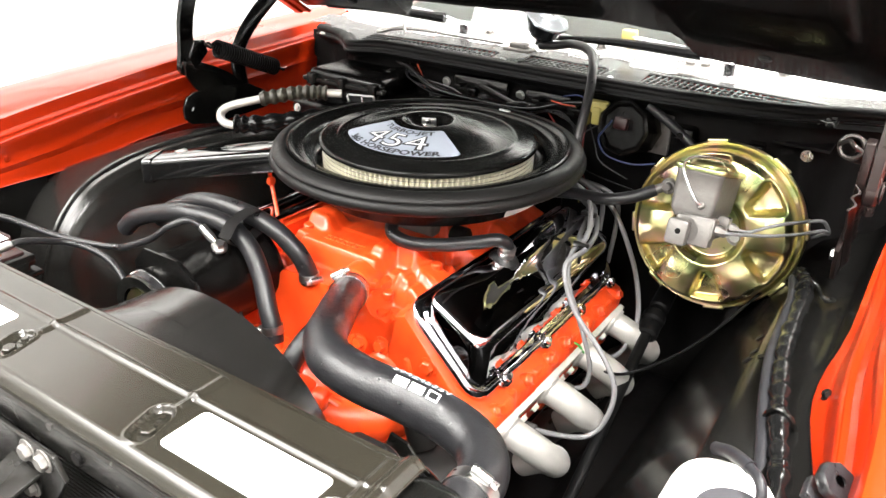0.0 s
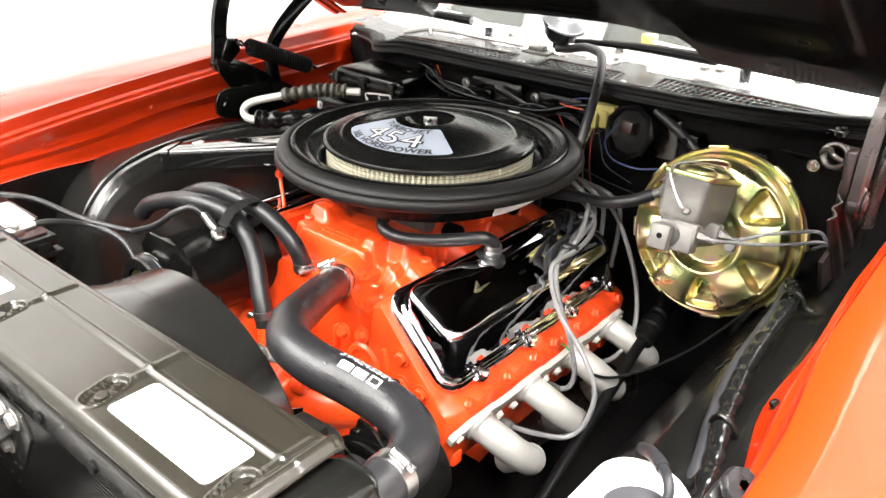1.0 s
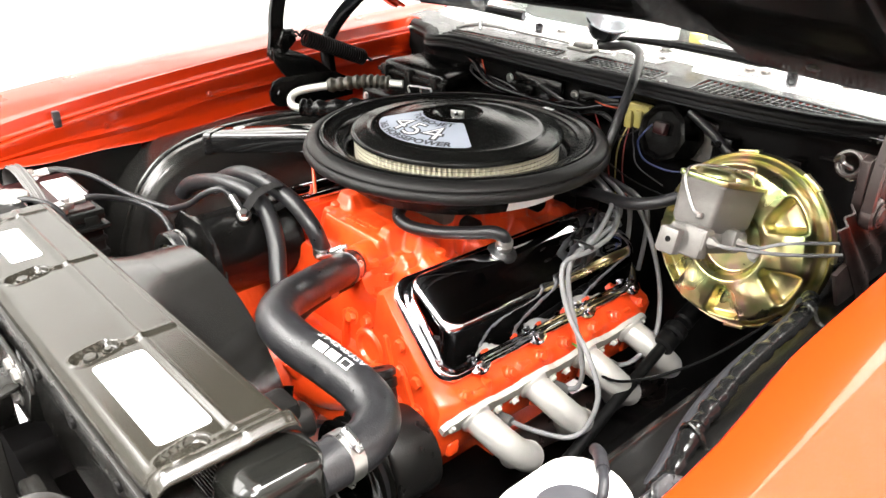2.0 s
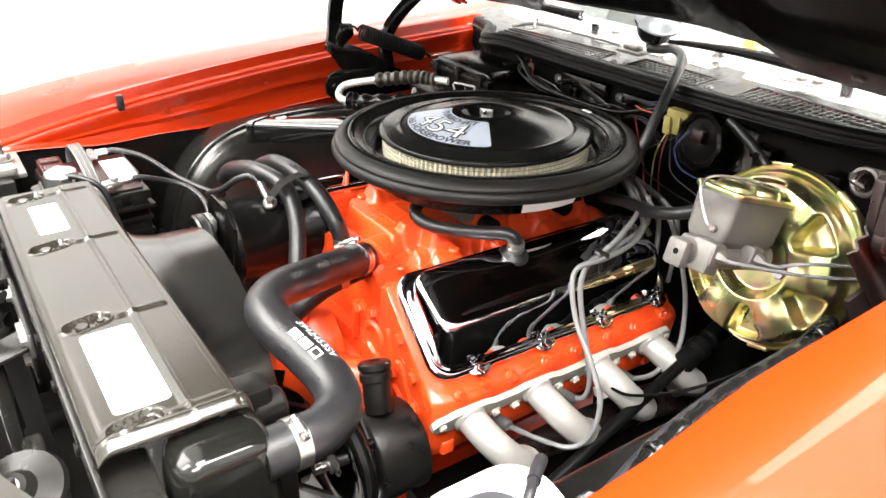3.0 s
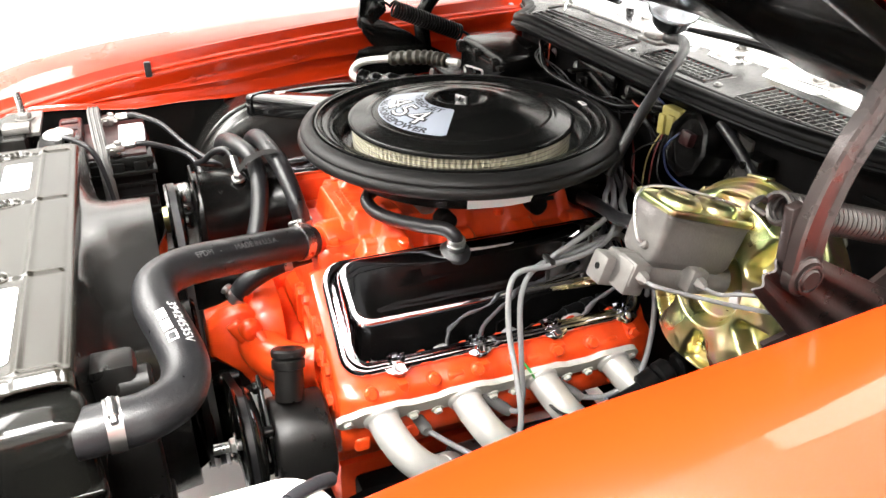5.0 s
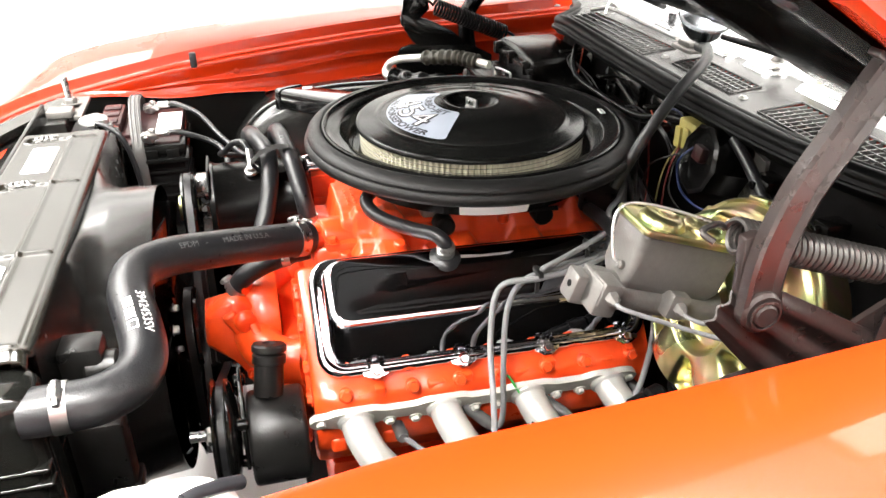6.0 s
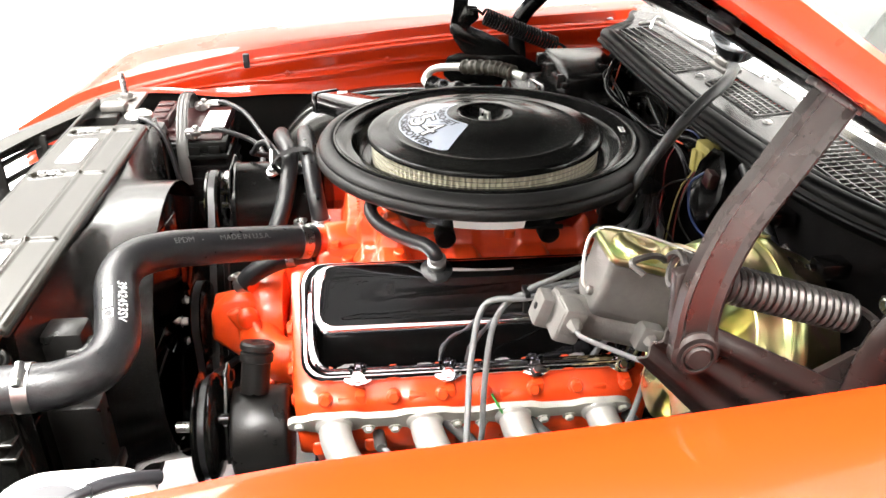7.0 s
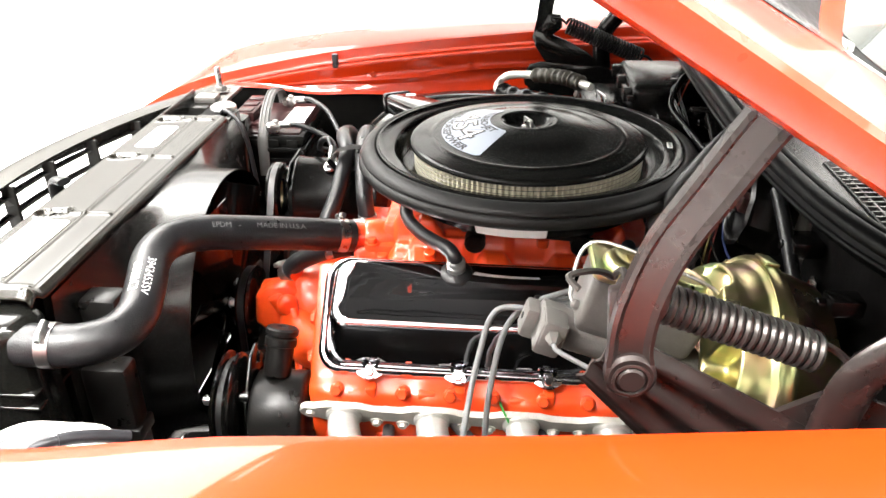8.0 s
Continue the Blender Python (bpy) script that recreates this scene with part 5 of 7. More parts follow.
def valve_cover(s):
    t = thing("valve_cover", "chrome valve cover reflecting black bay, with clips", "valve cover", (s * 0.24, -0.05, 0.70), "valve covers")
    n = 6
    def ring(A, B, y0, y1, r):
        A, B = V(A[0], 0, A[1]), V(B[0], 0, B[1])
        w = (B - A).length
        out = []
        for p, q in rrect(w, y1 - y0, r, n):
            k = p / w + 0.5
            c = A.lerp(B, k)
            y = (y0 + y1) / 2 + q
            out.append((s * c.x, y, c.z - 0.05 * (y + 0.09) * 0.35))
        return out
    b = bmn()
    L = [ring((0.176, 0.7635), (0.294, 0.648), -0.290, 0.196, 0.032),
         ring((0.1735, 0.767), (0.2975, 0.6495), -0.294, 0.200, 0.035),
         ring((0.1745, 0.7715), (0.2995, 0.6535), -0.294, 0.200, 0.035),
         ring((0.178, 0.7745), (0.2995, 0.6575), -0.292, 0.198, 0.034),
         ring((0.1825, 0.7750), (0.2985, 0.6610), -0.288, 0.194, 0.032),
         ring((0.1865, 0.7725), (0.2960, 0.6630), -0.284, 0.190, 0.030),
         ring((0.1895, 0.7680), (0.2925, 0.6630), -0.280, 0.186, 0.028),
         ring((0.1920, 0.7650), (0.2890, 0.6640), -0.277, 0.183, 0.027),
         ring((0.1945, 0.772), (0.290, 0.690), -0.2755, 0.180, 0.026),
         ring((0.197, 0.780), (0.2915, 0.722), -0.2742, 0.177, 0.026),
         ring((0.201, 0.7845), (0.2895, 0.733), -0.2705, 0.173, 0.026),
         ring((0.207, 0.786), (0.284, 0.7385), -0.263, 0.167, 0.024),
         ring((0.216, 0.785), (0.275, 0.7425), -0.247, 0.157, 0.020),
         ring((0.238, 0.777), (0.252, 0.7575), -0.16, 0.07, 0.006)]
    rings(b, L, True, True, True)
    part("shell", b, COVERCHROME, t, "mirror chrome stamped shell", 70)
    # hold-down clips with bolts
    for y in (-0.216, -0.09, 0.036, 0.162):
        b = bmn()
        z = 0.657 - 0.05 * (y + 0.09) * 0.35
        prism(b, [(s * 0.2925, y - 0.020, z + 0.004), (s * 0.302, y - 0.018, z - 0.003), (s * 0.3065, y - 0.006, z - 0.0085), (s * 0.3065, y + 0.006, z - 0.0085), (s * 0.302, y + 0.018, z - 0.003), (s * 0.2925, y + 0.020, z + 0.004), (s * 0.2935, y + 0.006, z + 0.0035), (s * 0.2935, y - 0.006, z + 0.0035)], (s * 0.0016, 0, 0.0016), 0.0005)
        for dy in (-0.006, 0.006):
            prism(b, [(s * 0.2935, y + dy - 0.004, z + 0.003), (s * 0.2935, y + dy + 0.004, z + 0.003), (s * 0.2925, y + dy * 1.7 + 0.003, z + 0.012), (s * 0.2925, y + dy * 1.7 - 0.003, z + 0.012)], (s * 0.0014, 0, 0.0008), 0.0004)
        bolt(b, (s * 0.3005, y, z + 0.0005), (s * 0.7, 0, 0.7), 0.0065, 0.008)
        part("hold_down_clip", b, CHROME, t)
    if s > 0:
        # grommet and valve with its hose
        b = bmn()
        lathe(b, [(0.024, -0.006), (0.0245, 0.002), (0.022, 0.006), (0.017, 0.008), (0.0145, 0.011)], axis((0.220, -0.098, 0.7785), (0.30, 0, 1)), 24, False, True)
        part("grommet", b, RUBBER, t)
        v = thing("pcv_valve", "metal breather valve in the valve cover", "valve", (0.222, -0.098, 0.77))
        b = bmn()
        lathe(b, [(0.011, 0.004), (0.0135, 0.010), (0.0135, 0.018), (0.010, 0.020), (0.0135, 0.022), (0.0125, 0.027), (0.008, 0.029)], axis((0.220, -0.098, 0.7785), (0.25, 0, 1)), 24, True, True)
        part("barrel", b, STEEL, v)
        h = thing("breather_hose", "black rubber breather hose to the carburettor", "hose", (0.15, -0.15, 0.8))
        b = bmn()
        tube(b, [(0.226, -0.098, 0.800), (0.224, -0.102, 0.811), (0.212, -0.113, 0.817), (0.185, -0.132, 0.812), (0.14, -0.160, 0.806), (0.10, -0.18, 0.806), (0.072, -0.185, 0.815), (0.058, -0.165, 0.825), (0.05, -0.12, 0.826)], 0.0105, 14)
        part("tube", b, RUBBER, h)


def exhaust(s):
    t = thing("exhaust_manifold", "silver coated tubular exhaust manifold with flange", "exhaust manifold", (s * 0.36, -0.05, 0.5), "exhaust manifolds")
    ports = (-0.252, -0.126, 0.0, 0.126)
    b = bmn()
    # scalloped flange
    up, lo = [], []
    n = 60
    for i in range(n + 1):
        y = lerp(-0.315, 0.172, i / n)
        near = min(abs(y - p) for p in ports)
        h = 0.015 + 0.008 * hump(near, -1, 0.034, 0.02)
        e = min(1, min(y + 0.315, 0.172 - y) / 0.012 + 0.35)
        zc = 0.606 - 0.05 * (y + 0.09) * 0.35
        up.append((s * (0.3185 + 0.5 * h * e * 0.8), y, zc + h * e * 0.8))
        lo.append((s * (0.3185 - 0.5 * h * e), y, zc - h * e))
    t1 = bmn()
    va = [t1.verts.new(p) for p in up]
    vb = [t1.verts.new(p) for p in lo]
    vc = [t1.verts.new((p[0] + s * 0.0085, p[1], p[2] - 0.0042)) for p in up]
    vd = [t1.verts.new((p[0] + s * 0.0085, p[1], p[2] - 0.0042)) for p in lo]
    for i in range(n):
        t1.faces.new((va[i], va[i + 1], vb[i + 1], vb[i]))
        t1.faces.new((vc[i], vd[i], vd[i + 1], vc[i + 1]))
        t1.faces.new((va[i], vc[i], vc[i + 1], va[i + 1]))
        t1.faces.new((vb[i], vb[i + 1], vd[i + 1], vd[i]))
    for i in (0, n):
        t1.faces.new((va[i], vb[i], vd[i], vc[i]))
    part("flange", t1, GASKET, t, "machined grey flange")
    b.free()
    for k, y in enumerate(ports):
        z = 0.600 - 0.05 * (y + 0.09) * 0.35
        b = bmn()
        tube(b, [(s * 0.322, y, z), (s * 0.350, y + 0.004, z - 0.010), (s * 0.376, y + 0.020, z - 0.034), (s * 0.384, y + 0.048, z - 0.064), (s * 0.368, y + 0.080, z - 0.092), (s * 0.336, y + 0.100, z - 0.120), (s * 0.305, y + 0.110, z - 0.150)], 0.0225, 20, 6)
        lathe(b, [(0.0228, -0.003), (0.0242, -0.0015), (0.0242, 0.0015), (0.0228, 0.003)], axis((s * 0.374, y + 0.070, z - 0.083), (-s * 0.35, 0.6, -0.55)), 24)
        lathe(b, [(0.026, 0.0), (0.026, 0.004), (0.0228, 0.008)], axis((s * 0.326, y, z - 0.001), (s, 0, -0.4)), 24)
        part("pipe", b, SILVER, t)
    b = bmn()
    tube(b, [(s * 0.285, -0.13, 0.445), (s * 0.295, 0.02, 0.440), (s * 0.30, 0.18, 0.43), (s * 0.30, 0.27, 0.40), (s * 0.29, 0.30, 0.33)], lambda q: 0.020 + 0.012 * min(1, q * 4), 18)
    part("collector", b, HINGE, t)
    for y, dz in ((-0.300, 0.0), (-0.205, -0.012), (-0.168, -0.014), (-0.08, -0.012), (-0.045, -0.014), (0.045, -0.013), (0.082, -0.012), (0.160, 0.0)):
        b = bmn()
        bolt(b, (s * 0.326, y, 0.604 + dz - 0.05 * (y + 0.09) * 0.35), (s, 0, -0.5), 0.0065, 0.007)
        part("flange_bolt", b, GASKET, t)
    # spark plug boots
    for p, q in (((0.296, -0.192, 0.565), (0.342, -0.189, 0.568)), ((0.300, -0.118, 0.604), (0.342, -0.057, 0.562)), ((0.302, 0.006, 0.592), (0.354, 0.058, 0.562)), ((0.302, 0.170, 0.572), (0.358, 0.200, 0.556))):
        p, q = V(s * p[0], p[1], p[2]), V(s * q[0], q[1], q[2])
        c = thing("plug_boot", "dark grey rubber spark plug boot", "plug boot", p, "plug boots")
        b = bmn()
        sweep(b, [p.lerp(q, k / 8) for k in range(9)], lambda k: 0.0088 if k < 0.75 else (0.0094 if k < 0.9 else 0.0075), 14)
        part("boot", b, GREYRUB, c)


def plug_wires():
    """Grey leads: from behind the air cleaner, over the cover, down to each boot."""
    runs = [
        [(0.06, 0.25, 0.815), (0.16, 0.21, 0.80), (0.255, 0.15, 0.787), (0.291, 0.09, 0.780), (0.307, 0.014, 0.780), (0.298, -0.040, 0.768), (0.330, -0.062, 0.712), (0.388, -0.075, 0.660), (0.418, -0.082, 0.610), (0.412, -0.092, 0.552), (0.392, -0.112, 0.528), (0.362, -0.150, 0.542), (0.338, -0.188, 0.567)],
        [(0.07, 0.26, 0.81), (0.17, 0.22, 0.80), (0.252, 0.166, 0.785), (0.285, 0.06, 0.778), (0.288, 0.002, 0.770), (0.302, -0.029, 0.735), (0.343, -0.046, 0.664), (0.362, -0.050, 0.612), (0.358, -0.053, 0.577), (0.338, -0.060, 0.565)],
        [(0.06, 0.27, 0.80), (0.20, 0.235, 0.80), (0.274, 0.202, 0.775), (0.324, 0.190, 0.700), (0.352, 0.172, 0.640), (0.364, 0.148, 0.588), (0.360, 0.10, 0.560), (0.351, 0.055, 0.563)],
        [(0.235, 0.195, 0.745), (0.238, 0.175, 0.765), (0.255, 0.13, 0.775), (0.278, 0.05, 0.778), (0.30, 0.02, 0.79), (0.29, 0.06, 0.80), (0.25, 0.14, 0.81), (0.19, 0.19, 0.815), (0.10, 0.24, 0.81)],
    ]
    for P in runs:
        c = thing("spark_plug_wire", "grey spark plug wire looping over the valve cover", "plug wire", P[0], "plug wires")
        b = bmn()
        tube(b, P, 0.0042, 10, 10)
        part("lead", b, WIRE, c)
    # more leads in a knot at the rear
    ex = [[(0.08, 0.25, 0.815), (0.16, 0.20, 0.815), (0.225, 0.15, 0.825), (0.245, 0.155, 0.80), (0.235, 0.175, 0.76), (0.225, 0.185, 0.70)], [(0.08, 0.27, 0.81), (0.17, 0.225, 0.81), (0.24, 0.17, 0.82), (0.262, 0.175, 0.795), (0.258, 0.19, 0.75), (0.25, 0.20, 0.68)], [(0.07, 0.28, 0.80), (0.18, 0.245, 0.80), (0.255, 0.20, 0.81), (0.28, 0.205, 0.785), (0.278, 0.215, 0.73), (0.27, 0.22, 0.66)]]
    for P in ex:
        c = thing("spark_plug_wire", "grey spark plug wire behind the air cleaner", "plug wire", P[0], "plug wires")
        b = bmn()
        tube(b, P, 0.0042, 10, 8)
        part("lead", b, WIRE, c)
    # black lead separators on the cover
    for y, x in ((0.015, 0.297), (0.10, 0.27)):
        c = thing("wire_separator", "black plastic plug wire separator", "wire separator", (x, y, 0.77), "wire separators")
        b = bmn()
        z = 0.768 if y < 0.05 else 0.785
        box(b, (x - 0.013, y - 0.004, z + 0.004), (x + 0.014, y + 0.004, z + 0.012), 0.002, Matrix.Translation((0, 0, 0.008)))
        box(b, (x - 0.002, y - 0.003, z - 0.018), (x + 0.002, y + 0.003, z + 0.014), 0.001)
        part("comb", b, PLASTIC, c)
    c = thing("ground_wire", "thin green wire beside the exhaust flange", "wire", (0.33, -0.02, 0.6))
    b = bmn()
    tube(b, [(0.318, -0.03, 0.63), (0.328, -0.028, 0.63), (0.336, -0.018, 0.612), (0.34, 0.0, 0.58), (0.352, 0.03, 0.55)], 0.0018, 8)
    part("lead", b, GREENW, c)


HOSE = [(0.457, -0.605, 0.798), (0.456, -0.572, 0.798), (0.450, -0.535, 0.796), (0.425, -0.503, 0.795), (0.385, -0.492, 0.800), (0.335, -0.500, 0.812), (0.280, -0.512, 0.823), (0.232, -0.505, 0.826), (0.190, -0.470, 0.818), (0.150, -0.412, 0.800), (0.110, -0.352, 0.780), (0.066, -0.278, 0.757)]


def radiator_hose():
    t = thing("upper_radiator_hose", "thick black rubber radiator hose with white print", "radiator hose", (0.3, -0.5, 0.8))
    P = spline(HOSE, 9)
    b = bmn()
    sweep(b, P, 0.0262, 28)
    h = part("hose", b, RUBBER, t)
    # print along the top: bars for the mark, letters for the number
    def run(s0):
        """Point, forward, side at arc length s0."""
        acc = 0.0
        for a, c in zip(P, P[1:]):
            d = (c - a).length
            if acc + d >= s0:
                f = (c - a).normalized()
                return a + f * (s0 - acc), f
            acc += d
        return P[-1], (P[-1] - P[-2]).normalized()
    def wrap(s_mid, turn, sign):
        def g(u, v):
            p, f = run(s_mid + sign * u)
            side = f.cross(V(0, 0, 1)).normalized()
            upv = side.cross(f)
            a = turn - sign * v / 0.0262
            return p + (side * math.sin(a) + upv * math.cos(a)) * 0.0267
        return g
    part("print", lettering("3942453SV", 0.0150, wrap(0.200, radians(12), -1)), WINK, h)
    g = wrap(0.200, radians(-24), -1)
    for u0, u1 in ((-0.026, -0.010), (-0.007, 0.008)):
        b = bmn()
        sheet(b, lambda u, v: g(lerp(u0, u1, u), lerp(-0.001, 0.010, v)), 4, 4)
        part("print_mark", b, WINK, h)
    b = bmn()
    for u0, u1, v0, v1 in ((0.012, 0.026, -0.001, 0.001), (0.012, 0.026, 0.009, 0.011), (0.012, 0.014, 0.001, 0.009), (0.024, 0.026, 0.001, 0.009)):
        sheet(b, lambda u, v: g(lerp(u0, u1, u), lerp(v0, v1, v)), 3, 3)
    part("print_mark", b, WINK, h)
    part("print", lettering("EPDM   -       MADE IN U.S.A.", 0.0120, wrap(0.445, radians(50), 1)), GINK, h)
    for at, d, w in ((P[10], P[11] - P[9], (0.4, 0, 1)), (P[-3], P[-1] - P[-5], (-0.7, 0.2, 0.8))):
        c = thing("hose_clamp", "bright steel worm-drive hose clamp", "hose clamp", at, "hose clamps")
        b = bmn()
        clamp(b, at, d, 0.0264, 0.016, w)
        part("band", b, STEEL, c)


def hoses():
    # heater hoses, strapped together
    A = [(-0.365, -0.352, 0.765), (-0.335, -0.350, 0.790), (-0.28, -0.345, 0.812), (-0.215, -0.340, 0.828), (-0.15, -0.322, 0.822), (-0.100, -0.322, 0.798), (-0.066, -0.332, 0.760), (-0.040, -0.348, 0.722), (-0.024, -0.356, 0.695), (-0.018, -0.360, 0.675)]
    B = [(-0.34, -0.30, 0.770), (-0.30, -0.300, 0.80), (-0.23, -0.298, 0.830), (-0.16, -0.292, 0.834), (-0.09, -0.282, 0.818), (-0.045, -0.275, 0.785), (-0.03, -0.270, 0.755), (-0.028, -0.268, 0.735)]
    for P in (A, B):
        c = thing("heater_hose", "black rubber heater hose curving over the engine", "heater hose", P[3], "heater hoses")
        b = bmn()
        tube(b, P, 0.0145, 18, 9)
        part("tube", b, RUBBER, c)
    c = thing("hose_strap", "black band strapping two heater hoses together", "strap", (-0.11, -0.31, 0.82))
    b = bmn()
    rings(b, [[(-0.118 + dx, y, z) for y, z in ((-0.352, 0.816), (-0.335, 0.834), (-0.310, 0.842), (-0.285, 0.843), (-0.268, 0.830), (-0.272, 0.808), (-0.30, 0.800), (-0.335, 0.797))] for dx in (-0.012, 0.012)])
    part("band", b, MATTE, c)
    for at, d, r, w in (((-0.024, -0.356, 0.694), (0.2, -0.1, -1), 0.0147, (-1, -0.3, 0)), ((-0.029, -0.2685, 0.745), (0, 0, -1), 0.0147, (1, -0.3, 0))):
        c = thing("hose_clamp", "bright steel worm-drive hose clamp", "hose clamp", at, "hose clamps")
        b = bmn()
        clamp(b, at, d, r, 0.013, w)
        part("band", b, STEEL, c)
    # short bypass hose
    c = thing("bypass_hose", "short black bypass hose between pump and intake", "hose", (0.05, -0.35, 0.7))
    b = bmn()
    Q = [(0.047, -0.398, 0.670), (0.047, -0.383, 0.690), (0.051, -0.352, 0.710), (0.059, -0.315, 0.727), (0.064, -0.280, 0.736)]
    tube(b, Q, 0.0160, 18)
    part("tube", b, RUBBER, c)
    for at, d in ((Q[0], (0.1, 0.7, 0.7)), (Q[3], (0.1, 1, 0.1))):
        c = thing("hose_clamp", "bright steel worm-drive hose clamp", "hose clamp", at, "hose clamps")
        b = bmn()
        clamp(b, at, d, 0.0163, 0.013, (-0.3, 0, 1))
        part("band", b, STEEL, c)


air_cleaner()
engine()
for s in (1, -1):
    valve_cover(s)
    exhaust(s)
plug_wires()
radiator_hose()
hoses()


# ---- radiator and front ----
def radiator_top():
    c = thing("radiator_support", "semi-gloss black radiator support with ribbed top panel", "radiator support", (0, -0.75, 0.4))
    X0, X1, Y0, Y1 = -0.308, 0.43, -0.745, -0.597
    def z(x, y):
        h = 0.838 + 0.004 * (x / 0.4)
        for xc in (-0.268, -0.058, 0.182, 0.400):
            h += 0.0032 * math.exp(-((x - xc) / 0.0040) ** 2) * hump(y, -0.672, -0.612, 0.008)
            # pressed pocket round each bolt, running back into a curved tail
            p, q = (y + 0.702) * 0.97 - (x - xc + 0.002) * 0.24, (x - xc + 0.002) * 0.97 + (y + 0.702) * 0.24
            r = max(0.0, abs(p) - 0.014) / 0.013
            r = math.hypot(r, q / 0.013)
            h -= 0.0055 * hump(r, -1, 0.92, 0.2)
            h += 0.0020 * math.exp(-((r - 1.15) / 0.10) ** 2)
        h += 0.0030 * math.exp(-((y + 0.652) / 0.0040) ** 2) * hump(x, -0.295, 0.40, 0.01)
        h += 0.0015 * hump(y, -0.652, -0.61, 0.004)
        h += 0.010 * math.exp(-((x - 0.418) / 0.010) ** 2)
        h -= 0.006 * max(0.0, (-0.298 - x) / 0.010) ** 2
        h -= 0.012 * max(0.0, (-0.73 - y) / 0.015) ** 2
        h -= 0.010 * max(0.0, (y + 0.605) / 0.008) ** 2
        return h
    b = bmn()
    sheet(b, lambda u, v: (lerp(X0, X1, u), lerp(Y0, Y1, v), z(lerp(X0, X1, u), lerp(Y0, Y1, v))), 380, 90, 0.003)
    t = part("top_panel", b, SUPPORT, c, "semi-gloss black top panel with pressed ribs", 60)
    xs = (-0.268, -0.058, 0.182, 0.40)
    each("bolt", [lambda b, x=x: bolt(b, (x, -0.708, z(x, -0.708) - 0.0003), (0, 0, 1), 0.0082, 0.006) for x in xs], SUPPORT, t)
    each("screw", [lambda b, x=x: bolt(b, (x - 0.006, -0.687, z(x - 0.006, -0.687) - 0.0003), (0, 0, 1), 0.0045, 0.004) for x in xs], SUPPORT, t)
    for x0, x1, y0, y1 in ((0.208, 0.375, -0.717, -0.660), (-0.225, -0.108, -0.707, -0.666)):
        b = bmn()
        out = [((x0 + x1) / 2 + p, (y0 + y1) / 2 + q) for p, q in rrect(x1 - x0, y1 - y0, 0.007, 4)]
        prism(b, [(x, y, 0.838 + 0.004 * (x / 0.4) + 0.0002) for x, y in out], (0, 0, 0.0008))
        thing("paper_label", "blank white rounded paper label on the panel", "label", group="panel labels", bm=b, material=WHITE)
    # front down-turned face with holes, and the support below
    for nm, p, q in (("front_lip", (-0.52, -0.752, 0.790), (0.50, -0.744, 0.826)), ("side_panel", (-0.62, -0.762, 0.30), (-0.46, -0.700, 0.80)), ("side_panel", (0.49, -0.762, 0.30), (0.66, -0.700, 0.79)), ("end_plate", (0.385, -0.751, 0.35), (0.492, -0.697, 0.806)), ("crossbar", (-0.62, -0.77, 0.28), (0.62, -0.70, 0.34))):
        b = bmn()
        box(b, p, q, 0.004)
        part(nm, b, SATIN, c)
    each("hole_plug", [lambda b, x=x: cyl(b, (x, -0.7525, 0.808), (x, -0.756, 0.808), 0.007, 14) for x in (-0.36, -0.16, 0.13, 0.24, 0.36)], MATTE, c)
    # radiator core with fins
    r = thing("radiator", "black cross-flow radiator with side tank", "radiator", (0, -0.66, 0.35))
    b = bmn()
    box(b, (-0.39, -0.665, 0.36), (0.39, -0.625, 0.825))
    part("core", b, MATTE, r)
    each("fin", [lambda b, zz=0.37 + k * 0.0078: box(b, (-0.39, -0.670, zz), (0.39, -0.6655, zz + 0.002)) for k in range(58)], SATIN, r)
    b = bmn()
    sec = rrect(0.075, 0.105, 0.026, 6)
    loops = [[(0.442 + p * k, -0.640 + q * k, zz) for p, q in sec] for zz, k in ((0.36, 0.9), (0.38, 1.0), (0.70, 1.0), (0.79, 1.0), (0.815, 0.97), (0.826, 0.86), (0.831, 0.62), (0.832, 0.2))]
    rings(b, loops, True, True, True)
    for zz in (0.735, 0.715):
        box(b, (0.40, -0.6935, zz), (0.481, -0.588, zz + 0.006), 0.003)
    part("side_tank", b, BLACK, r, "gloss black pressed side tank", 50)
    b = bmn()
    cyl(b, (0.457, -0.60, 0.798), (0.456, -0.558, 0.798), 0.0235, 24, 0.002)
    part("outlet_neck", b, BLACK, r)
    b = bmn()
    sec = rrect(0.07, 0.09, 0.022, 6)
    rings(b, [[(-0.425 + p * k, -0.640 + q * k, zz) for p, q in sec] for zz, k in ((0.36, 0.9), (0.38, 1.0), (0.77, 1.0), (0.79, 0.9), (0.796, 0.5))], True, True, True)
    part("side_tank", b, BLACK, r)
    b = bmn()
    mm = Matrix.Translation((-0.384, -0.633, 0.822))
    lathe(b, [(0.0, 0.014), (0.012, 0.014), (0.016, 0.011), (0.024, 0.010), (0.027, 0.007), (0.028, 0.0), (0.0, 0.0)], mm, 32)
    box(b, (-0.038, -0.007, 0.002), (0.038, 0.007, 0.008), 0.003, mm)
    part("radiator_cap", b, STEEL, r, "bright steel pressure cap")
    b = bmn()
    cyl(b, (-0.384, -0.633, 0.775), (-0.384, -0.633, 0.823), 0.016, 20)
    part("filler_neck", b, BLACK, r)
    o = thing("overflow_hose", "thin black overflow hose from the radiator neck", "hose", (-0.35, -0.6, 0.8))
    b = bmn()
    tube(b, [(-0.362, -0.628, 0.828), (-0.345, -0.604, 0.824), (-0.330, -0.580, 0.805), (-0.325, -0.566, 0.75), (-0.32, -0.555, 0.64)], 0.0048, 10)
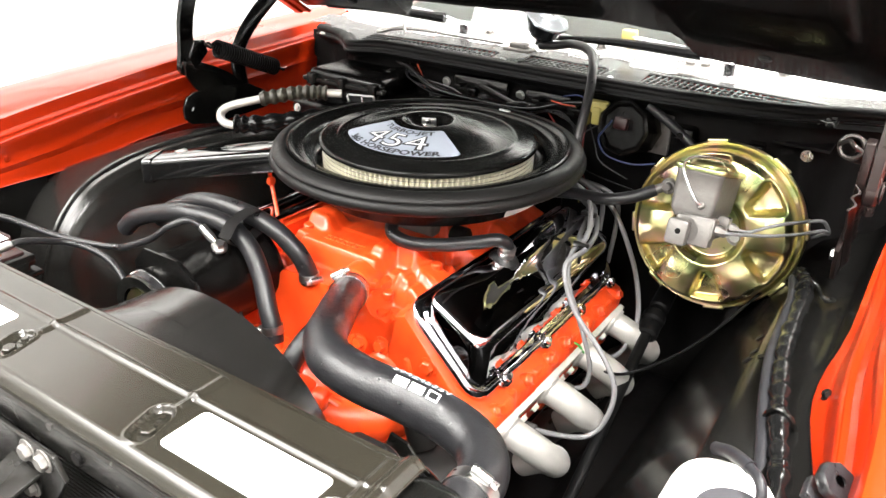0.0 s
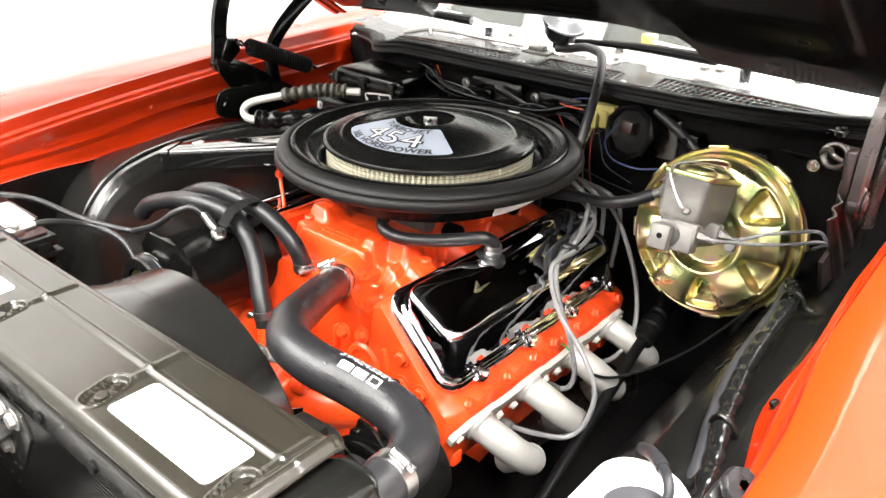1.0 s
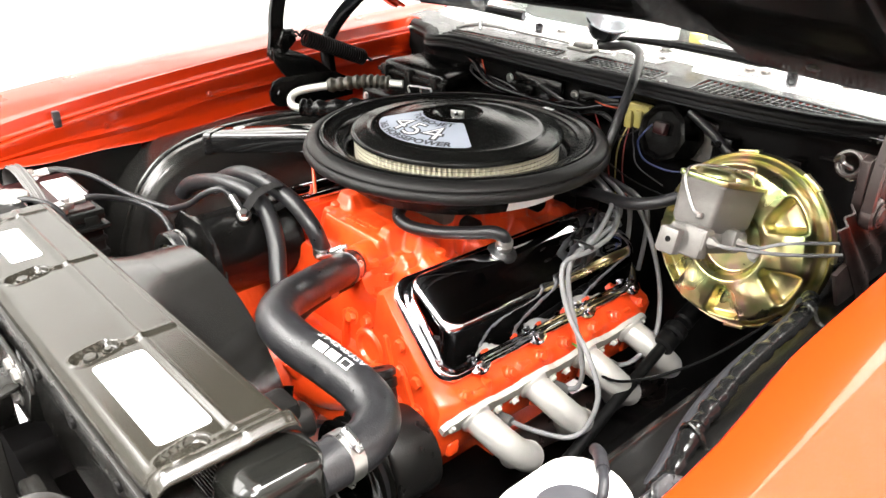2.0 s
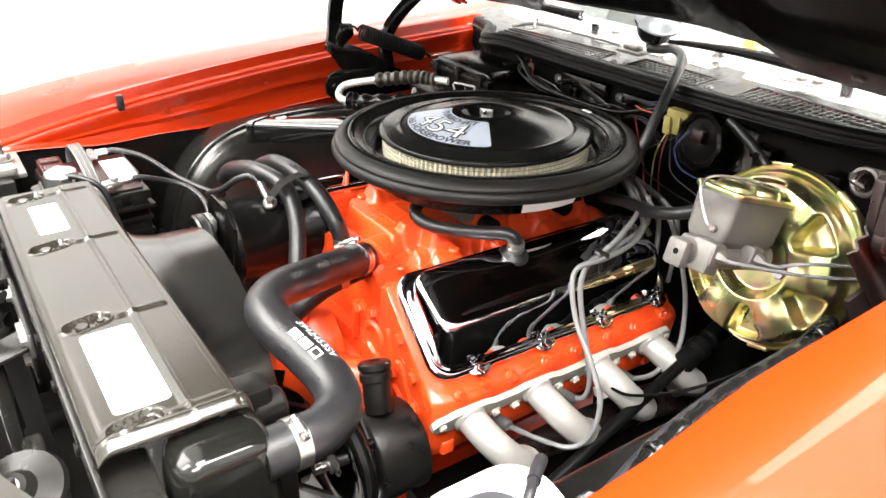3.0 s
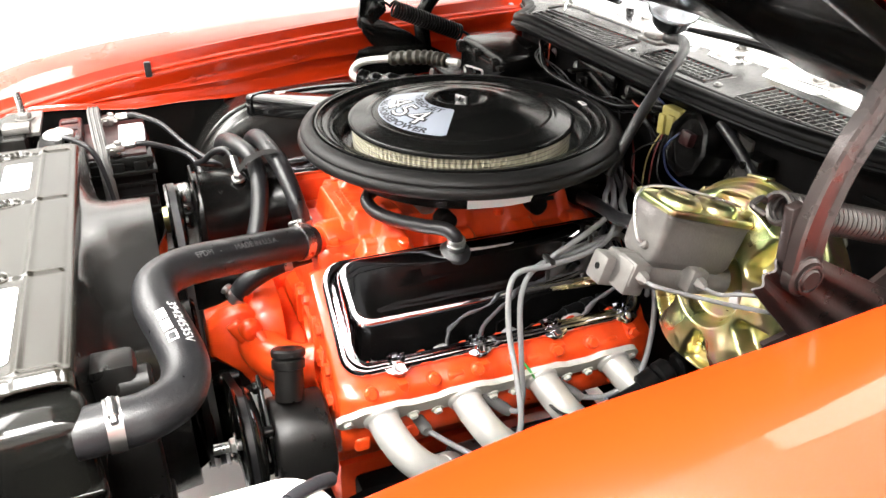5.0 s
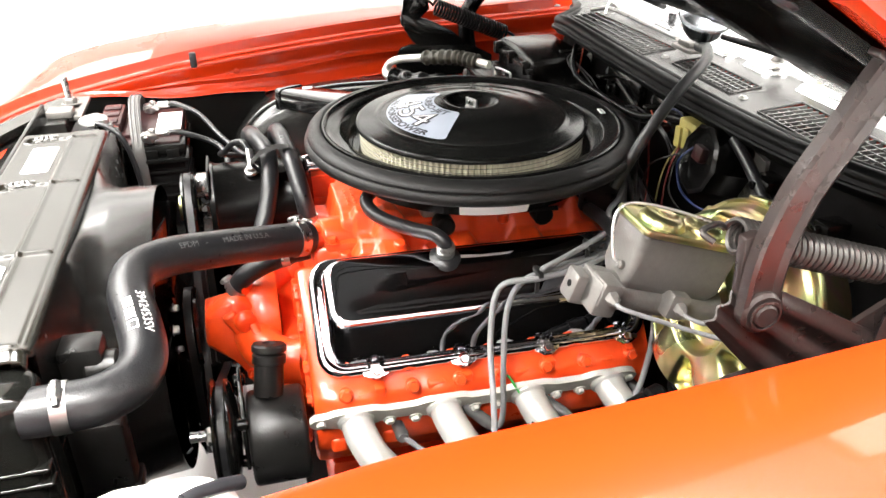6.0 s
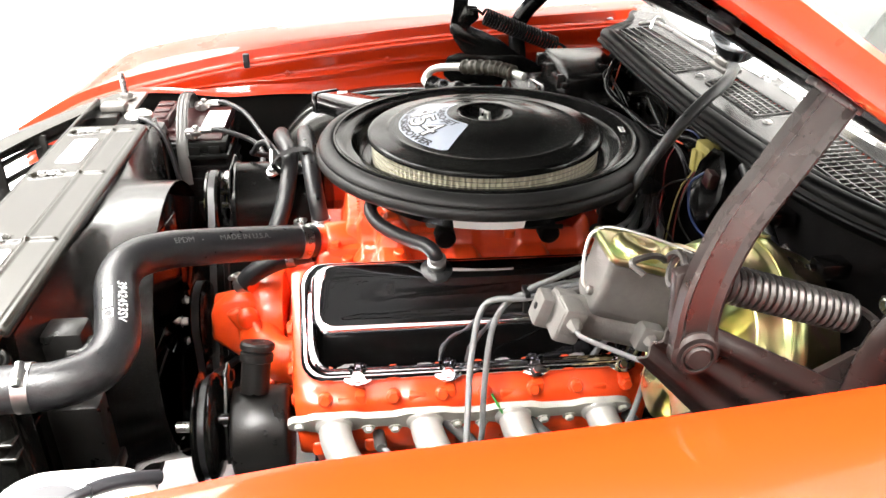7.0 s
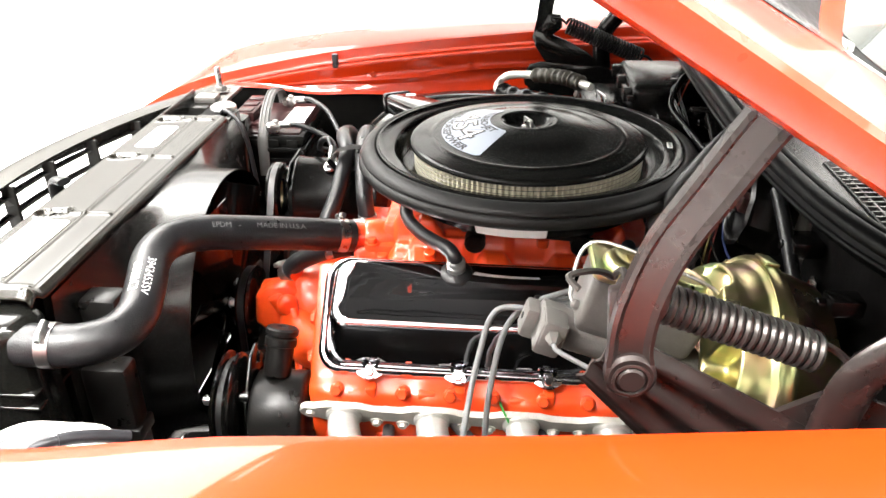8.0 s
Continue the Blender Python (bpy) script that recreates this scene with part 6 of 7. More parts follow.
    part("tube", b, RUBBER, o)
    # shroud
    s = thing("fan_shroud", "black moulded plastic fan shroud round the fan", "fan shroud", (0.0, -0.56, 0.6))
    cx, cz, R = 0.02, 0.60, 0.232
    b = bmn()
    n = 72
    def outer(a):
        ca, sa = math.cos(a), math.sin(a)
        k = min(0.39 / max(abs(ca), 1e-6), 0.222 / max(abs(sa), 1e-6))
        return ca * k, sa * k
    prof = []
    for (yy, mix) in ((-0.612, 1.0), (-0.600, 1.0), (-0.585, 0.35), (-0.560, 0.08), (-0.500, 0.0), (-0.498, -0.012), (-0.503, -0.014), (-0.56, 0.04)):
        loop = []
        for i in range(n):
            a = 2 * math.pi * i / n
            ox, oz = outer(a)
            px, pz = R * math.cos(a), R * math.sin(a)
            loop.append((cx * (1 - max(0, mix)) + lerp(px, ox, mix), yy, cz + lerp(pz, oz, mix)))
        prof.append(loop)
    rings(b, prof)
    part("ring", b, SHROUD, s, "", 50)
    b = bmn()
    box(b, (0.30, -0.60, 0.73), (0.345, -0.545, 0.79), 0.008)
    cyl(b, (0.330, -0.57, 0.752), (0.330, -0.53, 0.752), 0.022, 18, 0.004)
    part("boss", b, PLASTIC, s)
    b = bmn()
    box(b, (0.335, -0.60, 0.40), (0.375, -0.535, 0.70), 0.008)
    box(b, (0.333, -0.602, 0.58), (0.378, -0.530, 0.60), 0.003)
    part("leg", b, PLASTIC, s)
    # fan
    f = thing("cooling_fan", "black steel fan with clutch hub", "fan", (0.03, -0.51, 0.6))
    c = V(0.03, -0.515, 0.60)
    b = bmn()
    lathe(b, [(0.0, 0.03), (0.010, 0.03), (0.012, 0.018), (0.05, 0.014), (0.056, 0.004), (0.056, -0.010), (0.03, -0.014), (0.03, -0.04)], axis(c, (0, -1, 0)), 32)
    hub = part("hub", b, BLACK, f)
    for a in range(4):
        b = bmn()
        bolt(b, c + V(0.032 * math.cos(a * 1.57 + 0.5), 0.012, 0.032 * math.sin(a * 1.57 + 0.5)), (0, 1, 0), 0.007, 0.010)
        part("hub_bolt", b, STEEL, hub)
    for k in range(7):
        a = 2 * math.pi * k / 7 + 0.3
        b = bmn()
        def blade(u, v):
            r = lerp(0.05, 0.212, u)
            w = lerp(0.022, 0.050, u)
            q = (v - 0.5) * 2
            e = V(math.cos(a), 0, math.sin(a))
            g = V(-math.sin(a), 0, math.cos(a))
            return c + e * r + g * q * w + V(0, q * w * 0.62 + 0.006 * (1 - q * q), 0)
        sheet(b, blade, 6, 6, 0.002, (0, 1, 0))
        part("blade", b, BLACK, f)
    b = bmn()
    lathe(b, [(0.062, 0.0), (0.066, 0.004), (0.060, 0.010), (0.060, 0.014), (0.066, 0.020), (0.062, 0.024), (0.02, 0.024)], axis((0.03, -0.462, 0.60), (0, -1, 0)), 40, True)
    part("fan_pulley", b, BLACK, f)


def power_steering():
    t = thing("power_steering_pump", "satin black power steering pump with filler neck", "pump", (0.27, -0.37, 0.5))
    c = V(0.268, 0, 0.548)
    b = bmn()
    # can: a rounded drum that runs up into the neck
    n = 40
    def ring(y, k):
        out = []
        for i in range(n):
            a = 2 * math.pi * i / n
            r = 0.066 + 0.006 * max(0, math.sin(a)) ** 2
            out.append((c.x + r * k * math.cos(a), y, c.z + r * k * math.sin(a)))
        return out
    rings(b, [ring(-0.398, 0.90), ring(-0.396, 0.97), ring(-0.392, 1.0), ring(-0.324, 1.0), ring(-0.320, 0.98), ring(-0.317, 0.90)], True, True, True)
    part("reservoir", b, PLASTIC, t, "satin black drum", 45)
    b = bmn()
    cyl(b, (0.262, -0.365, 0.62), (0.240, -0.358, 0.672), 0.0205, 22)
    part("neck", b, PLASTIC, t)
    b = bmn()
    lathe(b, [(0.0215, -0.012), (0.0235, -0.011), (0.0235, 0.0), (0.0205, 0.002), (0.0215, 0.004), (0.0245, 0.006), (0.0245, 0.013), (0.022, 0.016), (0.010, 0.0165), (0.008, 0.015), (0.0, 0.015)], axis((0.240, -0.358, 0.672), (-0.022, 0.007, 0.052)), 26)
    part("filler_cap", b, PLASTIC, t, "black plastic filler cap")
    b = bmn()
    prism(b, [(0.215, -0.400, 0.60), (0.235, -0.400, 0.655), (0.262, -0.400, 0.65), (0.31, -0.400, 0.60), (0.32, -0.400, 0.54), (0.27, -0.400, 0.51), (0.22, -0.400, 0.53)], (0, -0.005, 0), 0.001)
    for y0 in (-0.425,):
        for x, z in ((0.232, 0.63), (0.300, 0.605), (0.29, 0.53)):
            cyl(b, (x, -0.412, z), (x, -0.396, z), 0.009, 12, 0.002)
    part("bracket", b, BLACK, t)
    m = axis((0.278, -0.408, 0.575), (0, -1, 0))
    b = bmn()
    lathe(b, [(0.02, 0.0), (0.045, 0.002), (0.070, 0.008), (0.076, 0.012), (0.078, 0.016), (0.066, 0.020), (0.062, 0.023), (0.068, 0.026), (0.078, 0.030), (0.080, 0.033), (0.076, 0.035), (0.060, 0.033), (0.030, 0.018), (0.012, 0.018)], m, 48, True)
    p = part("pulley", b, BLACK, t, "gloss black grooved pulley", 50)
    b = bmn()
    cyl(b, (0.278, -0.426, 0.575), (0.276, -0.478, 0.577), 0.0075, 14, 0.001)
    bolt(b, (0.278, -0.446, 0.575), (0, -1, 0), 0.013, 0.010)
    part("hub_nut", b, STEEL, p)
    # V-belts
    be = thing("drive_belt", "black rubber V-belt round the pulleys", "belt", (0.15, -0.455, 0.5), "drive belts")
    b = bmn()
    def loop(c1, r1, c2, r2, y):
        d = (V(c2[0], 0, c2[1]) - V(c1[0], 0, c1[1]))
        a0 = math.atan2(d.z, d.x)
        off = math.acos((r1 - r2) / d.length)
        out = []
        for k in range(25):
            a = a0 + off + (2 * math.pi - 2 * off) * k / 24
            out.append(V(c1[0] + r1 * math.cos(a), y, c1[1] + r1 * math.sin(a)))
        for k in range(25):
            a = a0 - off + 2 * off * k / 24
            out.append(V(c2[0] + r2 * math.cos(a), y, c2[1] + r2 * math.sin(a)))
        return out
    def belt(bm, P, cen):
        n = len(P)
        L = [[], [], [], []]
        for i, p in enumerate(P):
            tg = (P[(i + 1) % n] - P[i - 1]).normalized()
            nn = V(tg.z, 0, -tg.x)
            for k, (dy, dn) in enumerate(((-0.006, 0.003), (0.006, 0.003), (0.004, -0.005), (-0.004, -0.005))):
                L[k].append(p + V(0, dy, 0) + nn * dn)
        rings(bm, L + [L[0]])
    belt(b, loop((0.278, 0.575), 0.067, (0.02, 0.42), 0.075, -0.431), None)
    part("belt", b, RUBBER, be)
    be = thing("drive_belt", "black rubber V-belt round the fan pulley", "belt", (0.0, -0.475, 0.6), "drive belts")
    b = bmn()
    belt(b, loop((0.03, 0.60), 0.062, (0.02, 0.42), 0.075, -0.475), None)
    part("belt", b, RUBBER, be)
    be = thing("drive_belt", "black rubber V-belt to the compressor", "belt", (-0.1, -0.48, 0.6), "drive belts")
    b = bmn()
    belt(b, loop((-0.165, 0.725), 0.058, (0.02, 0.42), 0.075, -0.462), None)
    part("belt", b, RUBBER, be)
    c2 = thing("crank_pulley", "black grooved crankshaft pulley", "pulley", (0.02, -0.45, 0.42))
    b = bmn()
    lathe(b, [(0.02, -0.03), (0.08, -0.03), (0.082, 0.0), (0.074, 0.005), (0.082, 0.01), (0.074, 0.02), (0.082, 0.03), (0.074, 0.04), (0.08, 0.045), (0.03, 0.05)], axis((0.02, -0.44, 0.42), (0, -1, 0)), 40, True, True)
    part("wheel", b, BLACK, c2)


def compressor():
    t = thing("compressor", "black cylindrical compressor with gold clutch pulley", "compressor", (-0.19, -0.35, 0.68))
    c = V(-0.165, 0, 0.725)
    b = bmn()
    lathe(b, [(0.060, -0.427), (0.075, -0.426), (0.0765, -0.418), (0.073, -0.414), (0.073, -0.275), (0.0765, -0.271), (0.0765, -0.262), (0.05, -0.25), (0.0, -0.248)], Matrix.Translation((c.x, 0, c.z)) @ axis((0, 0, 0), (0, 1, 0)), 48, True)
    part("case", b, CASEBLACK, t, "smooth black cylinder", 45)
    b = bmn()
    m = Matrix.Translation((c.x, 0, c.z)) @ axis((0, 0, 0), (0, 1, 0))
    lathe(b, [(0.0, -0.482), (0.022, -0.482), (0.024, -0.474), (0.040, -0.472), (0.042, -0.468)], m, 36)
    part("clutch_plate", b, ZINC, t, "gold plated clutch plate")
    b = bmn()
    lathe(b, [(0.044, -0.474), (0.060, -0.474), (0.062, -0.470), (0.055, -0.463), (0.062, -0.456), (0.060, -0.452), (0.048, -0.448)], m, 40)
    part("pulley", b, BLACK, t)
    b = bmn()
    box(b, (-0.222, -0.452, 0.742), (-0.180, -0.430, 0.768), 0.006)
    box(b, (-0.240, -0.448, 0.708), (-0.208, -0.428, 0.748), 0.006)
    box(b, (-0.236, -0.450, 0.675), (-0.214, -0.430, 0.712), 0.005)
    cyl(b, (-0.228, -0.456, 0.735), (-0.228, -0.424, 0.735), 0.011, 14, 0.003)
    for k in range(3):
        cyl(b, (-0.216 + 0.004 * k, -0.462, 0.752 - 0.026 * k), (-0.216 + 0.004 * k, -0.440, 0.752 - 0.026 * k), 0.0065, 10, 0.001)
    part("front_lug", b, ALU, t, "bright cast aluminium lugs")
    each("lug_bolt", [lambda b, x=x, z=z: bolt(b, (x, -0.454, z), (0, -1, 0), 0.0085, 0.010) for x, z in ((-0.192, 0.756), (-0.226, 0.700))], ZINC, t)
    b = bmn()
    prism(b, [(-0.240, -0.428, 0.697), (-0.236, -0.428, 0.775), (-0.208, -0.428, 0.803), (-0.135, -0.428, 0.803), (-0.100, -0.428, 0.780), (-0.098, -0.428, 0.657), (-0.153, -0.428, 0.637)], (0, 0.004, 0), 0.001)
    part("mount_plate", b, CASEBLACK, t)
    # battery lead end bolted on the case
    f = thing("cable_terminal", "bolted bright ring terminal with crimped lug", "terminal", (-0.131, -0.351, 0.79))
    b = bmn()
    o = V(-0.131, -0.351, 0.798)
    e = V(-0.165, -0.352, 0.822)
    d = (e - o).normalized()
    lathe(b, [(0.005, 0.0), (0.0115, 0.0), (0.0115, 0.003), (0.005, 0.003)], axis(o - V(0, 0, 0.003), (0.35, -0.2, 1)), 24)
    sweep(b, [o + d * 0.008, o + d * 0.014, o + d * 0.02, o + d * 0.042], lambda q: 0.0045 if q < 0.2 else (0.006 if q < 0.6 else 0.0068), 12, True)
    part("lug", b, STEEL, f)
    b = bmn()
    bolt(b, o + V(0, 0, 0.0005), (0.35, -0.2, 1), 0.0085, 0.009)
    part("bolt", b, STEEL, f)
    # cables from the battery
    for P in ([(-0.609, -0.520, 0.7785), (-0.600, -0.495, 0.779), (-0.560, -0.450, 0.766), (-0.492, -0.410, 0.738), (-0.42, -0.375, 0.726), (-0.374, -0.357, 0.728), (-0.325, -0.375, 0.752), (-0.30, -0.405, 0.768), (-0.24, -0.395, 0.795), (-0.205, -0.380, 0.822), (-0.182, -0.362, 0.832), (-0.163, -0.352, 0.821)],
              [(-0.439, -0.512, 0.7715), (-0.438, -0.485, 0.770), (-0.432, -0.427, 0.748), (-0.40, -0.402, 0.735), (-0.345, -0.398, 0.722), (-0.29, -0.41, 0.69), (-0.25, -0.42, 0.62)]):
        w = thing("battery_cable", "black battery cable draped along the engine bay", "cable", P[0], "battery cables")
        b = bmn()
        tube(b, P, 0.0055, 12)
        part("cable", b, RUBBER, w)


def battery():
    t = thing("battery", "maroon and black car battery with white label", "battery", (-0.53, -0.565, 0.55))
    x0, x1, y0, y1 = -0.640, -0.428, -0.655, -0.478
    b = bmn()
    box(b, (x0 + 0.006, y0 + 0.006, 0.56), (x1 - 0.006, y1 - 0.006, 0.735), 0.006)
    part("case", b, MATTE, t, "ribbed black lower case")
    each("rib", [lambda b, z=0.60 + 0.028 * k: box(b, (x0 + 0.001, y0 + 0.001, z), (x1 - 0.002, y1 - 0.002, z + 0.010), 0.003) for k in range(4)], MATTE, t)
    b = bmn()
    box(b, (x0, y0, 0.728), (x1, y1, 0.748), 0.004)
    box(b, (x0 + 0.002, y0 + 0.002, 0.712), (x1 + 0.009, y1 + 0.004, 0.722), 0.003)
    for k in range(4):
        box(b, (x1 - 0.004, y0 + 0.012 + 0.042 * k, 0.715), (x1 + 0.004, y0 + 0.038 + 0.042 * k, 0.740), 0.003)
    part("rim", b, LIDBLACK, t, "black stepped rim below the lid")
    b = bmn()
    box(b, (x0 + 0.004, y0 + 0.004, 0.745), (x1 - 0.050, y1 - 0.004, 0.7605), 0.005)
    box(b, (x1 - 0.054, y0 + 0.006, 0.745), (x1 - 0.012, y1 - 0.010, 0.7525), 0.003)
    box(b, (x0 + 0.008, y1 - 0.0075, 0.758), (x1 - 0.054, y1 - 0.0055, 0.7665), 0.0008)
    part("lid", b, BATT, t, "maroon plastic lid with moulded ridges")
    b = bmn()
    box(b, (x0 + 0.020, y0 + 0.008, 0.759), (x1 - 0.060, y0 + 0.052, 0.782), 0.004)
    for k in range(3):
        box(b, (x0 + 0.030 + 0.044 * k, y0 + 0.012, 0.780), (x0 + 0.060 + 0.044 * k, y0 + 0.046, 0.786), 0.003)
    part("vent_cap", b, BATT, t, "maroon vent cap bar")
    b = bmn()
    prism(b, [(-0.599, -0.535, 0.7612), (-0.487, -0.537, 0.7612), (-0.485, -0.487, 0.7612), (-0.599, -0.485, 0.7612)], (0, 0, 0.0010))
    part("label", b, WHITE, t, "blank white label")
    for x, y, z in ((-0.611, -0.552, 0.758), (-0.441, -0.545, 0.752)):
        b = bmn()
        cyl(b, (x, y, z), (x, y, z + 0.024), 0.009, 16, 0.002, 0.008)
        box(b, (x - 0.012, y - 0.016, z + 0.008), (x + 0.012, y + 0.018, z + 0.022), 0.004)
        cyl(b, (x, y + 0.014, z + 0.018), (x + 0.002, y + 0.040, z + 0.020), 0.0075, 12, 0.002)
        bolt(b, (x + 0.004, y + 0.006, z + 0.021), (0, 0, 1), 0.007, 0.009)
        bolt(b, (x + 0.013, y - 0.006, z + 0.014), (1, 0, 0), 0.006, 0.008)
        part("terminal", b, STEEL, t, "lead post with bolted clamp")
    # strap over the top
    s = thing("battery_strap", "ribbed grey rubber battery hold-down strap", "strap", (-0.5, -0.576, 0.77))
    b = bmn()
    P = spline([(-0.650, -0.576, 0.70), (-0.643, -0.576, 0.77), (-0.61, -0.576, 0.800), (-0.551, -0.576, 0.809), (-0.49, -0.573, 0.790), (-0.445, -0.570, 0.760), (-0.424, -0.569, 0.735), (-0.412, -0.567, 0.66)], 6)
    sweep(b, P, 0.012, 8, True, 0.25)
    for dx in (-0.008, 0.0, 0.008):
        sweep(b, [p + V(0, dx, 0.0035) for p in P], 0.0016, 6)
    part("strap", b, GREYRUB, s)
    y = thing("battery_tray", "black steel battery tray beside the radiator", "tray", (-0.52, -0.52, 0.5))
    b = bmn()
    box(b, (-0.66, -0.66, 0.535), (-0.38, -0.40, 0.56), 0.006)
    box(b, (-0.60, -0.60, 0.30), (-0.44, -0.46, 0.535), 0.01)
    part("tray", b, SATIN, y)
    # fender bumper screw on the corner bracket
    k = thing("hood_bumper", "adjustable hood bumper screw on a steel bracket", "bumper", (-0.57, -0.70, 0.8))
    b = bmn()
    cyl(b, (-0.575, -0.705, 0.80), (-0.578, -0.708, 0.862), 0.0065, 12, 0.001)
    part("screw", b, STEEL, k)
    b = bmn()
    bolt(b, (-0.575, -0.705, 0.806), (0, 0, 1), 0.014, 0.012)
    box(b, (-0.64, -0.745, 0.790), (-0.50, -0.675, 0.800), 0.003)
    box(b, (-0.53, -0.74, 0.800), (-0.49, -0.69, 0.815), 0.004)
    part("bracket", b, CAST, k)


def grille():
    t = thing("grille", "black slatted front grille ahead of the radiator", "grille", (0, -0.9, 0.6))
    b = bmn()
    def front(x):
        return -0.890 + 0.55 * x * x
    P = [V(x, front(x) - 0.012, 0.80) for x in [-0.58 + 1.16 * i / 24 for i in range(25)]]
    def top(u, v):
        x = lerp(-0.60, 0.60, u)
        k = max(0.0, (v - 0.45) / 0.55)
        return (x, front(x) - 0.085 * v, 0.806 + 0.004 * math.sin(v * 3) - 0.05 * k ** 2)
    sheet(b, top, 40, 12, 0.004)
    part("header_panel", b, SUPPORT, t, "semi-gloss header panel above the slats")
    for k in range(10):
        b = bmn()
        z = 0.778 - 0.034 * k
        P2 = [V(p.x, p.y + 0.0, z) for p in P]
        sweep(b, P2, 0.011, 8, True, 0.28)
        part("slat", b, SATIN, t)
    for k in range(9):
        x = -0.48 + 0.12 * k
        y = front(x) - 0.012
        b = bmn()
        box(b, (x - 0.004, y - 0.004, 0.45), (x + 0.004, y + 0.020, 0.80), 0.001)
        part("upright", b, SATIN, t)
    g = thing("grille_header", "satin black filler panel between grille and radiator", "filler panel", (0, -0.85, 0.79))
    b = bmn()
    box(b, (-0.46, -0.800, 0.770), (-0.12, -0.757, 0.778), 0.002)
    part("panel", b, SATIN, g)
    # latch support with its safety hook and hose
    s = thing("hood_latch_support", "black steel hood latch support bracket with bolts", "latch support", (0.02, -0.8, 0.7))
    b = bmn()
    prism(b, [(-0.075, -0.757, 0.80), (0.10, -0.757, 0.80), (0.115, -0.757, 0.775), (0.06, -0.757, 0.70), (-0.05, -0.757, 0.70)], (0, -0.006, 0), 0.002)
    prism(b, [(0.02, -0.763, 0.77), (0.07, -0.763, 0.765), (0.06, -0.86, 0.735), (0.02, -0.87, 0.735)], (0, 0, -0.006), 0.002)
    part("bracket", b, SATIN, s)
    each("bolt", [lambda b, x=x, z=z: bolt(b, (x, -0.763, z), (0, -1, 0), 0.009, 0.008) for x, z in ((0.084, 0.788), (0.055, 0.787), (-0.05, 0.785), (0.045, 0.735))], CAST, s)
    b = bmn()
    box(b, (0.0, -0.815, 0.42), (0.05, -0.795, 0.76), 0.006)
    box(b, (0.10, -0.80, 0.62), (0.22, -0.775, 0.66), 0.006)
    part("strut", b, SATIN, s)
    hn = thing("horn", "black round disc horn behind the grille", "horn", (0.22, -0.82, 0.62))
    b = bmn()
    lathe(b, [(0.0, 0.03), (0.02, 0.03), (0.028, 0.02), (0.055, 0.014), (0.058, 0.006), (0.055, 0.0), (0.03, -0.02), (0.0, -0.022)], axis((0.22, -0.815, 0.66), (0.3, -0.3, 0.9)), 36)
    part("disc", b, SATIN, hn)
    bolt_bm = bmn()
    bolt(bolt_bm, (0.229, -0.824, 0.687), (0.3, -0.3, 0.9), 0.009, 0.008)
    part("nut", bolt_bm, STEEL, hn)
    sp = thing("splash_panel", "matte black splash panel behind the grille", "splash panel", (0, -0.84, 0.48))
    b = bmn()
    sheet(b, lambda u, v: (lerp(-0.62, 0.62, u), lerp(-0.76, -0.90, v) + 0.30 * (2 * u - 1) ** 2 * 0.2 * v, 0.50 + 0.02 * v), 24, 6, 0.004)
    part("sheet", b, MATTE, sp)
    b = bmn()
    tube(b, [(0.02, -0.775, 0.82), (0.005, -0.80, 0.815), (-0.01, -0.81, 0.78), (-0.012, -0.805, 0.70), (0.0, -0.80, 0.60)], 0.013, 12, 8, 0.5)
    part("catch", b, RUBBER, s)
    # front bumper seen past the grille
    v = thing("front_bumper", "chrome front bumper below the grille", "bumper", (0, -1.0, 0.4))
    b = bmn()
    P = spline([(-0.93, -0.82, 0.46), (-0.7, -1.0, 0.46), (-0.3, -1.05, 0.46), (0.3, -1.05, 0.46), (0.7, -1.0, 0.46), (0.93, -0.82, 0.46)], 8)
    sweep(b, P, 0.085, 14, True, 0.35)
    part("bar", b, CHROME, v)
    # headlamp buckets close the front corners
    for sx in (-1, 1):
        hb = thing("headlamp_bucket", "black headlamp housing inside the fender", "headlamp housing", (sx * 0.75, -0.9, 0.6), "headlamp housings")
        b = bmn()
        lathe(b, [(0.09, 0.0), (0.095, 0.03), (0.085, 0.08), (0.05, 0.11), (0.0, 0.115)], axis((sx * 0.78, -0.97, 0.62), (0, 1, 0)), 28)
        part("bucket", b, SATIN, hb)


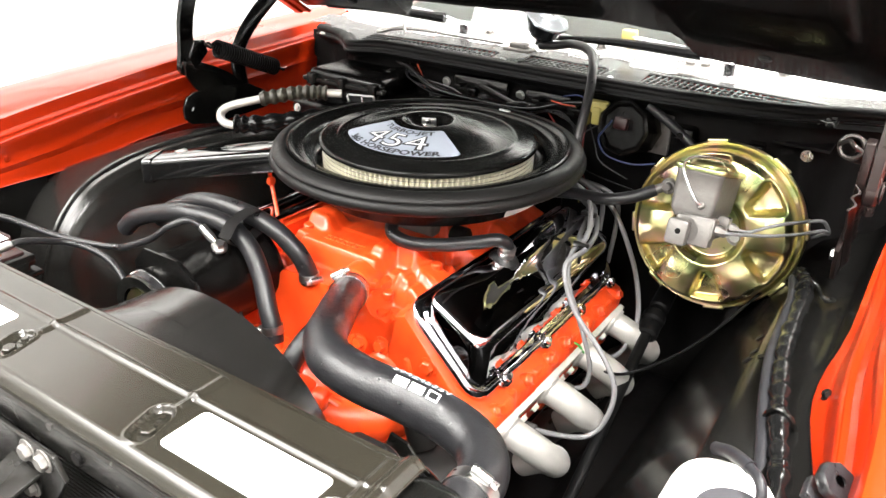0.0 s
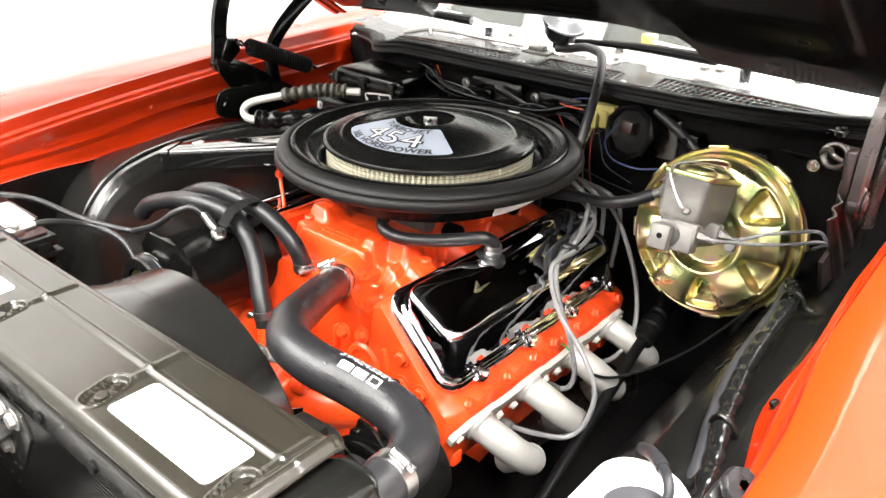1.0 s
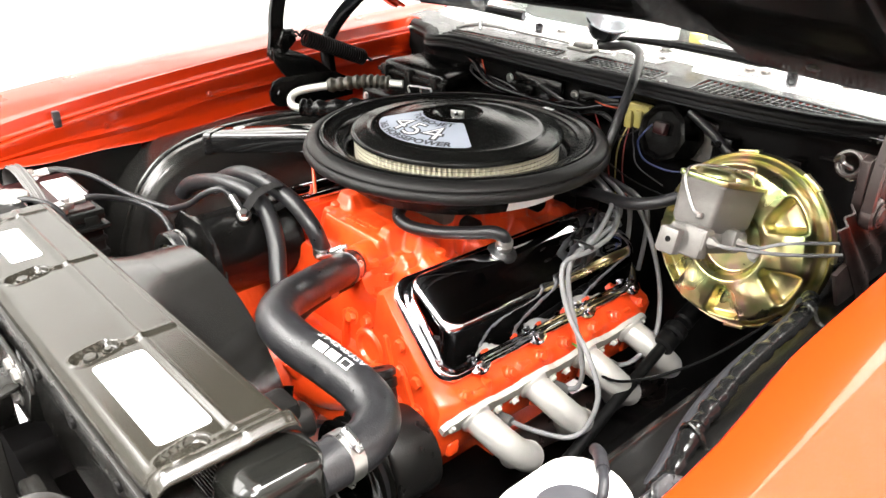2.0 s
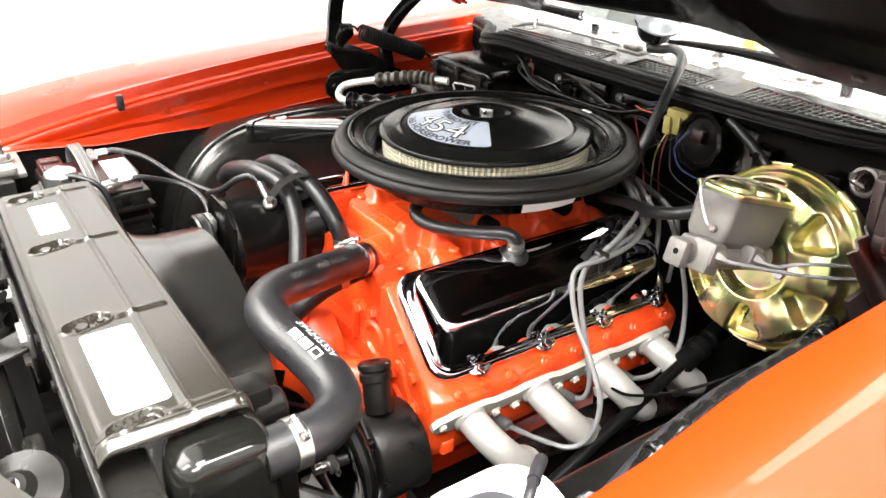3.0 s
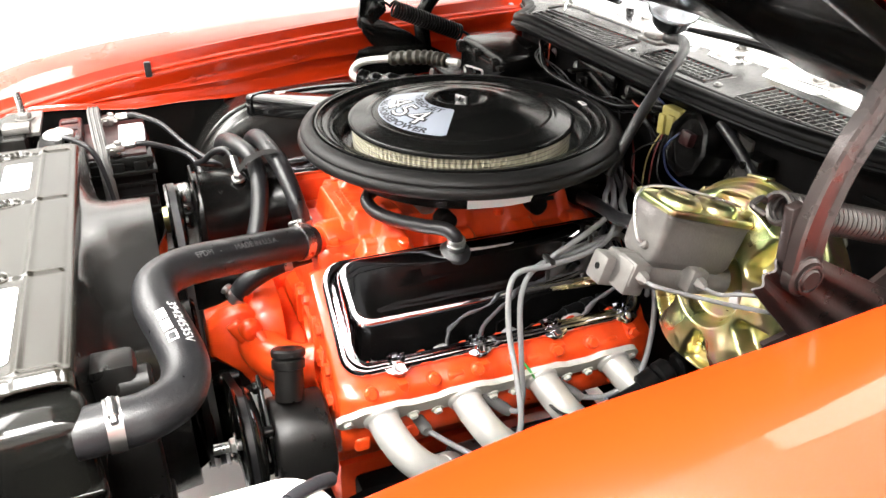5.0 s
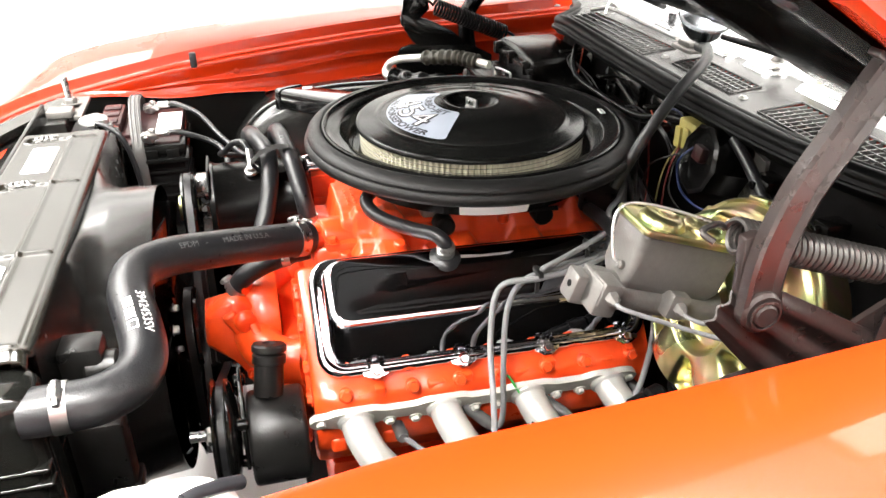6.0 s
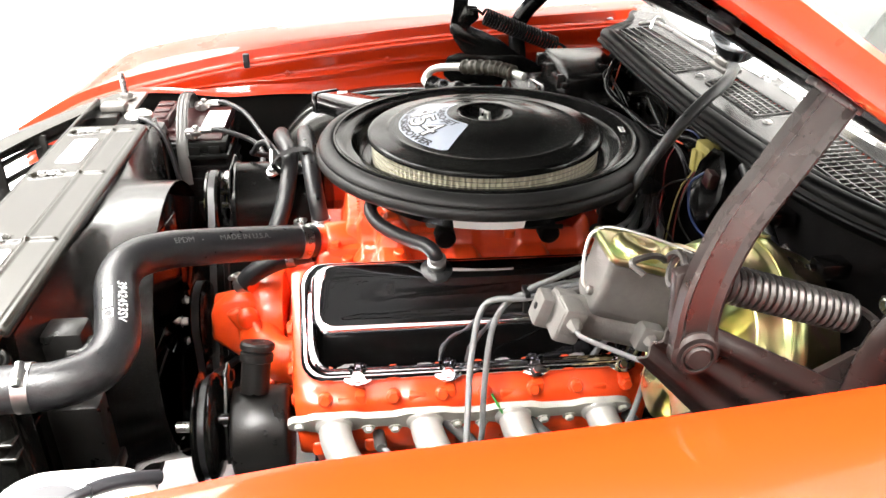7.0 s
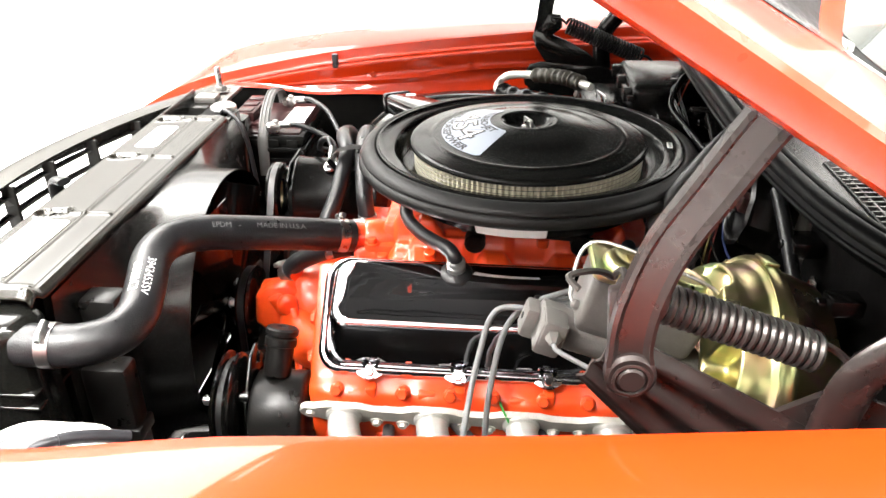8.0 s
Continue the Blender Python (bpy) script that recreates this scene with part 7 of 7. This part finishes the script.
# ---- driver's side ----
def brakes():
    t = thing("brake_booster", "gold zinc-plated round brake booster with stamped face", "brake booster", (0.45, 0.24, 0.78))
    c = V(0.451, 0.222, 0.786)
    m = axis(c, (0.0, -1.0, 0.20), (0, 0, 1))
    # stamped front shell: a flat face with six wedge-shaped pockets round a sunk middle
    def depth(r, a):
        base = curve1([(0.0, 0.034), (0.046, 0.034), (0.054, 0.050), (0.060, 0.056), (0.090, 0.055), (0.118, 0.050), (0.125, 0.040), (0.131, 0.010), (0.140, 0.004)], r)
        w = ((a + radians(50)) * 6 / (2 * math.pi)) % 1
        off = abs(w - 0.5) * 2 * math.pi / 6 * r
        half = 0.005 + 0.44 * max(0.0, r - 0.068)
        pocket = hump(r, 0.070, 0.120, 0.008) * hump(off, -1, half, 0.009)
        bow = 0.004 * math.cos(6 * (a + radians(50))) * hump(r, 0.075, 0.12, 0.03)
        return base - 0.024 * pocket + bow
    b = bmn()
    R = [0.0, 0.03] + [0.040 + 0.002 * i for i in range(50)]
    n = 216
    rings(b, [[m @ V(max(r, 1e-4) * math.cos(2 * math.pi * i / n), max(r, 1e-4) * math.sin(2 * math.pi * i / n), depth(r, 2 * math.pi * i / n)) for i in range(n)] for r in R])
    part("front_shell", b, ZINC, t, "", 75)
    b = bmn()
    lathe(b, [(0.1365, 0.006), (0.1405, 0.008), (0.1425, 0.004), (0.1425, -0.008), (0.139, -0.012), (0.134, -0.016), (0.125, -0.06), (0.09, -0.085), (0.0, -0.09)], m, 72)
    part("rear_shell", b, ZINC, t, "", 50)
    for k in range(8):
        a = 2 * math.pi * k / 8 + 0.2
        b = bmn()
        mm = m @ Matrix.Rotation(a, 4, "Z")
        box(b, (0.1400, -0.017, -0.009), (0.1455, 0.017, 0.007), 0.0015, mm)
        part("crimp_tab", b, ZINC, t)
    b = bmn()
    cyl(b, (0.375, 0.200, 0.850), (0.375, 0.168, 0.855), 0.0135, 20, 0.003)
    cyl(b, (0.375, 0.168, 0.855), (0.374, 0.160, 0.856), 0.008, 14, 0.002)
    cyl(b, (0.375, 0.176, 0.855), (0.350, 0.165, 0.842), 0.008, 14, 0.001)
    part("check_valve", b, CAST, t, "grey check valve elbow")
    # master cylinder
    k = thing("master_cylinder", "grey cast-iron master cylinder with gold bail lid", "master cylinder", (0.45, 0.12, 0.82))
    M = Matrix.Translation((0.4505, 0.125, 0.909)) @ Euler((radians(-18), 0, 0)).to_matrix().to_4x4()
    # local: -y ahead, x to the driver's side, z = 0 under the lid
    b = bmn()
    sec0 = rrect(0.070, 0.136, 0.009, 5)
    loops = []
    for z, kx, ky in ((-0.070, 0.72, 0.90), (-0.064, 0.82, 0.94), (-0.058, 0.92, 0.965), (-0.030, 0.96, 0.98), (-0.004, 1.0, 1.0), (-0.003, 1.03, 1.015), (0.0, 1.03, 1.015)):
        loops.append([M @ V(p * kx, q * ky, z) for p, q in sec0])
    rings(b, loops, True, True, True)
    body = part("body", b, CAST, k, "rough grey cast body", 50)
    b = bmn()
    cyl(b, M @ V(0.006, 0.085, -0.084), M @ V(0.006, -0.100, -0.084), 0.0225, 28, 0.003)
    part("bore", b, CAST, body)
    b = bmn()
    box(b, (-0.017, -0.114, -0.108), (0.014, -0.090, -0.070), 0.005, M, 2)
    box(b, (-0.010, -0.100, -0.104), (0.044, -0.070, -0.062), 0.005, M, 2)
    cyl(b, M @ V(0.013, -0.064, -0.048), M @ V(0.013, -0.0735, -0.047), 0.0055, 14, 0.002)
    part("nose_block", b, CAST, body)
    for yy in (-0.085, 0.008):
        b = bmn()
        box(b, (0.010, yy - 0.013, -0.092), (0.046, yy + 0.013, -0.060), 0.004, M)
        part("outlet_boss", b, CAST, body)
    b = bmn()
    cyl(b, M @ V(0.001, -0.1138, -0.087), M @ V(0.001, -0.1148, -0.087), 0.0042, 14)
    part("bleed_hole", b, MATTE, body)
    b = bmn()
    lid = [[M @ V(p * kx, q * ky, z) for p, q in sec0] for z, kx, ky in ((0.0005, 1.02, 1.01), (0.0005, 1.10, 1.045), (0.004, 1.13, 1.06), (0.0075, 1.12, 1.055), (0.009, 1.07, 1.03), (0.0075, 1.0, 0.99), (0.007, 0.92, 0.96))]
    rings(b, lid, True, True, True)
    for yy, ry in ((-0.031, 1.0), (0.031, 1.0)):
        lathe(b, [(0.0285, 0.0), (0.0275, 0.005), (0.0225, 0.011), (0.018, 0.0125), (0.014, 0.011), (0.0, 0.0105)], M @ Matrix.Translation((0, yy, 0.007)), 36)
    lid_part = part("lid", b, ZINC, k, "gold zinc-plated lid with round domes", 45)
    b = bmn()
    for j in range(4):
        box(b, (-0.007 + 0.004 * j, -0.036, 0.0172), (-0.0045 + 0.004 * j, -0.026, 0.0186), 0.0004, M)
    part("stamped_mark", b, ZINC, lid_part)
    b = bmn()
    tube(b, [M @ V(0.012, -0.072, -0.046), M @ V(0.004, -0.077, -0.040), M @ V(-0.016, -0.079, -0.012), M @ V(-0.024, -0.074, 0.006), M @ V(-0.022, -0.058, 0.0170), M @ V(-0.008, -0.020, 0.0225), M @ V(0.004, 0.020, 0.0225), M @ V(0.010, 0.060, 0.018), M @ V(0.012, 0.075, 0.004), M @ V(0.012, 0.076, -0.03)], 0.0021, 8)
    part("bail_wire", b, STEEL, k, "spring wire bail")
    each("mount_nut", [lambda b, x=x: bolt(b, m @ V(x, -0.004, 0.036), m.to_3x3() @ V(0, 0, 1), 0.010, 0.011) for x in (-0.040, 0.042)], STEEL, k)
    # brake lines
    for yy, hi in ((-0.085, 0.0), (0.008, 0.016)):
        c2 = thing("brake_line", "grey steel brake line running to the fender", "brake line", tuple(M @ V(0.05, yy, -0.075)), "brake lines")
        b = bmn()
        a = M @ V(0.046, yy, -0.075)
        a2 = M @ V(0.060, yy, -0.076)
        P = [a, a2, a2 + V(0.014, 0.012, -0.003), V(0.555, 0.108 + 1.2 * hi, 0.838 + 0.6 * hi), V(0.590, 0.165 + hi, 0.830 + 0.9 * hi), V(0.612, 0.205, 0.826 + hi), V(0.622, 0.225, 0.818), V(0.612, 0.245, 0.806), V(0.585, 0.26, 0.78)]
        tube(b, P, 0.0027, 10)
        part("pipe", b, WIRE, c2)
        b = bmn()
        mm = axis(a, a2 - a)
        lathe(b, [(0.0085, -0.002), (0.0085, 0.006), (0.006, 0.009), (0.004, 0.014)], mm, 6, True, True)
        part("flare_nut", b, CAST, c2)
    # vacuum hose to the booster
    h = thing("booster_hose", "thick black vacuum hose from intake to booster", "hose", (0.3, 0.15, 0.82))
    b = bmn()
    tube(b, [(0.16, 0.15, 0.80), (0.22, 0.145, 0.812), (0.28, 0.14, 0.818), (0.325, 0.150, 0.830), (0.356, 0.167, 0.845)], 0.0105, 14)
    part("tube", b, RUBBER, h)


def driver_side():
    # washer bottle
    t = thing("washer_bottle", "white plastic washer bottle with black cap", "washer bottle", (0.62, -0.47, 0.68))
    c = (0.650, -0.465)
    b = bmn()
    sec = rrect(0.100, 0.150, 0.045, 6)
    rings(b, [[(c[0] + p * k + dx, c[1] + q * k, z) for p, q in sec] for z, k, dx in ((0.60, 0.8, -0.02), (0.62, 0.9, -0.02), (0.76, 0.95, -0.012), (0.782, 1.0, 0), (0.802, 0.98, 0), (0.814, 0.88, 0), (0.820, 0.72, 0), (0.821, 0.4, 0))], True, True, True)
    part("bottle", b, BOTTLE, t, "", 50)
    b = bmn()
    lathe(b, [(0.033, 0.0), (0.0345, 0.004), (0.033, 0.0065), (0.022, 0.0075), (0.0, 0.008)], Matrix.Translation((0.668, -0.478, 0.819)), 36)
    part("cap", b, CAPGREY, t, "round dark grey cap")
    b = bmn()
    tube(b, [(0.683, -0.462, 0.828), (0.683, -0.456, 0.840), (0.677, -0.447, 0.847), (0.664, -0.432, 0.845)], 0.0050, 12)
    part("nozzle", b, HOSEGREY, t, "grey plastic nozzle on the cap")
    b = bmn()
    tube(b, [(0.667, -0.435, 0.8455), (0.658, -0.425, 0.842), (0.643, -0.407, 0.832), (0.628, -0.391, 0.818)], 0.0066, 12)
    tube(b, [(0.655, -0.36, 0.742), (0.648, -0.335, 0.752), (0.652, -0.308, 0.762), (0.662, -0.287, 0.768), (0.666, -0.268, 0.758)], 0.0072, 12)
    part("washer_hose", b, HOSEGREY, t, "grey rubber hose")
    # taped wiring loom along the inner fender
    w = thing("wiring_loom", "black taped wiring loom along the inner fender", "wiring loom", (0.63, -0.1, 0.76))
    b = bmn()
    def lumpy(q):
        return 0.0105 + 0.0016 * math.sin(q * 61) * math.sin(q * 23 + 1) + 0.0009 * math.sin(q * 140)
    tube(b, [(0.606, 0.13, 0.782), (0.622, 0.09, 0.788), (0.628, 0.04, 0.786), (0.632, -0.04, 0.787), (0.638, -0.12, 0.789), (0.649, -0.19, 0.792), (0.660, -0.25, 0.794), (0.668, -0.285, 0.793), (0.681, -0.335, 0.788), (0.690, -0.39, 0.79), (0.70, -0.50, 0.77)], lumpy, 14, 22)
    part("loom", b, TAPE, w)
    b = bmn()
    tube(b, [(0.600, 0.12, 0.776), (0.612, 0.06, 0.777), (0.618, -0.03, 0.778), (0.624, -0.12, 0.780), (0.636, -0.20, 0.783), (0.650, -0.27, 0.782), (0.664, -0.33, 0.776), (0.675, -0.40, 0.765)], 0.0072, 12, 10)
    part("cable", b, HOSEGREY, w, "smooth dark grey cable")
    for y in (-0.275, 0.06):
        k = thing("loom_clip", "black metal clip holding the wiring loom", "clip", (0.66, y, 0.79), "loom clips")
        dx = 0.0 if y < 0 else -0.036
        b = bmn()
        tube(b, [(0.648 + dx, y + 0.012, 0.770), (0.651 + dx, y + 0.006, 0.793), (0.662 + dx, y, 0.8075), (0.676 + dx, y - 0.002, 0.803), (0.684 + dx, y - 0.002, 0.790), (0.694 + dx, y - 0.002, 0.786)], 0.0030, 8, 8)
        lathe(b, [(0.003, -0.0012), (0.0085, -0.0012), (0.0085, 0.0012), (0.003, 0.0012)], axis((0.696 + dx, y - 0.002, 0.787), (-0.3, 0, 0.95)), 18)
        part("clip", b, BLACK, k)
    # moulded rubber corner block on the fender
    k = thing("fender_bracket", "black rubber corner block on the inner fender flange", "bracket", (0.727, -0.43, 0.85))
    m = axis((0.7335, -0.432, 0.862), (0.55, -0.25, 0.8))
    b = bmn()
    lathe(b, [(0.0055, -0.006), (0.0165, -0.006), (0.018, -0.004), (0.018, 0.004), (0.0165, 0.006), (0.0055, 0.006)], m, 8)
    box(b, (-0.012, -0.014, -0.005), (0.012, 0.014, 0.005), 0.003, Matrix.Translation((0.722, -0.437, 0.846)) @ Matrix.Rotation(0.6, 4, "Y"))
    part("bracket", b, RUBBER, k)
    # long oil line / thin black wire across
    q = thing("sensor_wire", "thin black wire hanging beside the exhaust", "wire", (0.45, 0.05, 0.6))
    b = bmn()
    tube(b, [(0.55, 0.20, 0.70), (0.50, 0.12, 0.64), (0.45, 0.06, 0.60), (0.40, 0.0, 0.585), (0.345, -0.01, 0.585)], 0.0026, 8)
    part("lead", b, TAPE, q)
    # steering shaft and joint
    s = thing("steering_shaft", "black steering shaft running to the firewall", "steering shaft", (0.45, 0.0, 0.5))
    b = bmn()
    cyl(b, (0.425, -0.36, 0.43), (0.387, 0.15, 0.589), 0.010, 16)
    cyl(b, (0.388, 0.135, 0.583), (0.386, 0.165, 0.594), 0.019, 18, 0.004)
    cyl(b, (0.386, 0.165, 0.594), (0.384, 0.190, 0.602), 0.021, 20, 0.005)
    cyl(b, (0.384, 0.200, 0.605), (0.378, 0.34, 0.645), 0.018, 20, 0.004)
    part("shaft", b, SEALM, s)
    b = bmn()
    box(b, (0.39, -0.50, 0.34), (0.49, -0.34, 0.46), 0.02)
    part("gearbox", b, SATIN, s)


def firewall_things():
    # heater case on the passenger side
    t = thing("heater_case", "black moulded heater case on the firewall", "heater case", (-0.38, 0.22, 0.8))
    b = bmn()
    box(b, (-0.46, 0.20, 0.72), (-0.25, 0.331, 0.922), 0.014, None, 3)
    box(b, (-0.43, 0.115, 0.70), (-0.27, 0.21, 0.880), 0.012, None, 3)
    box(b, (-0.26, 0.235, 0.72), (-0.17, 0.331, 0.888), 0.012, None, 3)
    case = part("case", b, CASEBLACK, t, "black moulded case")
    b = bmn()
    box(b, (-0.468, 0.192, 0.895), (-0.242, 0.206, 0.905), 0.003)
    part("rim", b, SATIN, case)
    each("lid_clip", [lambda b, x=x: box(b, (x - 0.010, 0.186, 0.890), (x + 0.010, 0.212, 0.915), 0.004) for x in (-0.44, -0.355, -0.27)], SATIN, case)
    each("screw", [lambda b, x=x, y=y, z=z: bolt(b, (x, y, z), (0, -1, 0.3), 0.006, 0.005) for x, y, z in ((-0.41, 0.114, 0.86), (-0.29, 0.114, 0.86), (-0.215, 0.234, 0.87))], STEEL, case)
    b = bmn()
    tube(b, [(-0.29, 0.140, 0.888), (-0.29, 0.140, 0.902), (-0.25, 0.150, 0.904), (-0.235, 0.152, 0.904), (-0.235, 0.152, 0.888)], 0.0022, 8, 3)
    tube(b, [(-0.262, 0.146, 0.903), (-0.262, 0.150, 0.888)], 0.0022, 8, 3)
    part("wire_bracket", b, STEEL, t)
    # refrigerant line with wrapped sleeve
    a = thing("refrigerant_line", "aluminium refrigerant line with grey wrapped sleeve", "pipe", (-0.42, 0.0, 0.87))
    b = bmn()
    tube(b, [(-0.30, 0.13, 0.905), (-0.37, 0.08, 0.905), (-0.43, 0.02, 0.893), (-0.465, -0.025, 0.882), (-0.465, -0.045, 0.868), (-0.44, -0.05, 0.858), (-0.40, -0.02, 0.856), (-0.34, 0.05, 0.86)], 0.0080, 14)
    part("pipe", b, SILVER, a)
    b = bmn()
    tube(b, [(-0.325, 0.115, 0.905), (-0.37, 0.08, 0.905), (-0.425, 0.025, 0.894)], lambda q: 0.0140 + 0.0022 * math.sin(q * 55), 14, 16)
    part("sleeve", b, SLEEVE, a, "olive-grey corrugated sleeve")
    b = bmn()
    tube(b, [(-0.43, -0.04, 0.858), (-0.40, -0.02, 0.858), (-0.35, 0.04, 0.862), (-0.30, 0.10, 0.866)], lambda q: 0.017 + 0.0025 * math.sin(q * 40), 12, 14)
    part("wrap", b, TAPE, a, "black tape-wrapped lower run")
    # round housing with its plug, and the plate behind it
    k = thing("wiper_motor", "round black firewall motor housing with wires", "housing", (0.25, 0.30, 0.88))
    b = bmn()
    hm = axis((0.252, 0.325, 0.893), (-0.12, -1.0, 0.22))
    lathe(b, [(0.052, 0.0), (0.054, 0.030), (0.050, 0.050), (0.052, 0.056), (0.047, 0.060), (0.043, 0.057), (0.040, 0.050), (0.0, 0.046)], hm, 9)
    part("housing", b, CASEBLACK, k)
    b = bmn()
    box(b, (-0.018, -0.004, 0.046), (0.008, 0.018, 0.060), 0.003, hm)
    plug = part("plug", b, BATT, k, "brown connector")
    b = bmn()
    tube(b, [hm @ V(-0.022, 0.010, 0.057), hm @ V(-0.030, -0.010, 0.066), hm @ V(-0.040, -0.030, 0.06), hm @ V(-0.02, -0.055, 0.055), hm @ V(0.03, -0.06, 0.05), hm @ V(0.07, -0.05, 0.04)], 0.0017, 8, 6)
    part("lead", b, BLUEW, plug)
    b = bmn()
    prism(b, [(0.205, 0.338, 0.948), (0.262, 0.338, 0.948), (0.275, 0.338, 0.930), (0.318, 0.338, 0.925), (0.316, 0.338, 0.850), (0.270, 0.338, 0.850), (0.230, 0.338, 0.870)], (0, -0.010, 0), 0.003)
    part("bracket", b, CAST, k, "grey steel bracket plate")
    b = bmn()
    bolt(b, (0.288, 0.327, 0.866), (0, -1, 0), 0.0075, 0.006)
    part("bolt", b, CAST, k)
    y = thing("yellow_connector", "yellow plastic wiring connector on the firewall", "connector", (0.18, 0.29, 0.92))
    b = bmn()
    box(b, (0.158, 0.280, 0.893), (0.174, 0.300, 0.926), 0.003)
    box(b, (0.179, 0.280, 0.897), (0.195, 0.300, 0.930), 0.003)
    box(b, (0.160, 0.284, 0.918), (0.206, 0.304, 0.940), 0.004)
    part("shell", b, YELLOW, y)
    for mt, P in ((ORANGEW, [(0.10, 0.27, 0.93), (0.125, 0.262, 0.930), (0.150, 0.27, 0.928)]), (ORANGEW, [(-0.235, 0.30, 0.945), (-0.21, 0.285, 0.925), (-0.195, 0.275, 0.905)]), 
                  (REDW, [(0.168, 0.288, 0.895), (0.172, 0.272, 0.86), (0.182, 0.262, 0.81), (0.205, 0.255, 0.765)]), (YELLOW, [(0.164, 0.288, 0.895), (0.160, 0.270, 0.855), (0.170, 0.258, 0.80), (0.186, 0.25, 0.75)]),
                  (REDW, [(0.09, 0.285, 0.90), (0.12, 0.262, 0.885), (0.15, 0.25, 0.85), (0.17, 0.24, 0.80)]), (RUBBER, [(0.19, 0.29, 0.895), (0.155, 0.25, 0.865), (0.168, 0.238, 0.835), (0.225, 0.24, 0.815), (0.30, 0.25, 0.80)]), (RUBBER, [(0.05, 0.28, 0.90), (0.11, 0.25, 0.87), (0.15, 0.235, 0.815), (0.16, 0.23, 0.74)]),
                  (BLUEW, [(0.165, 0.295, 0.93), (0.15, 0.285, 0.945), (0.12, 0.28, 0.94)]), 
                  (RUBBER, [(0.175, 0.288, 0.895), (0.20, 0.26, 0.87), (0.22, 0.25, 0.84), (0.27, 0.26, 0.815)])):
        c = thing("wire", "thin insulated wire in the firewall harness", "wire", P[0], "firewall wires")
        b = bmn()
        tube(b, P, 0.0013, 8, 6)
        part("lead", b, mt, c)
    # dark harness along the firewall
    h = thing("firewall_harness", "black wiring harness along the firewall top", "wiring harness", (0, 0.30, 0.92))
    b = bmn()
    tube(b, [(-0.30, 0.318, 0.938), (-0.24, 0.285, 0.938), (-0.16, 0.255, 0.915), (-0.05, 0.27, 0.902), (0.05, 0.275, 0.905), (0.12, 0.29, 0.925), (0.165, 0.30, 0.93)], 0.0055, 10, 8)
    part("loom", b, TAPE, h)
    for k in range(4):
        b = bmn()
        o = 0.006 * math.sin(k * 2.1)
        tube(b, [(-0.27 + 0.01 * k, 0.312 - 0.003 * k, 0.936 + o), (-0.235, 0.268 + 0.005 * k, 0.924 - o), (-0.17 + 0.015 * k, 0.272, 0.898 + 0.006 * k), (-0.06, 0.262 + 0.006 * k, 0.905 - 0.007 * k), (0.03, 0.285, 0.888 + 0.008 * k), (0.11 + 0.01 * k, 0.28, 0.91 - 0.006 * k), (0.15, 0.29, 0.88 - 0.012 * k)], 0.0013, 6, 6)
        part("strand", b, RUBBER, h)
    b = bmn()
    box(b, (-0.15, 0.312, 0.885), (-0.02, 0.33, 0.935), 0.006)
    part("junction_box", b, BLACK, h)
    b = bmn()
    box(b, (0.02, 0.314, 0.88), (0.12, 0.33, 0.93), 0.006)
    part("fuse_box", b, BLACK, h)
    b = bmn()
    prism(b, [(-0.075, 0.298, 0.930), (0.020, 0.292, 0.905), (0.022, 0.290, 0.897), (-0.074, 0.296, 0.922)], (0, -0.003, 0.002), 0.0008)
    part("flat_bar", b, SATIN, h, "dark steel bar behind the air cleaner")
    for x, z, w in ((-0.10, 0.905, 0.012), (0.135, 0.905, 0.016), (0.345, 0.905, 0.020), (0.47, 0.90, 0.014), (-0.19, 0.888, 0.014)):
        b = bmn()
        box(b, (x - w, 0.300, z - 0.010), (x + w, 0.336, z + 0.010), 0.004)
        cyl(b, (x, 0.300, z), (x, 0.290, z), 0.006, 12, 0.001)
        part("pressed_boss", b, CASEBLACK, h)
    each("screw", [lambda b, x=x, z=z: bolt(b, (x, 0.333, z), (0, -1, 0), 0.007, 0.005) for x, z in ((-0.27, 0.915), (-0.18, 0.91), (0.0, 0.91), (0.36, 0.86), (0.42, 0.87), (0.50, 0.85), (0.55, 0.90))], STEEL, h)
    each("clip", [lambda b, x=x: box(b, (x - 0.008, 0.28, 0.918), (x + 0.008, 0.33, 0.924), 0.002) for x in (-0.30, -0.12, 0.06, 0.14)], SATIN, h)
    r = thing("support_rod", "grey steel rod from cowl to booster", "rod", (0.38, 0.30, 0.9))
    b = bmn()
    tube(b, [(0.278, 0.300, 0.945), (0.315, 0.300, 0.925), (0.36, 0.300, 0.895), (0.41, 0.300, 0.855), (0.44, 0.300, 0.80)], 0.0085, 10, 5)
    part("rod", b, RUBBER, r)
    # distributor hidden behind the air cleaner
    d = thing("distributor", "black distributor cap behind the carburettor", "distributor", (0.0, 0.25, 0.75))
    b = bmn()
    cyl(b, (0.03, 0.245, 0.66), (0.03, 0.25, 0.78), 0.05, 28, 0.006)
    lathe(b, [(0.052, 0.0), (0.055, 0.02), (0.045, 0.035), (0.0, 0.04)], axis((0.03, 0.25, 0.78), (0, 0.04, 1)), 28, True)
    part("cap", b, PLASTIC, d)


radiator_top()
power_steering()
compressor()
battery()
grille()
brakes()
driver_side()
firewall_things()
